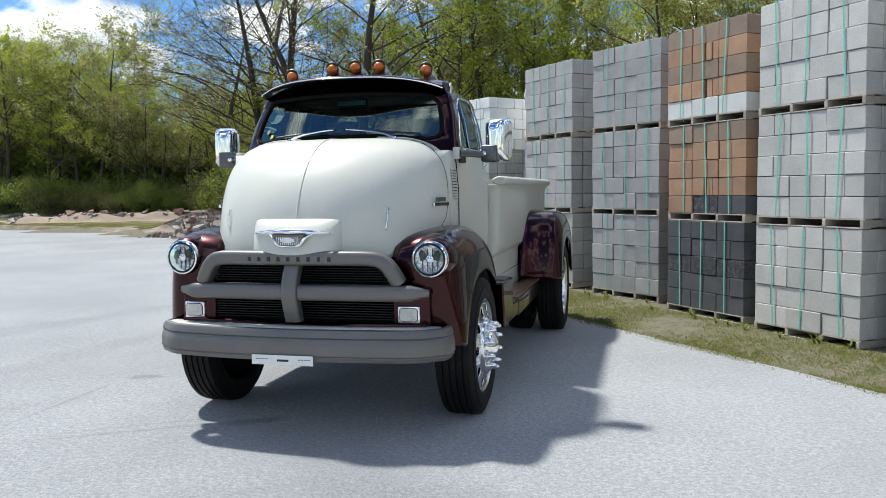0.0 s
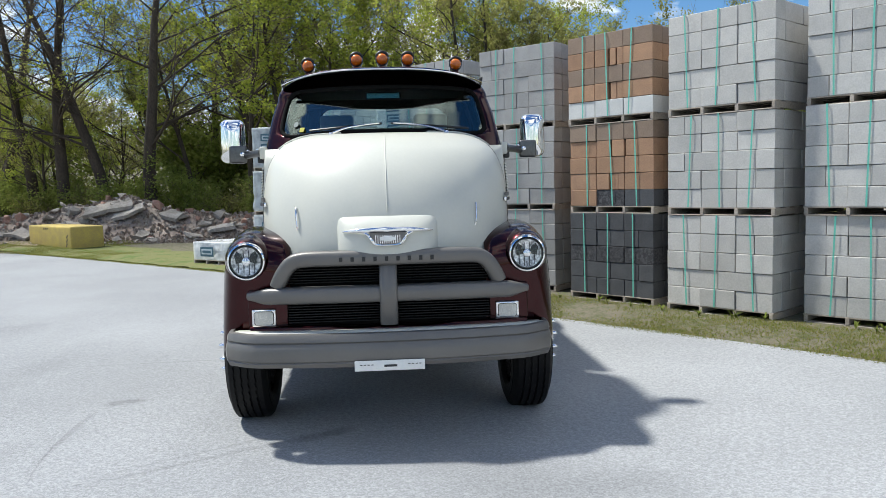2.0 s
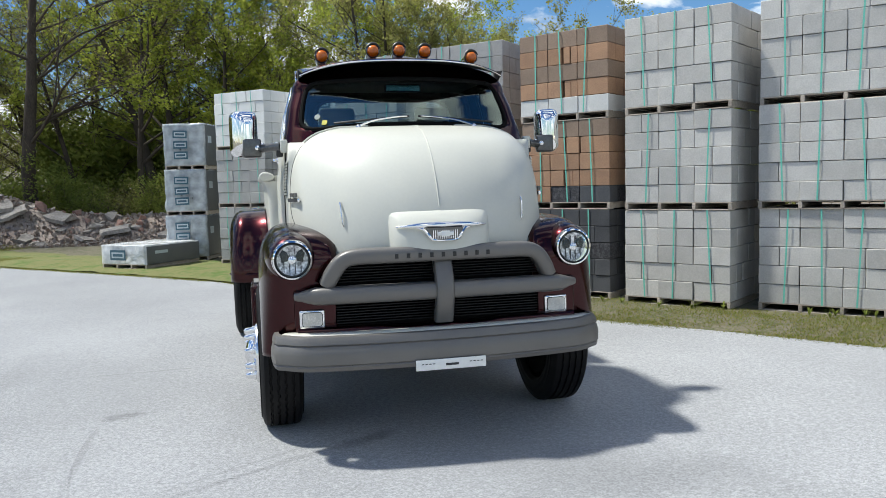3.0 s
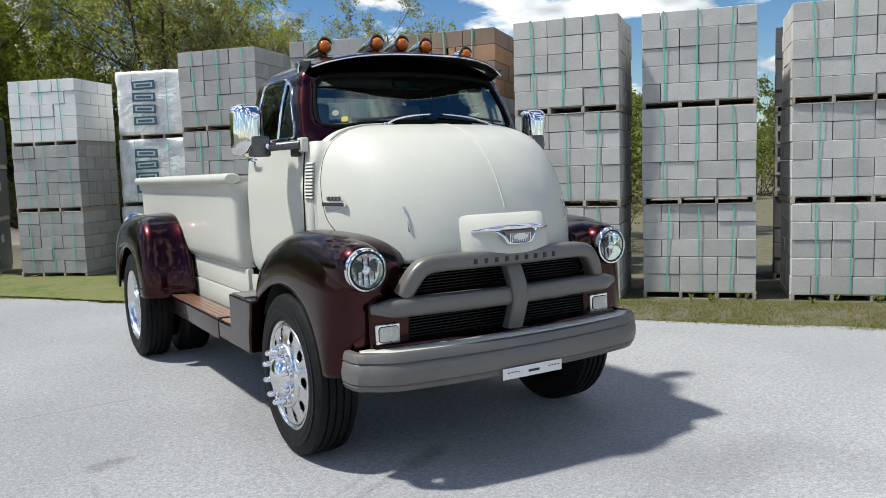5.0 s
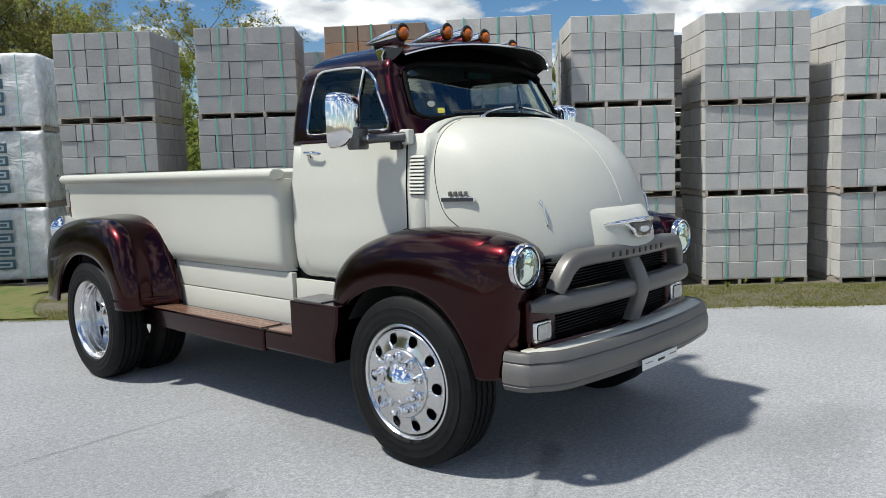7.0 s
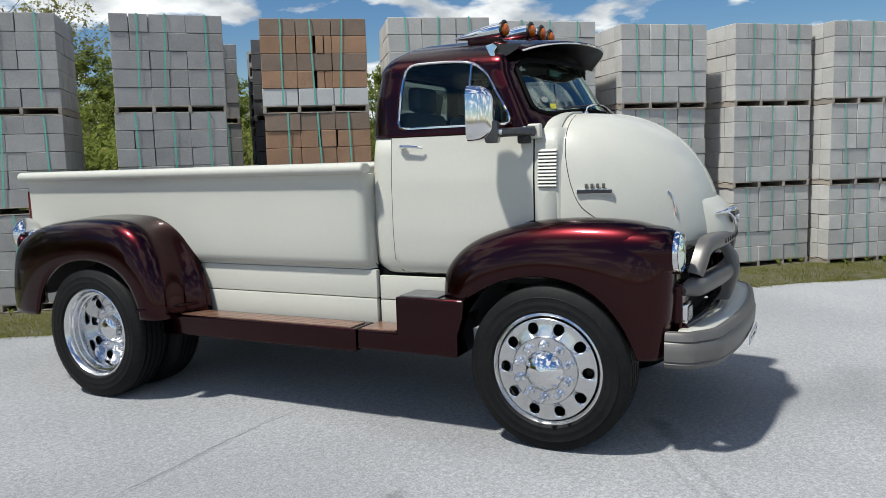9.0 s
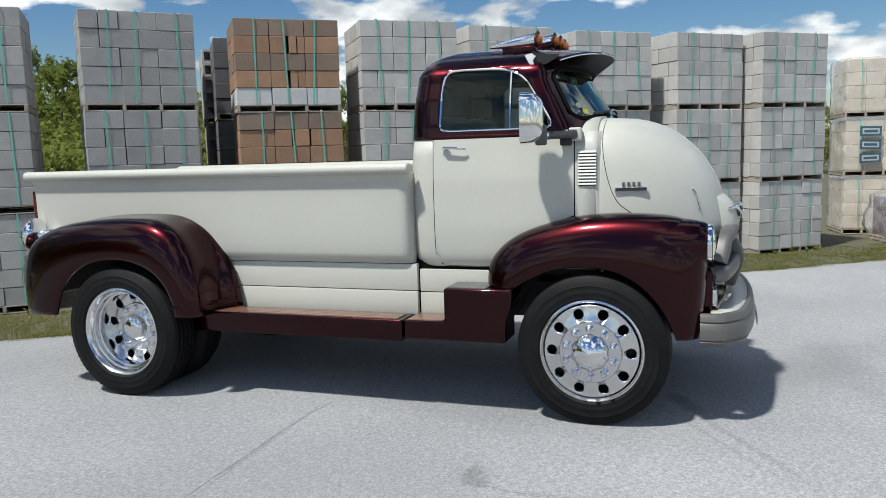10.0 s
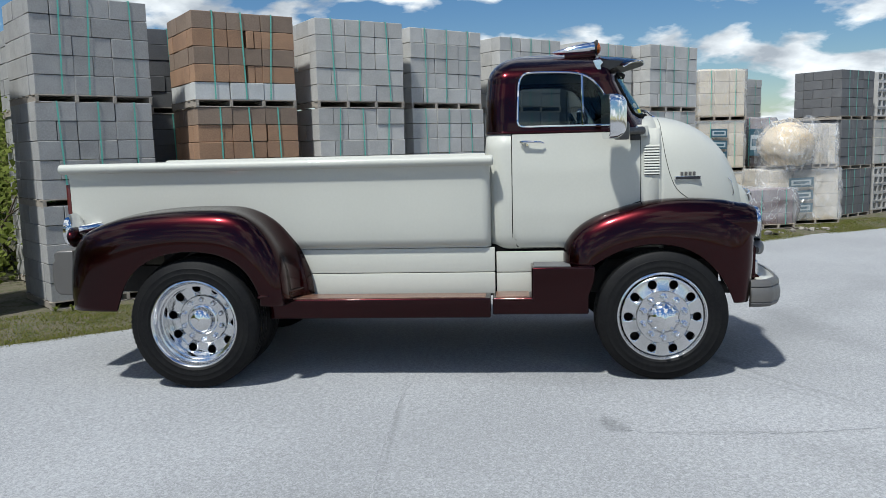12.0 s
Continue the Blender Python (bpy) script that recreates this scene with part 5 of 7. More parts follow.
def build_wheel(name, x, y, s, r, w, rim, dish, front):
    """s: the way the wheel faces along x. dish: how far the disc lies from the rim's edge, outwards positive."""
    tv, tf = tyre_geo(r, w, rim, 96 if front else 150, not front)
    wheel = part(name, ([(s * a, b, c) for a, b, c in tv], tf), RUBBER, truck, "large black truck tyre on a polished ten-hole wheel")
    wheel.location = (x, y, r)
    h = w / 2
    lipx = h * 0.86
    rimg = lathe([(s * (lipx - 0.02), rim + 0.012), (s * (lipx + 0.006), rim + 0.012), (s * (lipx + 0.010), rim), (s * (lipx - 0.004), rim - 0.014), (s * (lipx - 0.03), rim - 0.022), *([] if front else [(s * (lipx - a), rim - b) for a, b in ((0.040, 0.024), (0.043, 0.034), (0.075, 0.038), (0.078, 0.046), (0.115, 0.048), (0.118, 0.040), (0.150, 0.040))]), (s * (min(lipx - 0.04, lipx + dish + 0.02)), rim - 0.034), (s * (min(-h * 0.8, lipx + dish - 0.03)), rim - 0.03)], 64, "x", cap=False)
    part("rim", rimg, ALLOY, wheel, "polished aluminium rim")
    dx = lipx + dish
    V, F = disc_holes(s * (dx + (0.035 if front else -0.01)), s * dx, 0.07, rim * 0.775 if front else rim * 0.765, rim - 0.02, 10, 0.031)
    disc = solid(part("disc", (V, F), ALLOY, wheel, "polished disc with ten hand holes", sharp=50), 0.012, 0)
    disc.rotation_euler = (radians(18 if front else -11), 0, 0)
    # black sheet behind the hand holes in place of the shade there
    part("disc_shadow", lathe([(s * (dx - 0.06), rim - 0.03), (s * (dx - 0.065), 0.01)], 40, "x", cap=False), SEAL_AND_SHADE, wheel)
    hub_x = dx + (0.03 if front else -0.01)
    hat = [(hub_x - 0.02, 0.113), (hub_x + 0.014, 0.111), (hub_x + 0.024, 0.106), (hub_x + 0.044, 0.090), (hub_x + 0.062, 0.064), (hub_x + 0.073, 0.034), (hub_x + 0.077, 0.002)] if front else [(hub_x - 0.02, 0.112), (hub_x + 0.036, 0.110), (hub_x + 0.044, 0.102), (hub_x + 0.046, 0.092), (hub_x + 0.085, 0.088), (hub_x + 0.098, 0.078), (hub_x + 0.108, 0.045), (hub_x + 0.112, 0.002)]
    part("hub_cap", lathe([(s * a, b) for a, b in hat], 40, "x", cap=False), CHROME, wheel, "domed chrome hub cap")
    px_ = dx + (0.030 if front else -0.006)
    part("hub_plate", lathe([(s * (px_ - 0.03), 0.184), (s * (px_ + 0.003), 0.182), (s * (px_ + 0.010), 0.176), (s * (px_ + 0.011), 0.09)] if front else [(s * (px_ - 0.03), 0.178), (s * (px_ + 0.016), 0.174), (s * (px_ + 0.026), 0.166), (s * (px_ + 0.028), 0.09)], 48, "x", cap=False), ALLOY, wheel)
    bolt_r = 0.142
    nut = [(0.0, 0.022), (0.012, 0.024), (0.015, 0.027), (0.022, 0.026), (0.028, 0.018), (0.060, 0.016), (0.071, 0.010), (0.075, 0.001)] if front else [(0.0, 0.024), (0.010, 0.024), (0.014, 0.019), (0.036, 0.017), (0.044, 0.010), (0.047, 0.001)]
    ng = lathe([(s * a, b) for a, b in nut], 12, "x")
    for k in range(10):
        a = 2 * math.pi * (k + 0.5) / 10
        o = part("lug_nut", ng, CHROME, wheel)
        o.location = (s * (hub_x + 0.002 if front else hub_x + 0.018), bolt_r * math.cos(a), bolt_r * math.sin(a))
    return wheel


for s in SIDES:
    build_wheel("front_wheel", s * 0.876, 0.0, s, 0.446, 0.24, 0.295, -0.002, True)
    build_wheel("rear_wheel", s * 1.088, 3.205, s, 0.456, 0.25, 0.298, -0.19, False)
    inner = part("inner_rear_wheel", ([(a, b, c) for a, b, c in tyre_geo(0.456, 0.25, 0.298, 150)[0]], tyre_geo(0.456, 0.25, 0.298, 150)[1]), RUBBER, truck)
    inner.location = (s * 0.76, 3.205, 0.456)
    part("rim", lathe([(-0.1, 0.3), (0.0, 0.24), (0.1, 0.3)], 32, "x", cap=False), DARK, inner)

# steps and running boards
for s in SIDES:
    a, b = s * 0.80, s * 1.035
    x0, x1 = min(a, b), max(a, b)
    board = part("running_board", box(x0, x1, 1.165, 2.72, 0.455, 0.592, 0.012, 3), MAROON, truck, "maroon running board with wooden planks")
    for k in range(4):
        xa = s * (0.868 + k * 0.040)
        part("plank", box(min(xa, xa + s * 0.037), max(xa, xa + s * 0.037), 1.20, 2.66, 0.590, 0.600, 0.003), WOOD, board)
    ell = [(0.455, 0.80), (0.885, 0.80), (0.885, 0.592), (1.152, 0.592), (1.152, 0.475), (0.50, 0.475), (0.50, 0.60), (0.465, 0.70)]
    fstep = part("front_step", extrude(ell, s * 0.80, s * 1.035, "x"), MAROON, truck, "maroon step box behind the front wheel")
    bevelled(fstep, 0.012, 3)
    part("step_plank", box(min(s * 0.82, s * 1.02), max(s * 0.82, s * 1.02), 0.90, 1.13, 0.590, 0.600, 0.003), WOOD, fstep)
    part("step_mat", box(min(s * 0.81, s * 1.015), max(s * 0.81, s * 1.015), 0.62, 0.865, 0.799, 0.807, 0.002), GRIP, fstep)
    # lower bed panels
    part("bed_skirt", box(s * 0.802 - 0.02, s * 0.802 + 0.02, 1.135, 2.55, 0.742, 0.915, 0.007), CREAM, truck)
    part("bed_skirt", box(s * 0.806 - 0.02, s * 0.806 + 0.02, 1.135, 2.55, 0.585, 0.737, 0.007), CREAM, truck)
    part("skirt_back", box(min(s * 0.70, s * 0.755), max(s * 0.70, s * 0.755), 0.60, 2.6, 0.56, 0.93), SEAL_AND_SHADE, truck)

# pickup bed
def bed_x(z):
    return float(np.interp(z, [0.92, 0.935, 0.96, 1.02, 1.2, 1.38, 1.44, 1.475, 1.495], [0.812, 0.842, 0.862, 0.875, 0.882, 0.884, 0.888, 0.900, 0.915]))


for s in SIDES:
    zs = [0.92, 0.928, 0.94, 0.96, 0.99, 1.05, 1.15, 1.25, 1.35, 1.41, 1.45, 1.475, 1.495]
    sec = [(-bed_x(z), z) for z in zs] + [(-0.83, 1.50), (-0.83, 0.92)]
    geo = sweep([((q, y, 0), (1, 0, 0), (0, 0, 1)) for y, q in ((1.160, 0.075), (1.163, 0.050), (1.172, 0.026), (1.190, 0.009), (1.225, 0.0))] + [((0, y, 0), (1, 0, 0), (0, 0, 1)) for y in lin(1.5, 4.19, 7)], sec)
    side = part("bed_side", sided(geo, s), CREAM, truck, "cream pickup bed side")
    rail = [(-0.905 - 0.040 * math.cos(a) * (1.0 if math.cos(a) > 0 else 1.8), 1.530 + 0.036 * math.sin(a)) for a in lin(0, 2 * math.pi, 21)[:-1]]
    geo = sweep([((0, y, 0), (1, 0, 0), (0, 0, 1)) for y in lin(1.135, 4.245, 4)], rail)
    bevelled(part("bed_rail", sided(geo, s), CREAM, side, "rolled cream top rail", sharp=50), 0.012, 3, 60)
part("bed_floor", box(-0.82, 0.82, 1.27, 4.18, 0.95, 0.98), WOOD, truck, "wooden bed floor")
part("bed_front", box(-0.83, 0.83, 1.24, 1.265, 0.92, 1.54, 0.008), CREAM, truck)
part("tailgate", box(-0.83, 0.83, 4.16, 4.20, 0.93, 1.52, 0.01), CREAM, truck)
for s in SIDES:
    stake = part("tail_lamp_bracket", tube([(s * 0.87, 3.98, 1.12), (s * 0.95, 4.05, 1.105), (s * 0.97, 4.10, 1.10)], 0.034, 12), CHROME, truck, "chrome tail lamp arm")
    part("tail_lamp", lathe([(4.085, 0.045), (4.115, 0.110), (4.13, 0.124), (4.155, 0.117)], 28, "y", (s * 0.97, 0, 1.10)), CHROME, stake)
    part("tail_lens", lathe([(4.154, 0.105), (4.166, 0.07), (4.172, 0.003)], 24, "y", (s * 0.97, 0, 1.10)), RED, stake)
for s in SIDES:
    part("tail_strip", box(s * 0.86 - 0.02, s * 0.86 + 0.02, 4.195, 4.225, 1.13, 1.42, 0.006), RED, truck, "tall dark red tail light")
bumper_sec = [(4.20, 0.945), (4.325, 0.942), (4.350, 0.925), (4.352, 0.865), (4.372, 0.840), (4.374, 0.72), (4.362, 0.65), (4.33, 0.615), (4.20, 0.61)]
bevelled(part("rear_bumper", extrude(bumper_sec, -0.905, 0.905, "x"), PEWTER, truck, "satin grey rear bumper with rolled edges"), 0.022, 4, 20)

# chassis
for s in SIDES:
    part("frame_rail", box(s * 0.42 - 0.04, s * 0.42 + 0.04, -0.5, 4.1, 0.56, 0.76), DARK, truck)
    part("bumper_bracket", box(s * 0.5 - 0.03, s * 0.5 + 0.03, -0.88, -0.5, 0.52, 0.60), DARK, truck)
part("front_axle", tube([(-0.80, 0.0, 0.46), (-0.5, 0.0, 0.40), (0.5, 0.0, 0.40), (0.80, 0.0, 0.46)], 0.05, 8), DARK, truck)
part("rear_axle", join(tube([(-0.9, 3.205, 0.462), (0.9, 3.205, 0.462)], 0.07, 10), lathe([(3.0, 0.05), (3.06, 0.16), (3.2, 0.19), (3.34, 0.12)], 20, "y", (0, 0, 0.46))), DARK, truck)
part("engine", box(-0.36, 0.36, -0.45, 0.75, 0.50, 1.0, 0.04), DARK, truck)
part("gearbox", box(-0.2, 0.2, 0.75, 1.5, 0.48, 0.85, 0.05), DARK, truck)
part("drive_shaft", tube([(0, 1.5, 0.6), (0, 3.1, 0.5)], 0.05, 10), DARK, truck)
part("fuel_tank", box(-0.74, -0.5, 1.35, 2.4, 0.5, 0.85, 0.06), DARK, truck)
part("fuel_tank", box(0.5, 0.74, 1.35, 2.4, 0.5, 0.85, 0.06), DARK, truck)


# sun visor and roof lamps
def visor_point(u, v, drop=0.0):
    """u across, v from the roof (0) to the front lip (1)."""
    a = abs(u)
    x = u * 0.668
    root, lip = 0.40 - 0.06 * (1 - u * u), -0.01 + 0.235 * u * u
    y = root + (lip - root) * v
    z = 2.262 - 0.052 * a ** 2.4 - 0.006 * v - 0.034 * v * v * (1 - a * a) - 0.048 * a ** 4 * v - drop
    return (x, y, z)


visor = part("sun_visor", surf(visor_point, lin(-1, 1, 41), lin(0, 1, 14), flip=True), MAROON, truck, "maroon outside sun visor with dark underside", sharp=60)
solid(visor, 0.006)
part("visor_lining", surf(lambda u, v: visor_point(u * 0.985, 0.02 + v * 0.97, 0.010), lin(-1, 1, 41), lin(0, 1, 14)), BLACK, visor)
part("visor_lip", tube([visor_point(u, 1.0, 0.003) for u in lin(-1, 1, 41)], 0.006, 6), CHROME, visor)
for s in SIDES:
    cheek = [(0.41, 2.205), (0.225, 2.19), (0.25, 2.165), (0.31, 2.135), (0.385, 2.12)]
    part("visor_cheek", extrude(cheek, s * 0.674, s * 0.668, "x"), BLACK, visor)
    V, F = extrude([(0.440, 2.196), (0.418, 2.15), (0.388, 2.112), (0.376, 2.118), (0.384, 2.162), (0.365, 2.184), (0.390, 2.206)], s * 0.690, s * 0.676, "x")
    bevelled(part("visor_bracket", (V, F), CHROME, visor, "chrome visor bracket"), 0.004)
for x, y, z in ((-0.508, 0.405, 2.303), (-0.175, 0.365, 2.333), (0.0, 0.36, 2.337), (0.175, 0.365, 2.333), (0.508, 0.405, 2.303)):
    body = [(-0.005, 0.040), (0.0, 0.044), (0.05, 0.043), (0.13, 0.036), (0.22, 0.022), (0.29, 0.009), (0.31, 0.002)]
    lamp = part("roof_lamp", lathe(body, 24, "y", (0, 0, 0)), CHROME, truck, "torpedo roof marker lamp with amber lens")
    lamp.location = (x, y, z)
    lamp.rotation_euler = (radians(-5), 0, 0)
    part("lens", lathe([(-0.004, 0.0385), (-0.018, 0.037), (-0.030, 0.031), (-0.038, 0.018), (-0.041, 0.002)], 22, "y"), AMBER, lamp, "amber lens")
    part("foot", box(-0.020, 0.020, 0.0, 0.22, -0.065, -0.012, 0.008), MAROON, lamp)
    cap_ = [(0.047 * math.cos(a), -0.016, 0.047 * math.sin(a)) for a in lin(radians(15), radians(165), 15)]
    part("lens_hood", tube(cap_, [0.003 + 0.006 * math.sin(math.pi * i / 14) for i in range(15)], 6), BLACK, lamp)
    part("bezel", lathe([(-0.008, 0.039), (-0.012, 0.042), (-0.006, 0.0455), (0.004, 0.0455)], 24, "y", cap=False), BLACK, lamp)

# mirrors
for s in SIDES:
    mx, my, mz = s * 1.02, 0.315, 1.798
    arm = part("mirror_arm", tube([(s * 0.80, 0.115, 1.705), (s * 0.83, 0.15, 1.705), (s * 0.89, 0.235, 1.702), (s * 0.95, 0.29, 1.70)], [0.030, 0.025, 0.024, 0.029], 12), ARMGREY, truck, "dark cast mirror arm")
    part("arm_base", box(s * 0.79 - 0.022, s * 0.79 + 0.022, 0.075, 0.15, 1.665, 1.745, 0.012, 3), CREAM, arm)
    part("hinge_block", box(s * 0.815 - 0.02, s * 0.815 + 0.02, 0.13, 0.20, 1.64, 1.69, 0.01), BLACK, arm)
    for q in (0.16, 0.275):
        part("arm_bolt", lathe([(0, 0.014), (0.024, 0.013), (0.028, 0.004)], 14, "z", (s * (0.80 + (q - 0.115) * 0.75), q, 1.708)), CHROME, arm)
    rings_ = []
    for t in (0, 0.2, 0.4, 0.55, 0.68, 0.78, 0.86, 0.915, 0.95, 0.972, 0.987, 0.996, 1):
        k = (1 - t ** 3.2) ** 0.45 if t < 1 else 0.0
        k = 0.08 + 0.92 * k
        w, h = 0.168 * k, 0.292 * (0.30 + 0.70 * k)
        rings_.append([(mx + a, my + 0.075 - 0.135 * t, mz + b + 0.004 * t) for a, b in rounded_rect(w, h, 0.048 * k, 7)])
    V = [p for ring in rings_ for p in ring]
    n = len(rings_[0])
    F = [(i * n + k, i * n + (k + 1) % n, (i + 1) * n + (k + 1) % n, (i + 1) * n + k) for i in range(len(rings_) - 1) for k in range(n)]
    F += [tuple(range(n)), tuple(reversed(range((len(rings_) - 1) * n, len(rings_) * n)))]
    mir = part("mirror_head", (V, F), CHROME, truck, "large chrome door mirror", sharp=70)
    mir.matrix_basis = Matrix.Translation((mx, my, mz)) @ pose(0, 0, 0, 0, 0, -s * 14) @ Matrix.Translation((-mx, -my, -mz))
    V, F = extrude(rounded_rect(0.16, 0.262, 0.04, 6), my + 0.0755, my + 0.079, "y")
    part("mirror_glass", ([(a + mx, b, c + mz) for a, b, c in V], F), CHROME, mir)
    part("mirror_bracket", box(mx - s * 0.025 - 0.058, mx - s * 0.025 + 0.058, my - 0.078, my - 0.01, 1.645, 1.762, 0.016, 3), ARMGREY, mir, "dark cast mirror bracket")
    part("bracket_bolt", lathe([(0, 0.016), (-0.014, 0.015), (-0.018, 0.004)], 14, "y", (mx - s * 0.05, my - 0.078, 1.705)), CHROME, mir)

# wipers
def on_glass(x, z, off=0.03):
    yf, bow = 0.185 + (z - 1.80) * 0.46, 0.215 - 0.17 * (z - 1.80)
    return (x, yf - bow * (1 - (abs(x) / 0.76) ** 2.3) - off, z)


for x, z, mt, nm in ((-0.575, 1.885, GREYTAG, "round_sticker"), (-0.535, 1.848, YELLOWTAG, "inspection_sticker")):
    _, gy_, _ = on_glass(x, z, 0.006)
    tag_ = part(nm, extrude([(0.021 * math.cos(a), 0.019 * math.sin(a)) for a in lin(0, 6.2832, 17)[:-1]] if mt is GREYTAG else rounded_rect(0.038, 0.032, 0.004, 2), -0.001, 0.001, "y"), mt, windshield, smooth=False)
    tag_.matrix_basis = pose(x, gy_, z, -24, 0, -38)

for x0, x1 in ((-0.34, -0.03), (0.40, 0.06)):
    piv = on_glass(x0, 1.812, 0.045)
    arm = part("wiper_arm", tube(spline([piv, on_glass(x0 * 0.7 + x1 * 0.3, 1.846), on_glass(x0 * 0.3 + x1 * 0.7, 1.866), on_glass(x1, 1.874)], 12), [0.0075 - 0.0003 * i for i in range(12)], 6), ALLOY, truck, "bright metal wiper arm")
    part("wiper_pivot", lathe([(0, 0.018), (0.016, 0.016), (0.024, 0.009)], 14, "z", (piv[0], piv[1], piv[2] - 0.014)), CHROME, arm)
    ends = (x0 - (x1 - x0) * 0.45, x1 + (x1 - x0) * 0.05)
    blade_ = [on_glass(a, 1.838 + 0.036 * i / 9, 0.018) for i, a in enumerate(lin(ends[0], ends[1], 10))]
    part("wiper_blade", tube(blade_, 0.007, 6), BLACK, arm)


# ---- wrapped pallets, far stacks and other things of the yard ----
def film_material(name, color, see, spread=1.0):
    m = bpy.data.materials.new(name)
    m.use_nodes = True
    n, l = m.node_tree.nodes, m.node_tree.links
    b = n["Principled BSDF"]
    b.inputs["Base Color"].default_value = (*color, 1)
    b.inputs["Roughness"].default_value = 0.14
    out = n["Material Output"]
    mix, clear, nz, rm = n.new("ShaderNodeMixShader"), n.new("ShaderNodeBsdfTransparent"), n.new("ShaderNodeTexNoise"), n.new("ShaderNodeMapRange")
    nz.inputs["Scale"].default_value, nz.inputs["Detail"].default_value = 5.0, 5.0
    rm.inputs["From Min"].default_value, rm.inputs["From Max"].default_value = 0.3, 0.7
    rm.inputs["To Min"].default_value, rm.inputs["To Max"].default_value = see + 0.2 * spread, see - 0.25 * spread
    tc = n.new("ShaderNodeTexCoord")
    fold, bp = n.new("ShaderNodeTexNoise"), n.new("ShaderNodeBump")
    fold.inputs["Scale"].default_value, fold.inputs["Detail"].default_value, fold.inputs["Distortion"].default_value = 4.0, 3.0, 1.6
    bp.inputs["Strength"].default_value, bp.inputs["Distance"].default_value = 0.7, 0.05
    l.new(tc.outputs["Object"], fold.inputs["Vector"])
    l.new(fold.outputs["Fac"], bp.inputs["Height"])
    l.new(bp.outputs["Normal"], b.inputs["Normal"])
    l.new(tc.outputs["Object"], nz.inputs["Vector"])
    l.new(nz.outputs["Fac"], rm.inputs["Value"])
    l.new(rm.outputs[0], mix.inputs[0])
    l.new(b.outputs[0], mix.inputs[1])
    l.new(clear.outputs[0], mix.inputs[2])
    l.new(mix.outputs[0], out.inputs["Surface"])
    return m


def sheet_material(name, haze):
    """Clear plastic: see-through, with bright creases and a wet gloss."""
    m = bpy.data.materials.new(name)
    m.use_nodes = True
    n, l = m.node_tree.nodes, m.node_tree.links
    n.clear()
    out, mix, gmix = n.new("ShaderNodeOutputMaterial"), n.new("ShaderNodeMixShader"), n.new("ShaderNodeMixShader")
    see, gloss, white, fres = n.new("ShaderNodeBsdfTransparent"), n.new("ShaderNodeBsdfGlossy"), n.new("ShaderNodeBsdfDiffuse"), n.new("ShaderNodeFresnel")
    see.inputs["Color"].default_value = (0.93, 0.93, 0.93, 1)
    gloss.inputs["Roughness"].default_value = 0.12
    white.inputs["Color"].default_value = (0.85, 0.86, 0.87, 1)
    fres.inputs["IOR"].default_value = 1.5
    tc, nz, mp = n.new("ShaderNodeTexCoord"), n.new("ShaderNodeTexNoise"), n.new("ShaderNodeMapping")
    mp.inputs["Scale"].default_value, mp.inputs["Rotation"].default_value = (1.0, 1.0, 0.55), (0.3, 0.5, 0.0)
    nz.inputs["Scale"].default_value, nz.inputs["Detail"].default_value, nz.inputs["Distortion"].default_value = 3.2, 4.0, 0.8
    ridge = n.new("ShaderNodeValToRGB")
    e = ridge.color_ramp.elements
    e[0].position, e[0].color = 0.40, (haze, haze, haze, 1)
    e[1].position, e[1].color = 0.60, (haze * 1.3, haze * 1.3, haze * 1.3, 1)
    for p, v in ((0.49, haze * 1.2), (0.50, 0.50), (0.51, haze)):
        q = e.new(p)
        q.color = (v, v, v, 1)
    l.new(tc.outputs["Object"], mp.inputs["Vector"])
    l.new(mp.outputs["Vector"], nz.inputs["Vector"])
    l.new(nz.outputs["Fac"], ridge.inputs["Fac"])
    l.new(fres.outputs[0], gmix.inputs[0])
    l.new(see.outputs[0], gmix.inputs[1])
    l.new(gloss.outputs[0], gmix.inputs[2])
    l.new(ridge.outputs["Color"], mix.inputs[0])
    l.new(gmix.outputs[0], mix.inputs[1])
    l.new(white.outputs[0], mix.inputs[2])
    l.new(mix.outputs[0], out.inputs["Surface"])
    return m


THINFILM = film_material("thin_stretch_film", (0.66, 0.71, 0.74), 0.50)
FILM = film_material("milky_stretch_film", (0.84, 0.86, 0.87), 0.34)
CLEARFILM = sheet_material("clear_plastic_sheet", 0.20)
TANCORE = material("pale_tan_block", (0.62, 0.555, 0.46), 0.9, second=(0.54, 0.475, 0.38), scale=5, fine=60, bump=0.4, bump_scale=90, random_tone=0.08)
PLUM = material("plum_paver", (0.19, 0.125, 0.13), 0.9, second=(0.14, 0.09, 0.095), scale=6, fine=60, bump=0.4, bump_scale=90, random_tone=0.12)
PRINTBLUE = material("dark_blue_print", (0.035, 0.09, 0.13), 0.5, second=(0.05, 0.12, 0.16))
PRINTPALE = material("pale_print_field", (0.50, 0.56, 0.59), 0.5)
SLATE = material("dark_grey_wrap", (0.12, 0.125, 0.13), 0.45, second=(0.095, 0.10, 0.105), scale=4, bump=0.3, bump_scale=18)


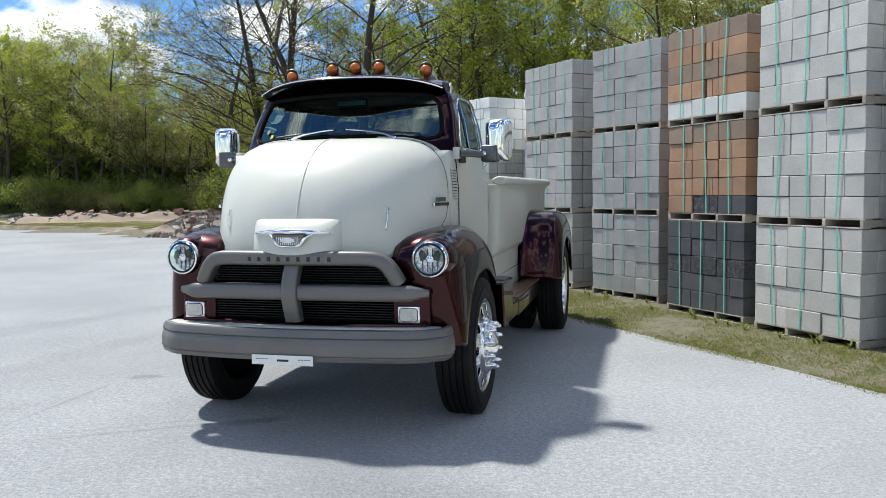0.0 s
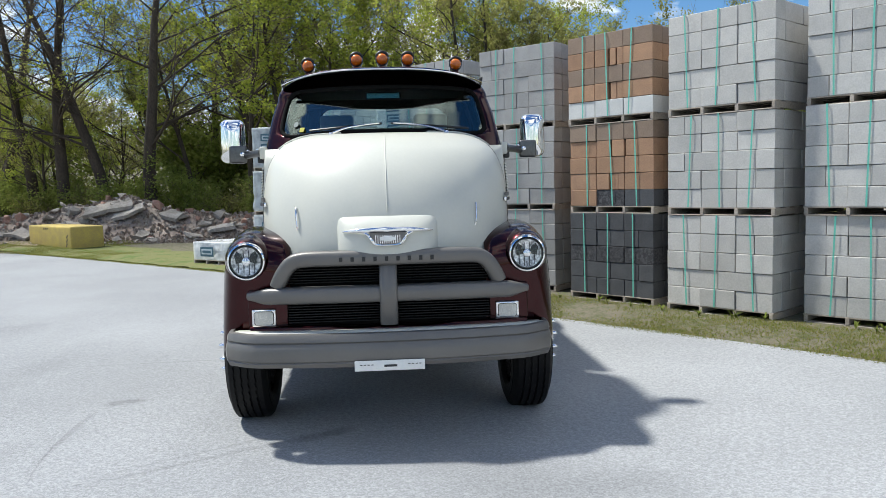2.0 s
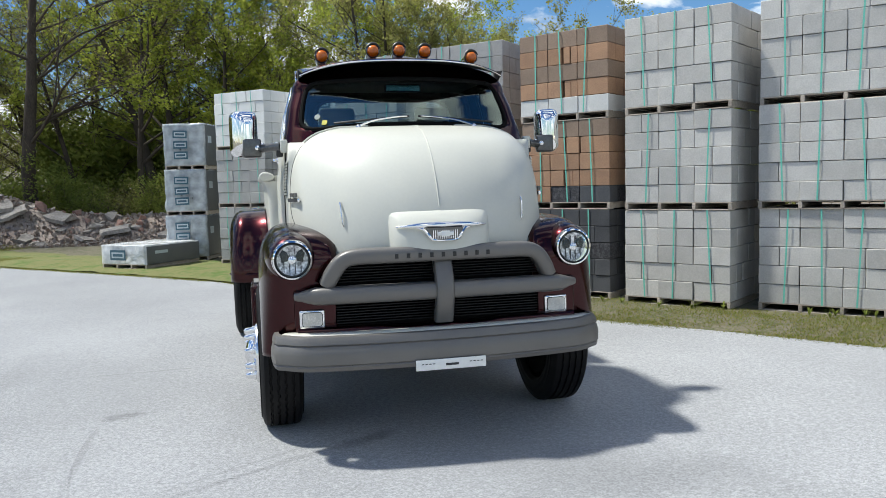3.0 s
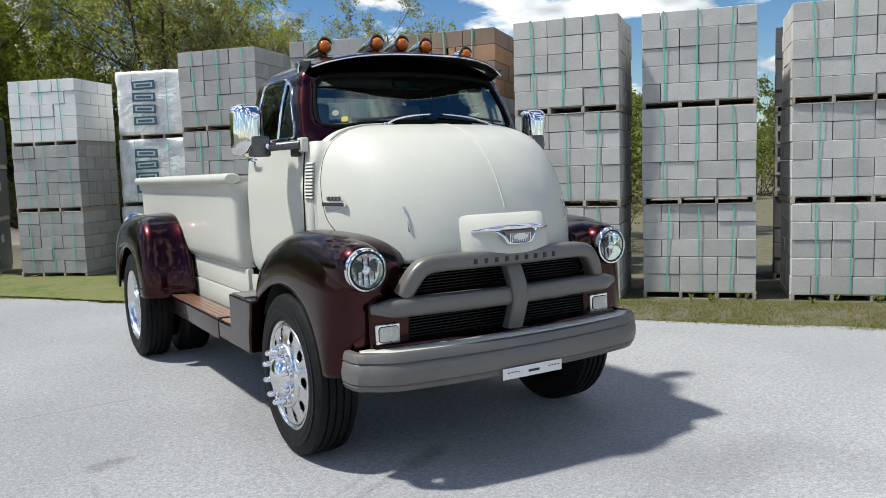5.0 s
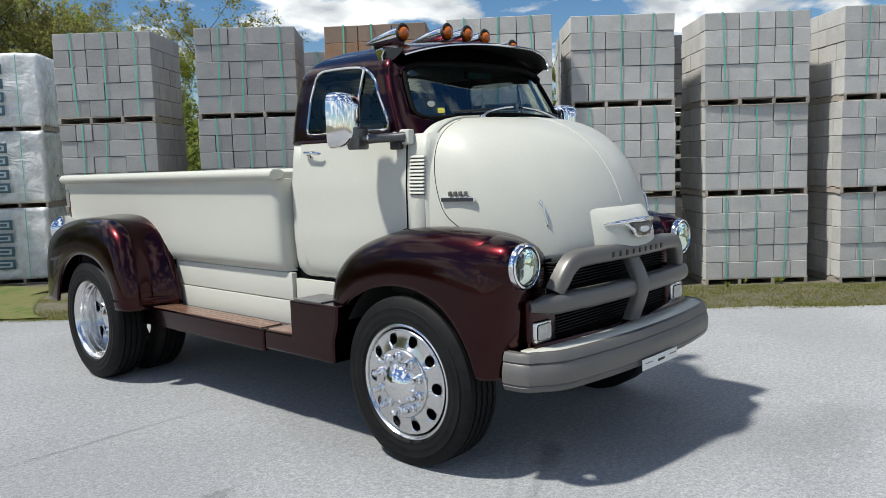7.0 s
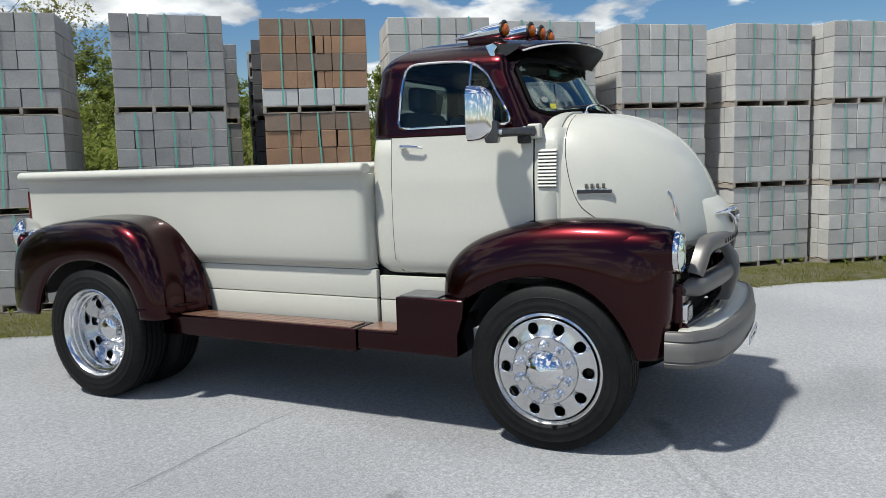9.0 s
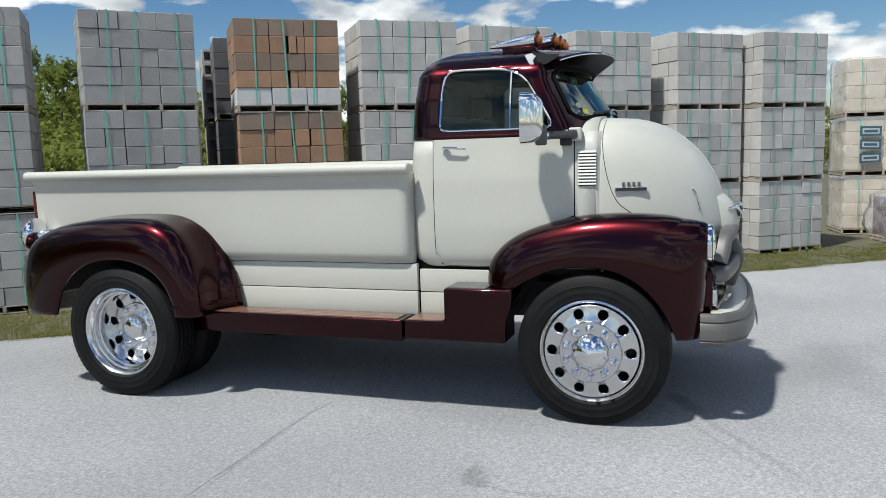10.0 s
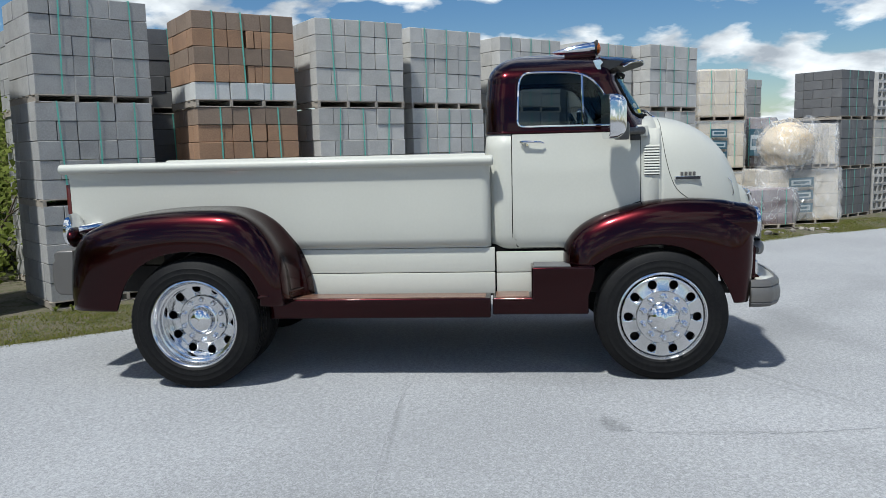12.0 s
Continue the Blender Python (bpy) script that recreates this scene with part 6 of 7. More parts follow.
def crumpled(w, d, h, seed, amp=0.012, n=17, bulge=0.0):
    """A closed film box with folds, corner at the origin."""
    bm = bmesh.new()
    bmesh.ops.create_cube(bm, size=1)
    bmesh.ops.subdivide_edges(bm, edges=bm.edges[:], cuts=n, use_grid_fill=True)
    for v in bm.verts:
        p = Vector((v.co.x + 0.5, v.co.y + 0.5, v.co.z + 0.5))
        c = Vector((p.x * w, p.y * d, p.z * h))
        out = Vector((v.co.x, v.co.y, v.co.z * 0.6))
        fold = noise.noise((c.x * 3 + seed, c.y * 3, c.z * 5)) + 0.7 * abs(noise.noise((c.x * 9 + seed, c.y * 9, c.z * 4)))
        c += out * (2 * amp * fold + bulge * (1 - (2 * abs(v.co.z)) ** 2))
        v.co = c
    return bm


def print_panel(e, at, w, h, turn, tilt=0.0):
    """A printed box on the film: a dark frame, a pale field and a bar of print."""
    m = pose(*at, 0, tilt, turn)
    frame_ = part("print_frame", box(-w / 2, w / 2, -0.002, 0.002, -h / 2, h / 2), PRINTBLUE, e)
    frame_.matrix_basis = m
    part("print_field", box(-w * 0.40, w * 0.40, -0.004, -0.001, -h * 0.28, h * 0.28), PRINTPALE, frame_)
    part("print_bar", box(-w * 0.32, w * 0.32, -0.006, -0.003, -h * 0.13, h * 0.13), PRINTBLUE, frame_)


def wrapped(label, x, y, z, turn, w, d, h, film, core, seed, prints=0, name="wrapped_pallet", straps=2, side_panel=None, bulge=0.0, amp=0.018):
    e = thing(name, (0, 0, 0), label, "wrapped pallet", "film-wrapped pallets")
    add_pallet(e, w, d)
    r = random.Random(seed)
    rows = max(1, int(h / 0.2))
    for c in range(rows):
        for k in range(3):
            bw = (w - 0.06) / 3
            o = part("block", box(-bw / 2 + 0.003, bw / 2 - 0.003, -(d - 0.06) / 2, (d - 0.06) / 2, 0.002, h / rows - 0.003, 0.006, 1), core, e)
            o.location = (0.03 + bw * (k + 0.5), d / 2, PAL_H + c * h / rows)
    f = part("film", crumpled(w, d, h + 0.015, seed, amp, bulge=bulge), film, e, "crumpled translucent wrapping film", sharp=0)
    f.location = (0, 0, PAL_H)
    f.visible_shadow = False
    if side_panel:
        part("dark_panel", box(w + 0.012, w + 0.02, 0.01, d - 0.01, PAL_H, PAL_H + h - 0.01, 0.003), side_panel, e)
        part("paper_tag", box(w + 0.021, w + 0.024, d * 0.15, d * 0.38, PAL_H + h * 0.55, PAL_H + h * 0.72), PRINTPALE, e)
    for k in range(prints):
        print_panel(e, (w * 0.42, -0.03 - amp, PAL_H + h * (0.12 + 0.76 * (k + 0.5) / prints)), w * 0.34, h * 0.56 / prints, r.uniform(-2, 2), r.uniform(-2.5, 2.5))
    for k in range(straps):
        xs = w * (0.25 + 0.5 * k)
        V = [(xs - 0.006, -0.02 - amp, PAL_H), (xs + 0.006, -0.02 - amp, PAL_H), (xs - 0.006, -0.02 - amp, PAL_H + h), (xs + 0.006, -0.02 - amp, PAL_H + h)]
        part("strap", (V, [(0, 1, 3, 2)]), STRAP, e, smooth=False)
    e.matrix_basis = pose(x, y, z, 0, 0, turn)
    return e


def facing(l, rgt):
    return math.degrees(math.atan2(rgt[1] - l[1], rgt[0] - l[0]))


# white-wrapped stack beside the pale blocks
for k in range(3):
    wrapped("pallet of blocks in milky film with blue printed panels", -0.16 + 0.02 * k, 9.70, 0.035 + k * 1.085, -40, 1.16, 1.0, 0.99, FILM, GREYS[4], 80 + k, 4)
# dark-wrapped stack near the rubble
for k in range(3):
    wrapped("tall pallet in pale film with dark side and blue print", -2.70 + 0.02 * k, 11.30, 0.05 + k * 0.885, -14, 0.80, 0.92, 0.79, THINFILM, GREYS[1], 90 + k, 3, side_panel=SLATE, straps=0)
# low pallet on the grass
wrapped("low pallet of dark slabs half covered in pale film", -3.78, 10.62, 0.04, -40, 1.12, 1.30, 0.33, FILM, SLATE, 95, 1, straps=0, side_panel=SLATE)
# tan stack at the far end of the row
for k in range(3):
    wrapped("film-wrapped pallet of pale tan blocks", 9.45, -2.62, 0.04 + k * 0.985, facing((9.5, -2.75), (9.62, -3.6)), 0.96, 0.9, 0.88, CLEARFILM, TANCORE, 100 + k, 3 if k == 1 else 0)
wrapped("loosely sheeted pallet of tan blocks with print", 8.68, -3.74, 0.04, facing((8.72, -3.95), (8.95, -4.95)), 1.45, 1.0, 0.93, CLEARFILM, TANCORE, 110, 3, straps=0, bulge=0.05, amp=0.03)
wrapped("half pallet of tan blocks under a loose clear sheet", 8.84, -4.55, 1.08, facing((8.72, -3.95), (8.95, -4.95)), 0.52, 0.9, 0.72, CLEARFILM, TANCORE, 111, 0, straps=0, bulge=0.03, amp=0.03)
sack = thing("bulk_bag", (0, 0, 0), "round tan bulk bag under clear plastic on a pallet", "bulk bag")
SACK = material("tan_woven_bag", (0.62, 0.49, 0.29), 0.85, second=(0.57, 0.45, 0.28), scale=3, fine=60, bump=0.4, bump_scale=40)
for nm, mt, grow_, amp_ in (("bag", SACK, 0.0, 0.05), ("plastic_sheet", CLEARFILM, 0.05, 0.22)):
    bm = bmesh.new()
    bmesh.ops.create_uvsphere(bm, u_segments=48, v_segments=32, radius=1.0)
    for v in bm.verts:
        q = noise.noise(v.co * 1.7 + Vector((3, 1, 0))) + 0.8 * abs(noise.noise(v.co * 5))
        v.co = Vector((v.co.x * 0.45, v.co.y * 0.47, v.co.z * 0.43)) * (1 + grow_ * 2 + amp_ * q)
        v.co.z = max(v.co.z, -0.36 + 0.05 * noise.noise(v.co * 3))
    part(nm, bm, mt, sack).visible_shadow = nm == "bag"
sack.matrix_basis = pose(8.97, -4.15, 1.50, 0, 0, 20)


def draped(u, v):
    y, z = -3.45 - 1.5 * u, 1.95 - 1.75 * v
    f = noise.noise((u * 5, v * 2.2, 4)) + 0.6 * abs(noise.noise((u * 13, v * 6, 9)))
    return (8.72 - 0.28 * v - 0.30 * math.exp(-((u - 0.45) / 0.3) ** 2 - ((v - 0.25) / 0.3) ** 2) + 0.17 * f, y + 0.05 * noise.noise((u * 3, v * 8, 2)), z + 0.22 * noise.noise((u * 4, 0, 6)) * (1 - v) + 0.12 * noise.noise((u * 9, 3, 6)) * v)


DRAPE = sheet_material("thin_clear_plastic", 0.12)
drape = part("plastic_sheet", surf(draped, lin(0, 1, 70), lin(0, 1, 60)), DRAPE, None, sharp=0)
drape.visible_shadow = False
tagged(drape, "torn clear plastic sheet draped over tan pallets", "plastic sheet")
add_base = thing("empty_pallet", (0, 0, 0), "weathered wooden pallet under the bulk bag", "pallet")
add_pallet(add_base, 1.0, 0.95)
add_base.matrix_basis = pose(8.75, -4.05, 1.02, 0, 0, facing((8.72, -3.95), (8.95, -4.95)))
wrapped("low pallet of plum pavers under torn plastic sheet", 7.95, -3.15, 0.04, facing((7.9, -3.2), (8.15, -4.1)), 0.95, 0.8, 0.62, CLEARFILM, PLUM, 120, 0, bulge=0.08, amp=0.05)
wrapped("pallet of plum pavers under torn plastic sheet", 10.1, -3.55, 1.02, facing((10, -3.5), (10.2, -4.4)), 0.85, 0.8, 0.95, CLEARFILM, PLUM, 121, 1, bulge=0.06, amp=0.05)
wrapped("pallet of plum pavers under torn plastic sheet", 10.1, -3.55, 0.04, facing((10, -3.5), (10.2, -4.4)), 0.85, 0.8, 0.88, CLEARFILM, PLUM, 122, 0, bulge=0.06, amp=0.05)
for i, (a, b, kinds) in enumerate([((9.85, -5.45), (10.60, -6.37), (7, 7, 7)), ((11.3, -3.7), (12.1, -4.6), (0, 1, 2)), ((10.85, -6.55), (11.6, -7.45), (8, 0, 8)), ((10.5, -7.9), (11.2, -8.8), (7, 0, 7)), ((8.1, -0.6), (8.6, -1.6), (1, 0, 2))]):
    stack(a, b, kinds, 130 + i, 0.03, tall=0.93)

# yellow concrete barrier with hazard stripes
YELLOW = material("faded_yellow_paint", (0.50, 0.38, 0.09), 0.8, second=(0.40, 0.30, 0.10), scale=4, fine=30, amount=0.6, bump=0.3, bump_scale=40)
barrier = part("concrete_barrier", box(0, 2.75, 0, 0.85, -0.05, 0.60, 0.05, 3), YELLOW, None)
tagged(barrier, "faded yellow concrete barrier block with hazard stripes", "barrier")
barrier.matrix_basis = pose(-9.85, 17.45, 0.03, 0, 0, facing((-9.86, 17.5), (-7.83, 15.35)))
for k in range(3):
    V, F = extrude([(0, 0), (0.05, 0), (0.12, 0.09), (0.07, 0.09)], -0.004, 0.0, "y")
    part("hazard_stripe", ([(a + 2.42 + 0.02 * k, b, c + 0.08 + 0.11 * k) for a, b, c in V], F), INK, barrier)
    part("hazard_stripe", ([(a + 1.0 + 0.12 * k, b, c * 0.6 + 0.50) for a, b, c in V], F), INK, barrier)

# rubble bank
DIRT = material("rubble_soil", (0.225, 0.165, 0.130), 0.95, second=(0.31, 0.265, 0.23), scale=1.1, fine=26, amount=0.55, bump=1.0, bump_scale=12)
RUBBLE = material("broken_concrete", (0.365, 0.335, 0.30), 0.95, second=(0.235, 0.21, 0.185), scale=3, fine=18, amount=0.6, bump=0.8, bump_scale=22, random_tone=0.22)
BRICKRED = material("broken_red_brick", (0.30, 0.15, 0.11), 0.95, second=(0.36, 0.25, 0.2), random_tone=0.2)


def bank_height(x, y):
    a = smooth01((y - 17.8) / 1.9) * (1 - smooth01((y - 20.6) / 1.4))
    b = smooth01((x + 16) / 3.5) * (1 - smooth01((x + 2.2) / 2.0))
    hump = 0.55 + 0.5 * math.exp(-((x + 8.2) / 2.0) ** 2) + 0.22 * noise.noise((x * 0.7, y * 0.7, 3)) + 0.12 * noise.noise((x * 2.1, y * 2.1, 5))
    return a * b * max(0.1, hump)


bank = part("rubble_bank", surf(lambda x, y: (x, y, land(x, y) - 0.03 + bank_height(x, y)), lin(-18, 1, 96), lin(16.6, 22.4, 44), flip=True), DIRT, None, sharp=0)
tagged(bank, "bank of soil and broken concrete below the trees", "rubble bank", kind="structure")


def rock_mesh(seed, flat):
    r = random.Random(seed)
    bm = bmesh.new()
    pts = [Vector((r.uniform(-0.5, 0.5), r.uniform(-0.5, 0.5), r.uniform(-0.5, 0.5) * flat)) for k in range(14)]
    for p in pts:
        bm.verts.new(p)
    bmesh.ops.convex_hull(bm, input=bm.verts[:])
    loose_v = [v for v in bm.verts if not v.link_faces]
    bmesh.ops.delete(bm, geom=loose_v, context="VERTS")
    me = bpy.data.meshes.new("rubble_piece")
    bm.to_mesh(me)
    bm.free()
    return me


rock_meshes = [rock_mesh(200 + k, f) for k, f in enumerate((0.8, 0.5, 0.3, 0.6, 0.35, 0.9))]
for i, me in enumerate(rock_meshes):
    me.materials.append(BRICKRED if i == 5 else RUBBLE)
r = random.Random(5)
for k in range(300):
    x, y = r.uniform(-13.5, -1.5), r.uniform(17.2, 20.6)
    if x < -8.5 and y < 18.1 + 0.25 * noise.noise((x, y, 4)):
        y += 1.2
    sc = 0.09 + 0.36 * r.random() ** 3.0
    o = new("rubble_piece", r.choice(rock_meshes))
    o.matrix_basis = pose(x, y, land(x, y) + bank_height(x, y) + sc * 0.06, r.uniform(-25, 25), r.uniform(-25, 25), r.uniform(0, 360)) @ Matrix.Diagonal((sc, sc, sc, 1))
    o.parent = bank
for x, y, w, d, h, rx, ry, rz in ((-8.3, 19.2, 1.35, 0.7, 0.11, 16, -12, 20), (-7.6, 19.0, 0.9, 0.5, 0.09, 22, -18, 5), (-8.9, 18.5, 0.8, 0.5, 0.09, 24, 8, 40), (-9.6, 18.6, 1.0, 0.5, 0.10, 12, -8, 15), (-10.4, 18.3, 0.7, 0.45, 0.08, 18, 10, -20), (-9.2, 18.0, 0.6, 0.4, 0.08, 20, -6, 60),
                                    (-11.3, 18.4, 0.8, 0.5, 0.09, 14, 9, 12), (-12.3, 18.3, 0.7, 0.4, 0.08, 18, -8, -15), (-6.4, 19.2, 0.6, 0.4, 0.09, 20, 14, -30), (-4.8, 18.5, 0.75, 0.4, 0.10, 10, -8, 15), (-5.5, 18.0, 0.5, 0.3, 0.08, 22, 12, 50), (-7.0, 18.1, 0.55, 0.35, 0.08, 18, -10, 80)):
    bm = box(-w / 2, w / 2, -d / 2, d / 2, -h / 2, h / 2)
    bmesh.ops.subdivide_edges(bm, edges=bm.edges[:], cuts=3, use_grid_fill=True)
    for v in bm.verts:
        c = v.co + Vector((x, y, 0))
        v.co += Vector((noise.noise(c * 2.3), noise.noise(c * 2.3 + Vector((5, 0, 0))), 0.16 * noise.noise(c * 3.1))) * 0.17
    o = part("concrete_slab", bm, RUBBLE, None, smooth=False)
    tagged(o, "tilted slab of broken concrete on the rubble bank", "concrete slab", "broken slabs")
    o.matrix_basis = pose(x, y, land(x, y) + bank_height(x, y) + 0.07, rx, ry, rz)

# fine rubble between the larger pieces
CHIP = leaf_material("rubble_chips", (0.45, 0.41, 0.37), (0.22, 0.165, 0.13))
r = random.Random(61)
V, F = [], []
for k in range(9000):
    x, y = r.uniform(-14.5, -1.5), 16.8 + 3.6 * r.random() ** 1.5
    if x < -8.5 and y < 18.0 + 0.3 * noise.noise((x, y, 4)) and r.random() < 0.85:
        continue
    z, q = land(x, y) + bank_height(x, y), 0.015 + 0.06 * r.random() ** 3
    j, t = len(V), r.uniform(0, 6.28)
    V += [(x + q * math.cos(t + i * 1.571) * r.uniform(0.6, 1.2), y + q * math.sin(t + i * 1.571) * r.uniform(0.6, 1.2), z - 0.02) for i in range(4)]
    V += [(x + q * 0.55 * math.cos(t + i * 1.571), y + q * 0.55 * math.sin(t + i * 1.571), z + q * r.uniform(0.3, 1.0)) for i in range(4)]
    F += [(j + i, j + (i + 1) % 4, j + 4 + (i + 1) % 4, j + 4 + i) for i in range(4)] + [(j + 4, j + 5, j + 6, j + 7)]
chips = part("rubble_chips", (V, F), CHIP, None, smooth=False)
tagged(chips, "small chips of broken concrete and brick on soil", "rubble", kind="stuff")

# bare soil and a low stony mound before the wood
SOIL = material("sandy_soil", (0.29, 0.225, 0.165), 0.95, second=(0.20, 0.155, 0.12), scale=1.2, fine=14, amount=0.7, bump=0.8, bump_scale=16)


def mound_height(x, y):
    t = max(0.0, min(1.0, (x + 26.0) / 9.5))
    yc = 23.6 + 5.6 * t
    return (0.34 + 0.16 * noise.noise((x * 0.9, y * 0.9, 2))) * math.exp(-((y - yc) / 0.75) ** 2) * smooth01((x + 27) / 1.5) * (1 - smooth01((x + 17.5) / 1.5))


def soil_z(x, y):
    edge = smooth01((past_edge(x, y) - 0.2) / 0.8) * smooth01((x + 30) / 2.5) * (1 - smooth01((x + 9.6) / 1.6)) * (1 - smooth01((y - 32) / 2.0))
    return land(x, y) - 0.05 + 0.075 * edge + mound_height(x, y) * edge


mound = part("dirt_mound", surf(lambda x, y: (x, y, soil_z(x, y)), lin(-30, -7.8, 95), lin(15.6, 34, 80), flip=True), SOIL, None, sharp=0)
tagged(mound, "bare sandy soil with a low mound before the wood", "soil", kind="structure")
r = random.Random(15)
for k in range(90):
    x = r.uniform(-26, -17.6)
    y = 23.6 + 5.6 * (x + 26.0) / 9.5 + r.gauss(0, 0.5)
    sc = 0.14 + 0.4 * r.random() ** 2.5
    o = new("rubble_piece", r.choice(rock_meshes))
    o.matrix_basis = pose(x, y, soil_z(x, y) + sc * 0.05, r.uniform(-25, 25), r.uniform(-25, 25), r.uniform(0, 360)) @ Matrix.Diagonal((sc, sc, sc * 0.8, 1))
    o.parent = mound

# scraps of broken block on the verge by the sheeted pallets
r = random.Random(31)
for k in range(34):
    x, y = r.uniform(7.1, 8.3), r.uniform(-5.0, -3.0)
    if past_edge(x, y) < 0.1:
        continue
    sc = 0.05 + 0.12 * r.random() ** 2
    o = new("rubble_piece", r.choice(rock_meshes[:5]))
    o.matrix_basis = pose(x, y, land(x, y) + sc * 0.15, r.uniform(-25, 25), r.uniform(-25, 25), r.uniform(0, 360)) @ Matrix.Diagonal((sc, sc, sc, 1))
    o.parent = ground

# lush grass strip between the road and the rubble
LAWN = material("lush_spring_grass", (0.066, 0.108, 0.015), 0.95, second=(0.130, 0.132, 0.042), scale=1.7, fine=8, amount=0.9, bump=1.0, bump_scale=40)
strip = [p for p in edge_pts if -10.6 < p[0] < -0.3 and p[1] > 5.6]


def lawn_point(u, v):
    i = min(int(u * (len(strip) - 1)), len(strip) - 2)
    f = u * (len(strip) - 1) - i
    (x0, y0), (x1, y1) = strip[i], strip[i + 1]
    q = math.hypot(x1 - x0, y1 - y0)
    wide = (2.3 + 0.7 * noise.noise((u * 9, 2, 0)) + 0.3 * noise.noise((u * 31, 5, 0))) * smooth01(u / 0.1) * smooth01((1 - u) / 0.12)
    d = 0.06 + 0.05 * noise.noise((u * 60, 1, 3)) + wide * v
    x, y = x0 + (x1 - x0) * f + (y1 - y0) / q * d, y0 + (y1 - y0) * f - (x1 - x0) / q * d
    return (x, y, land(x, y) + 0.022 - 0.05 * smooth01((v - 0.86) / 0.14) + 0.012 * noise.noise((x * 3, y * 3, 8)))


lawn = part("grass_strip", surf(lawn_point, lin(0, 1, 120), lin(0, 1, 14)), LAWN, None, sharp=0)
tagged(lawn, "bright green grass strip between asphalt and rubble", "grass", kind="structure")

# grass along the verge, thick towards the woods
r = random.Random(9)
V, F = [], []
for k in range(330000):
    t = r.random()
    i = int(18 + t * 130)
    x0, y0 = edge_pts[i]
    x1, y1 = edge_pts[i + 1]
    along = r.random()
    nx, ny = (y1 - y0), -(x1 - x0)
    q = math.hypot(nx, ny)
    nx, ny = -nx / q, -ny / q
    wide = 1.2 if i < 92 else 3.2
    off = -0.06 + wide * r.random() ** 1.4
    sgn = 1 if past_edge(x0 + nx * 0.5, y0 + ny * 0.5) > 0 else -1
    x, y = x0 + (x1 - x0) * along + sgn * nx * off + r.uniform(-0.07, 0.07), y0 + (y1 - y0) * along + sgn * ny * off + r.uniform(-0.07, 0.07)
    if noise.noise((x * 1.1, y * 1.1, 7)) + 0.35 * noise.noise((x * 4, y * 4, 1)) < r.uniform(-0.6, 0.25):
        continue
    z = max(-0.005, land(x, y)) + (0.016 if i > 84 else 0.0)
    h, a = r.uniform(0.006, 0.026) * (1.4 if i > 92 else 1.0), r.uniform(0, 6.28)
    lean, wd = r.uniform(0.5, 2.0) * h, 0.0042 if i < 92 else 0.0075
    j = len(V)
    V += [(x - wd * math.sin(a), y + wd * math.cos(a), z), (x + wd * math.sin(a), y - wd * math.cos(a), z), (x + lean * math.cos(a), y + lean * math.sin(a), z + h)]
    F.append((j, j + 1, j + 2))
verge_grass = part("grass", (V, F), GRASSBLADE, None, smooth=False)
tagged(verge_grass, "patchy short grass on the verge", "grass", kind="stuff")

# weeds at the foot of the pallets
def build_weed(seed):
    r = random.Random(seed)
    e = thing("weed", (0, 0, 0), "small tuft of green weeds at a pallet's foot", "weed", "weeds along the pallets")
    for k in range(9):
        a, h = r.uniform(0, 6.28), r.uniform(0.05, 0.12)
        c, d, w, reach = math.cos(a), math.sin(a), r.uniform(0.006, 0.011), r.uniform(0.3, 0.9) * h
        V = []
        for t, q in ((0.0, 0.4), (0.35, 1.0), (0.7, 0.8), (1.0, 0.05)):
            x, y, z = c * reach * t * t, d * reach * t * t, h * (t - 0.25 * t * t)
            V += [(x - d * w * q, y + c * w * q, z), (x + d * w * q, y - c * w * q, z + 0.002)]
        part("blade", (V, [(2 * i, 2 * i + 1, 2 * i + 3, 2 * i + 2) for i in range(3)]), WEEDLEAF, e)
    return e


WEEDLEAF = leaf_material("weed_leaves", (0.16, 0.24, 0.045), (0.26, 0.27, 0.08))
weeds = [build_weed(71), build_weed(72), build_weed(73)]
r = random.Random(74)
spots = []
for (x0, y0), (x1, y1), kinds, base in STACKS:
    q = math.hypot(x1 - x0, y1 - y0)
    nx, ny = (y1 - y0) / q, -(x1 - x0) / q
    for k in range(5):
        t, d = r.random(), r.uniform(0.02, 0.22)
        spots.append((x0 + (x1 - x0) * t + nx * d, y0 + (y1 - y0) * t + ny * d))
for k, (x, y) in enumerate(spots):
    m = pose(x, y, land(x, y) - 0.004, 0, 0, r.uniform(0, 360))
    if k < 3:
        weeds[k].matrix_basis = m
    else:
        copy_thing(weeds[k % 3], m)

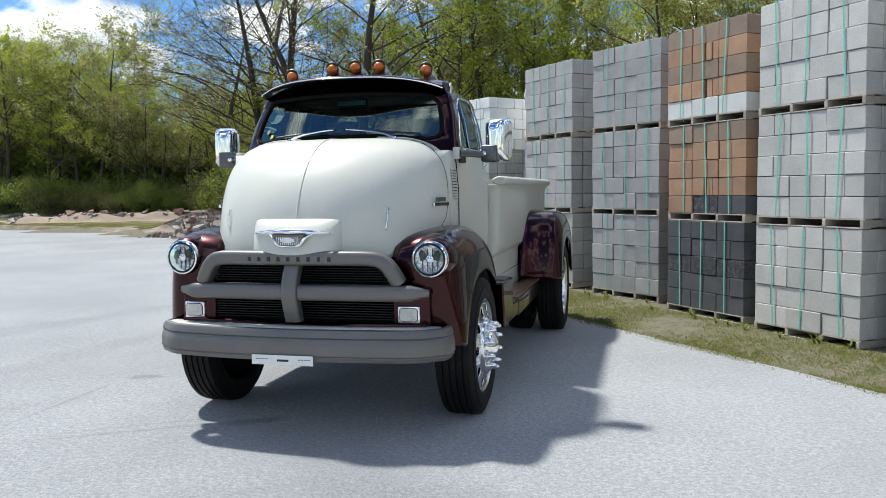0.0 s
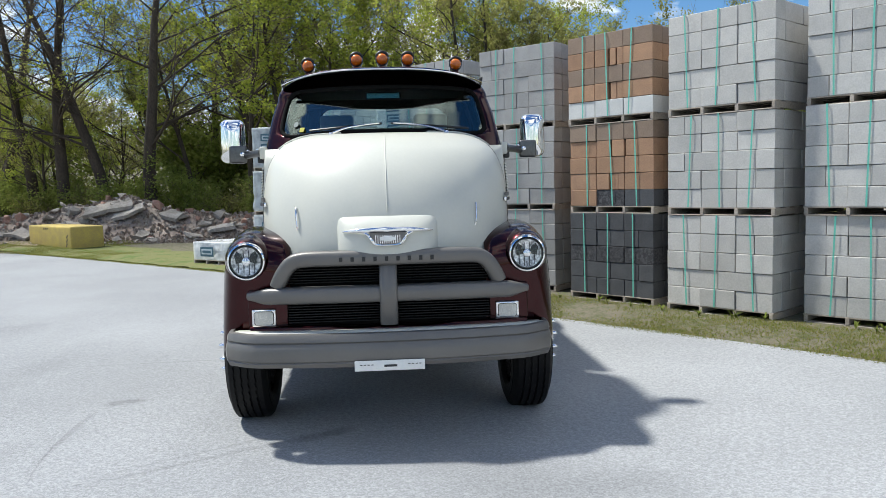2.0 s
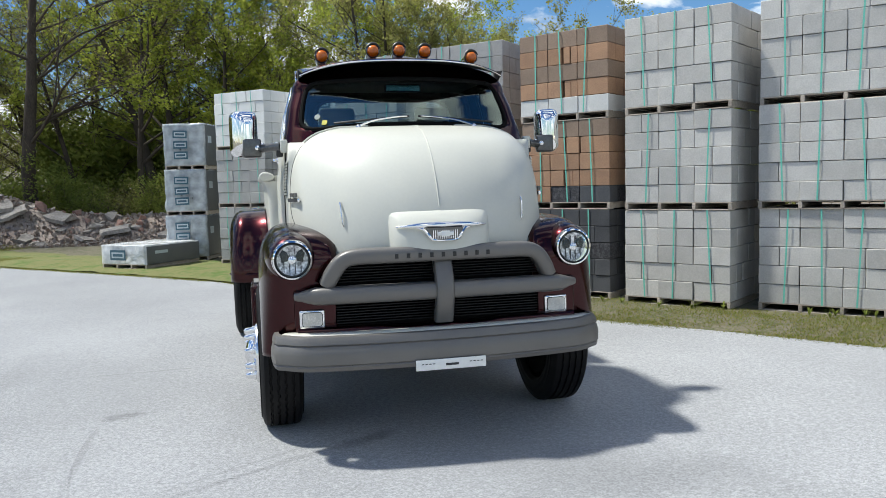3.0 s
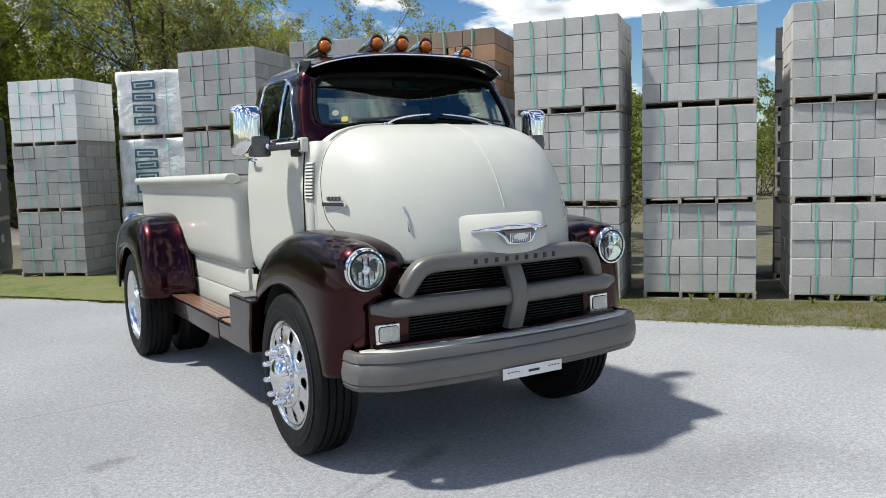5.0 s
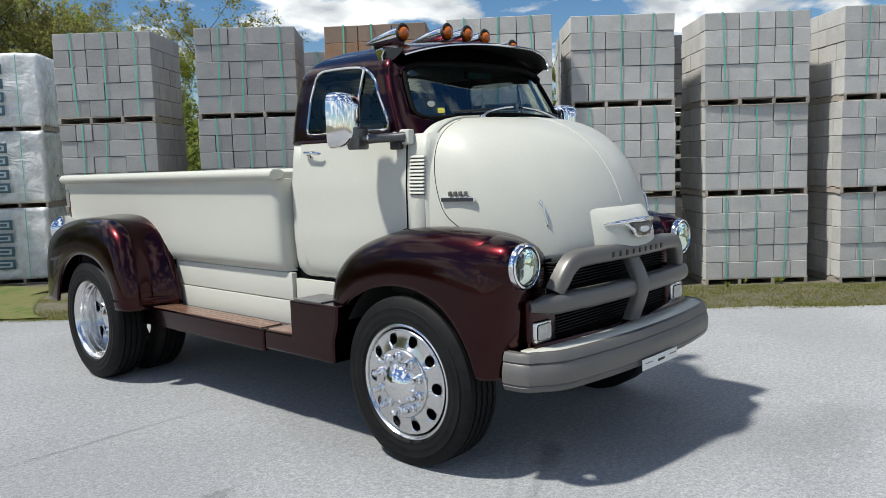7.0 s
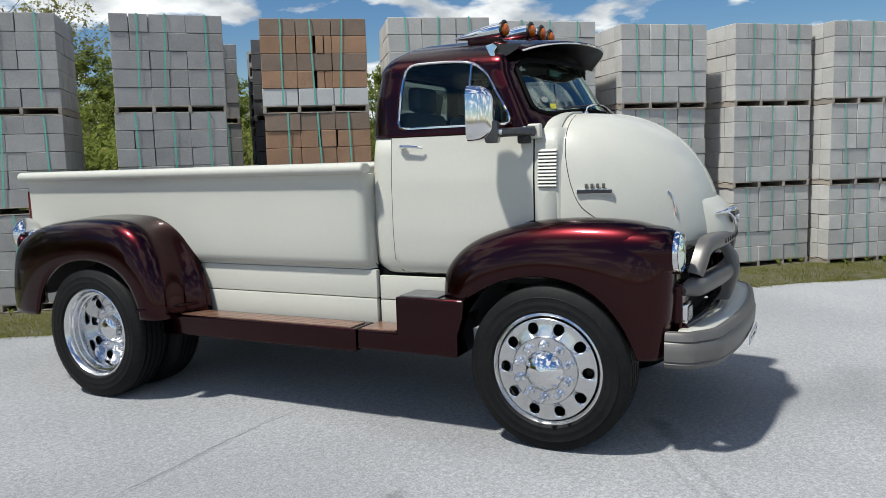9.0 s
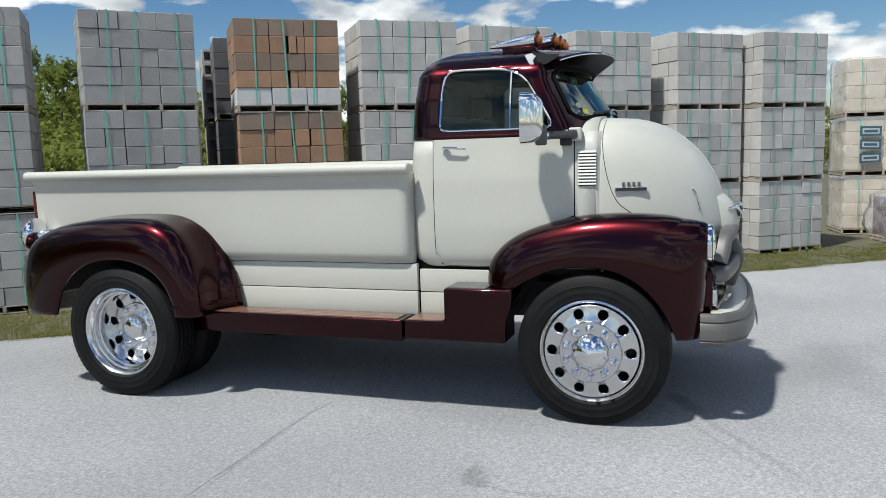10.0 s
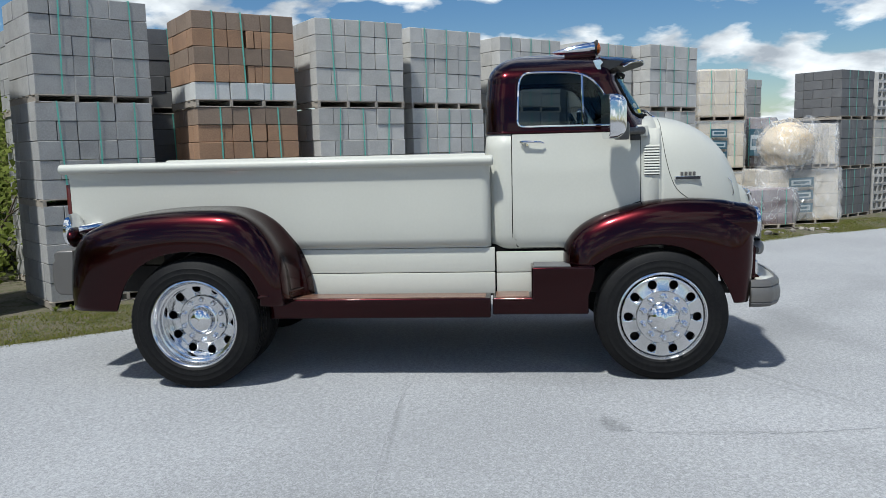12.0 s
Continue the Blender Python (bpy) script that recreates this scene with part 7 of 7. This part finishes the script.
# worn places, tyre marks and old seams in the asphalt
def wear(cx, cy, rx, ry, turn, depth, ragged=0.9, grain=9.0):
    """A ragged oval on the asphalt that is darker by depth."""
    n, l = ASPHALT.node_tree.nodes, ASPHALT.node_tree.links
    at, size, nz, add, rng_, mul = n.new("ShaderNodeMapping"), n.new("ShaderNodeVectorMath"), n.new("ShaderNodeTexNoise"), n.new("ShaderNodeMath"), n.new("ShaderNodeMapRange"), n.new("ShaderNodeVectorMath")
    at.vector_type = "TEXTURE"
    at.inputs["Location"].default_value, at.inputs["Rotation"].default_value, at.inputs["Scale"].default_value = (cx, cy, 0), (0, 0, radians(turn)), (rx, ry, 1)
    size.operation, add.operation, mul.operation = "LENGTH", "MULTIPLY_ADD", "SCALE"
    nz.inputs["Scale"].default_value, nz.inputs["Detail"].default_value = grain, 6.0
    add.inputs[1].default_value = ragged * 2
    base = n["Principled BSDF"].inputs["Base Color"]
    src = base.links[0].from_socket
    l.new(n["Texture Coordinate"].outputs["Object"], at.inputs["Vector"])
    l.new(n["Texture Coordinate"].outputs["Object"], nz.inputs["Vector"])
    l.new(at.outputs["Vector"], size.inputs[0])
    l.new(nz.outputs["Fac"], add.inputs[0])
    l.new(size.outputs["Value"], add.inputs[2])
    rng_.inputs["From Min"].default_value, rng_.inputs["From Max"].default_value = ragged + 0.35, ragged + 1.0
    rng_.inputs["To Min"].default_value, rng_.inputs["To Max"].default_value = 1 - depth, 1.0
    l.new(add.outputs[0], rng_.inputs["Value"])
    l.new(src, mul.inputs[0])
    l.new(rng_.outputs[0], mul.inputs["Scale"])
    l.new(mul.outputs[0], base)


wear(-1.86, 0.45, 0.17, 0.11, 20, 0.30, 0.9, 11.0)
wear(-0.41, -0.50, 0.24, 0.10, 30, 0.35, 0.8, 6.0)
wear(-1.02, -0.82, 0.75, 0.035, 31, 0.16, 0.5, 5.0)
wear(-1.08, -0.72, 0.70, 0.022, 33, 0.16, 0.5, 5.0)
wear(-1.98, -0.30, 0.030, 0.80, 2, 0.14, 0.5, 5.0)
wear(-1.9, 1.72, 1.25, 0.020, 3, 0.14, 0.5, 5.0)
wear(-0.9, 0.6, 1.6, 0.35, 75, 0.13, 0.8, 1.6)
wear(-2.9, -1.3, 1.9, 0.30, 48, 0.13, 0.8, 1.6)
wear(-4.6, 2.3, 2.6, 0.40, 70, 0.13, 0.8, 1.4)
wear(1.5, -2.0, 2.6, 0.45, -40, 0.13, 0.8, 1.4)
wear(-3.1, 0.9, 2.2, 0.28, 82, 0.10, 0.8, 2.0)
wear(-2.4, -2.4, 1.5, 0.35, 25, 0.09, 0.8, 1.8)
wear(0.4, -1.6, 1.3, 0.30, 12, 0.10, 0.8, 2.2)
wear(-5.2, 0.6, 2.0, 0.30, 60, 0.09, 0.8, 1.8)
CRACK = material("hairline_crack", (0.30, 0.305, 0.315), 0.95, second=(0.37, 0.375, 0.385), scale=3, fine=40, amount=0.9)
CRACK.node_tree.nodes["Principled BSDF"].inputs["Diffuse Roughness"].default_value = 0.25
for pts in ([(-4.12, 1.34), (-3.39, 1.62), (-2.5, 1.72), (-1.97, 1.74), (-1.33, 1.75), (-0.81, 1.70)], [(-2.3, -1.5), (-1.70, -1.18), (-1.33, -0.99), (-0.95, -0.78), (-0.64, -0.58)], [(-1.88, -1.1), (-1.98, -0.6), (-2.02, 0.0), (-1.97, 0.40)]):
    c = spline(pts, 90)
    r = random.Random(len(c) + int(pts[0][0] * 10))
    V, F = [], []
    for i, (x, y) in enumerate(c):
        w = 0.0014 + 0.002 * r.random()
        x, y = x + r.uniform(-0.009, 0.009), y + r.uniform(-0.009, 0.009)
        V += [(x - w, y - w, 0.003), (x + w, y + w, 0.003)]
        if i:
            F.append((2 * i - 2, 2 * i, 2 * i + 1, 2 * i - 1))
    part("asphalt_crack", (V, F), CRACK, road, smooth=False)
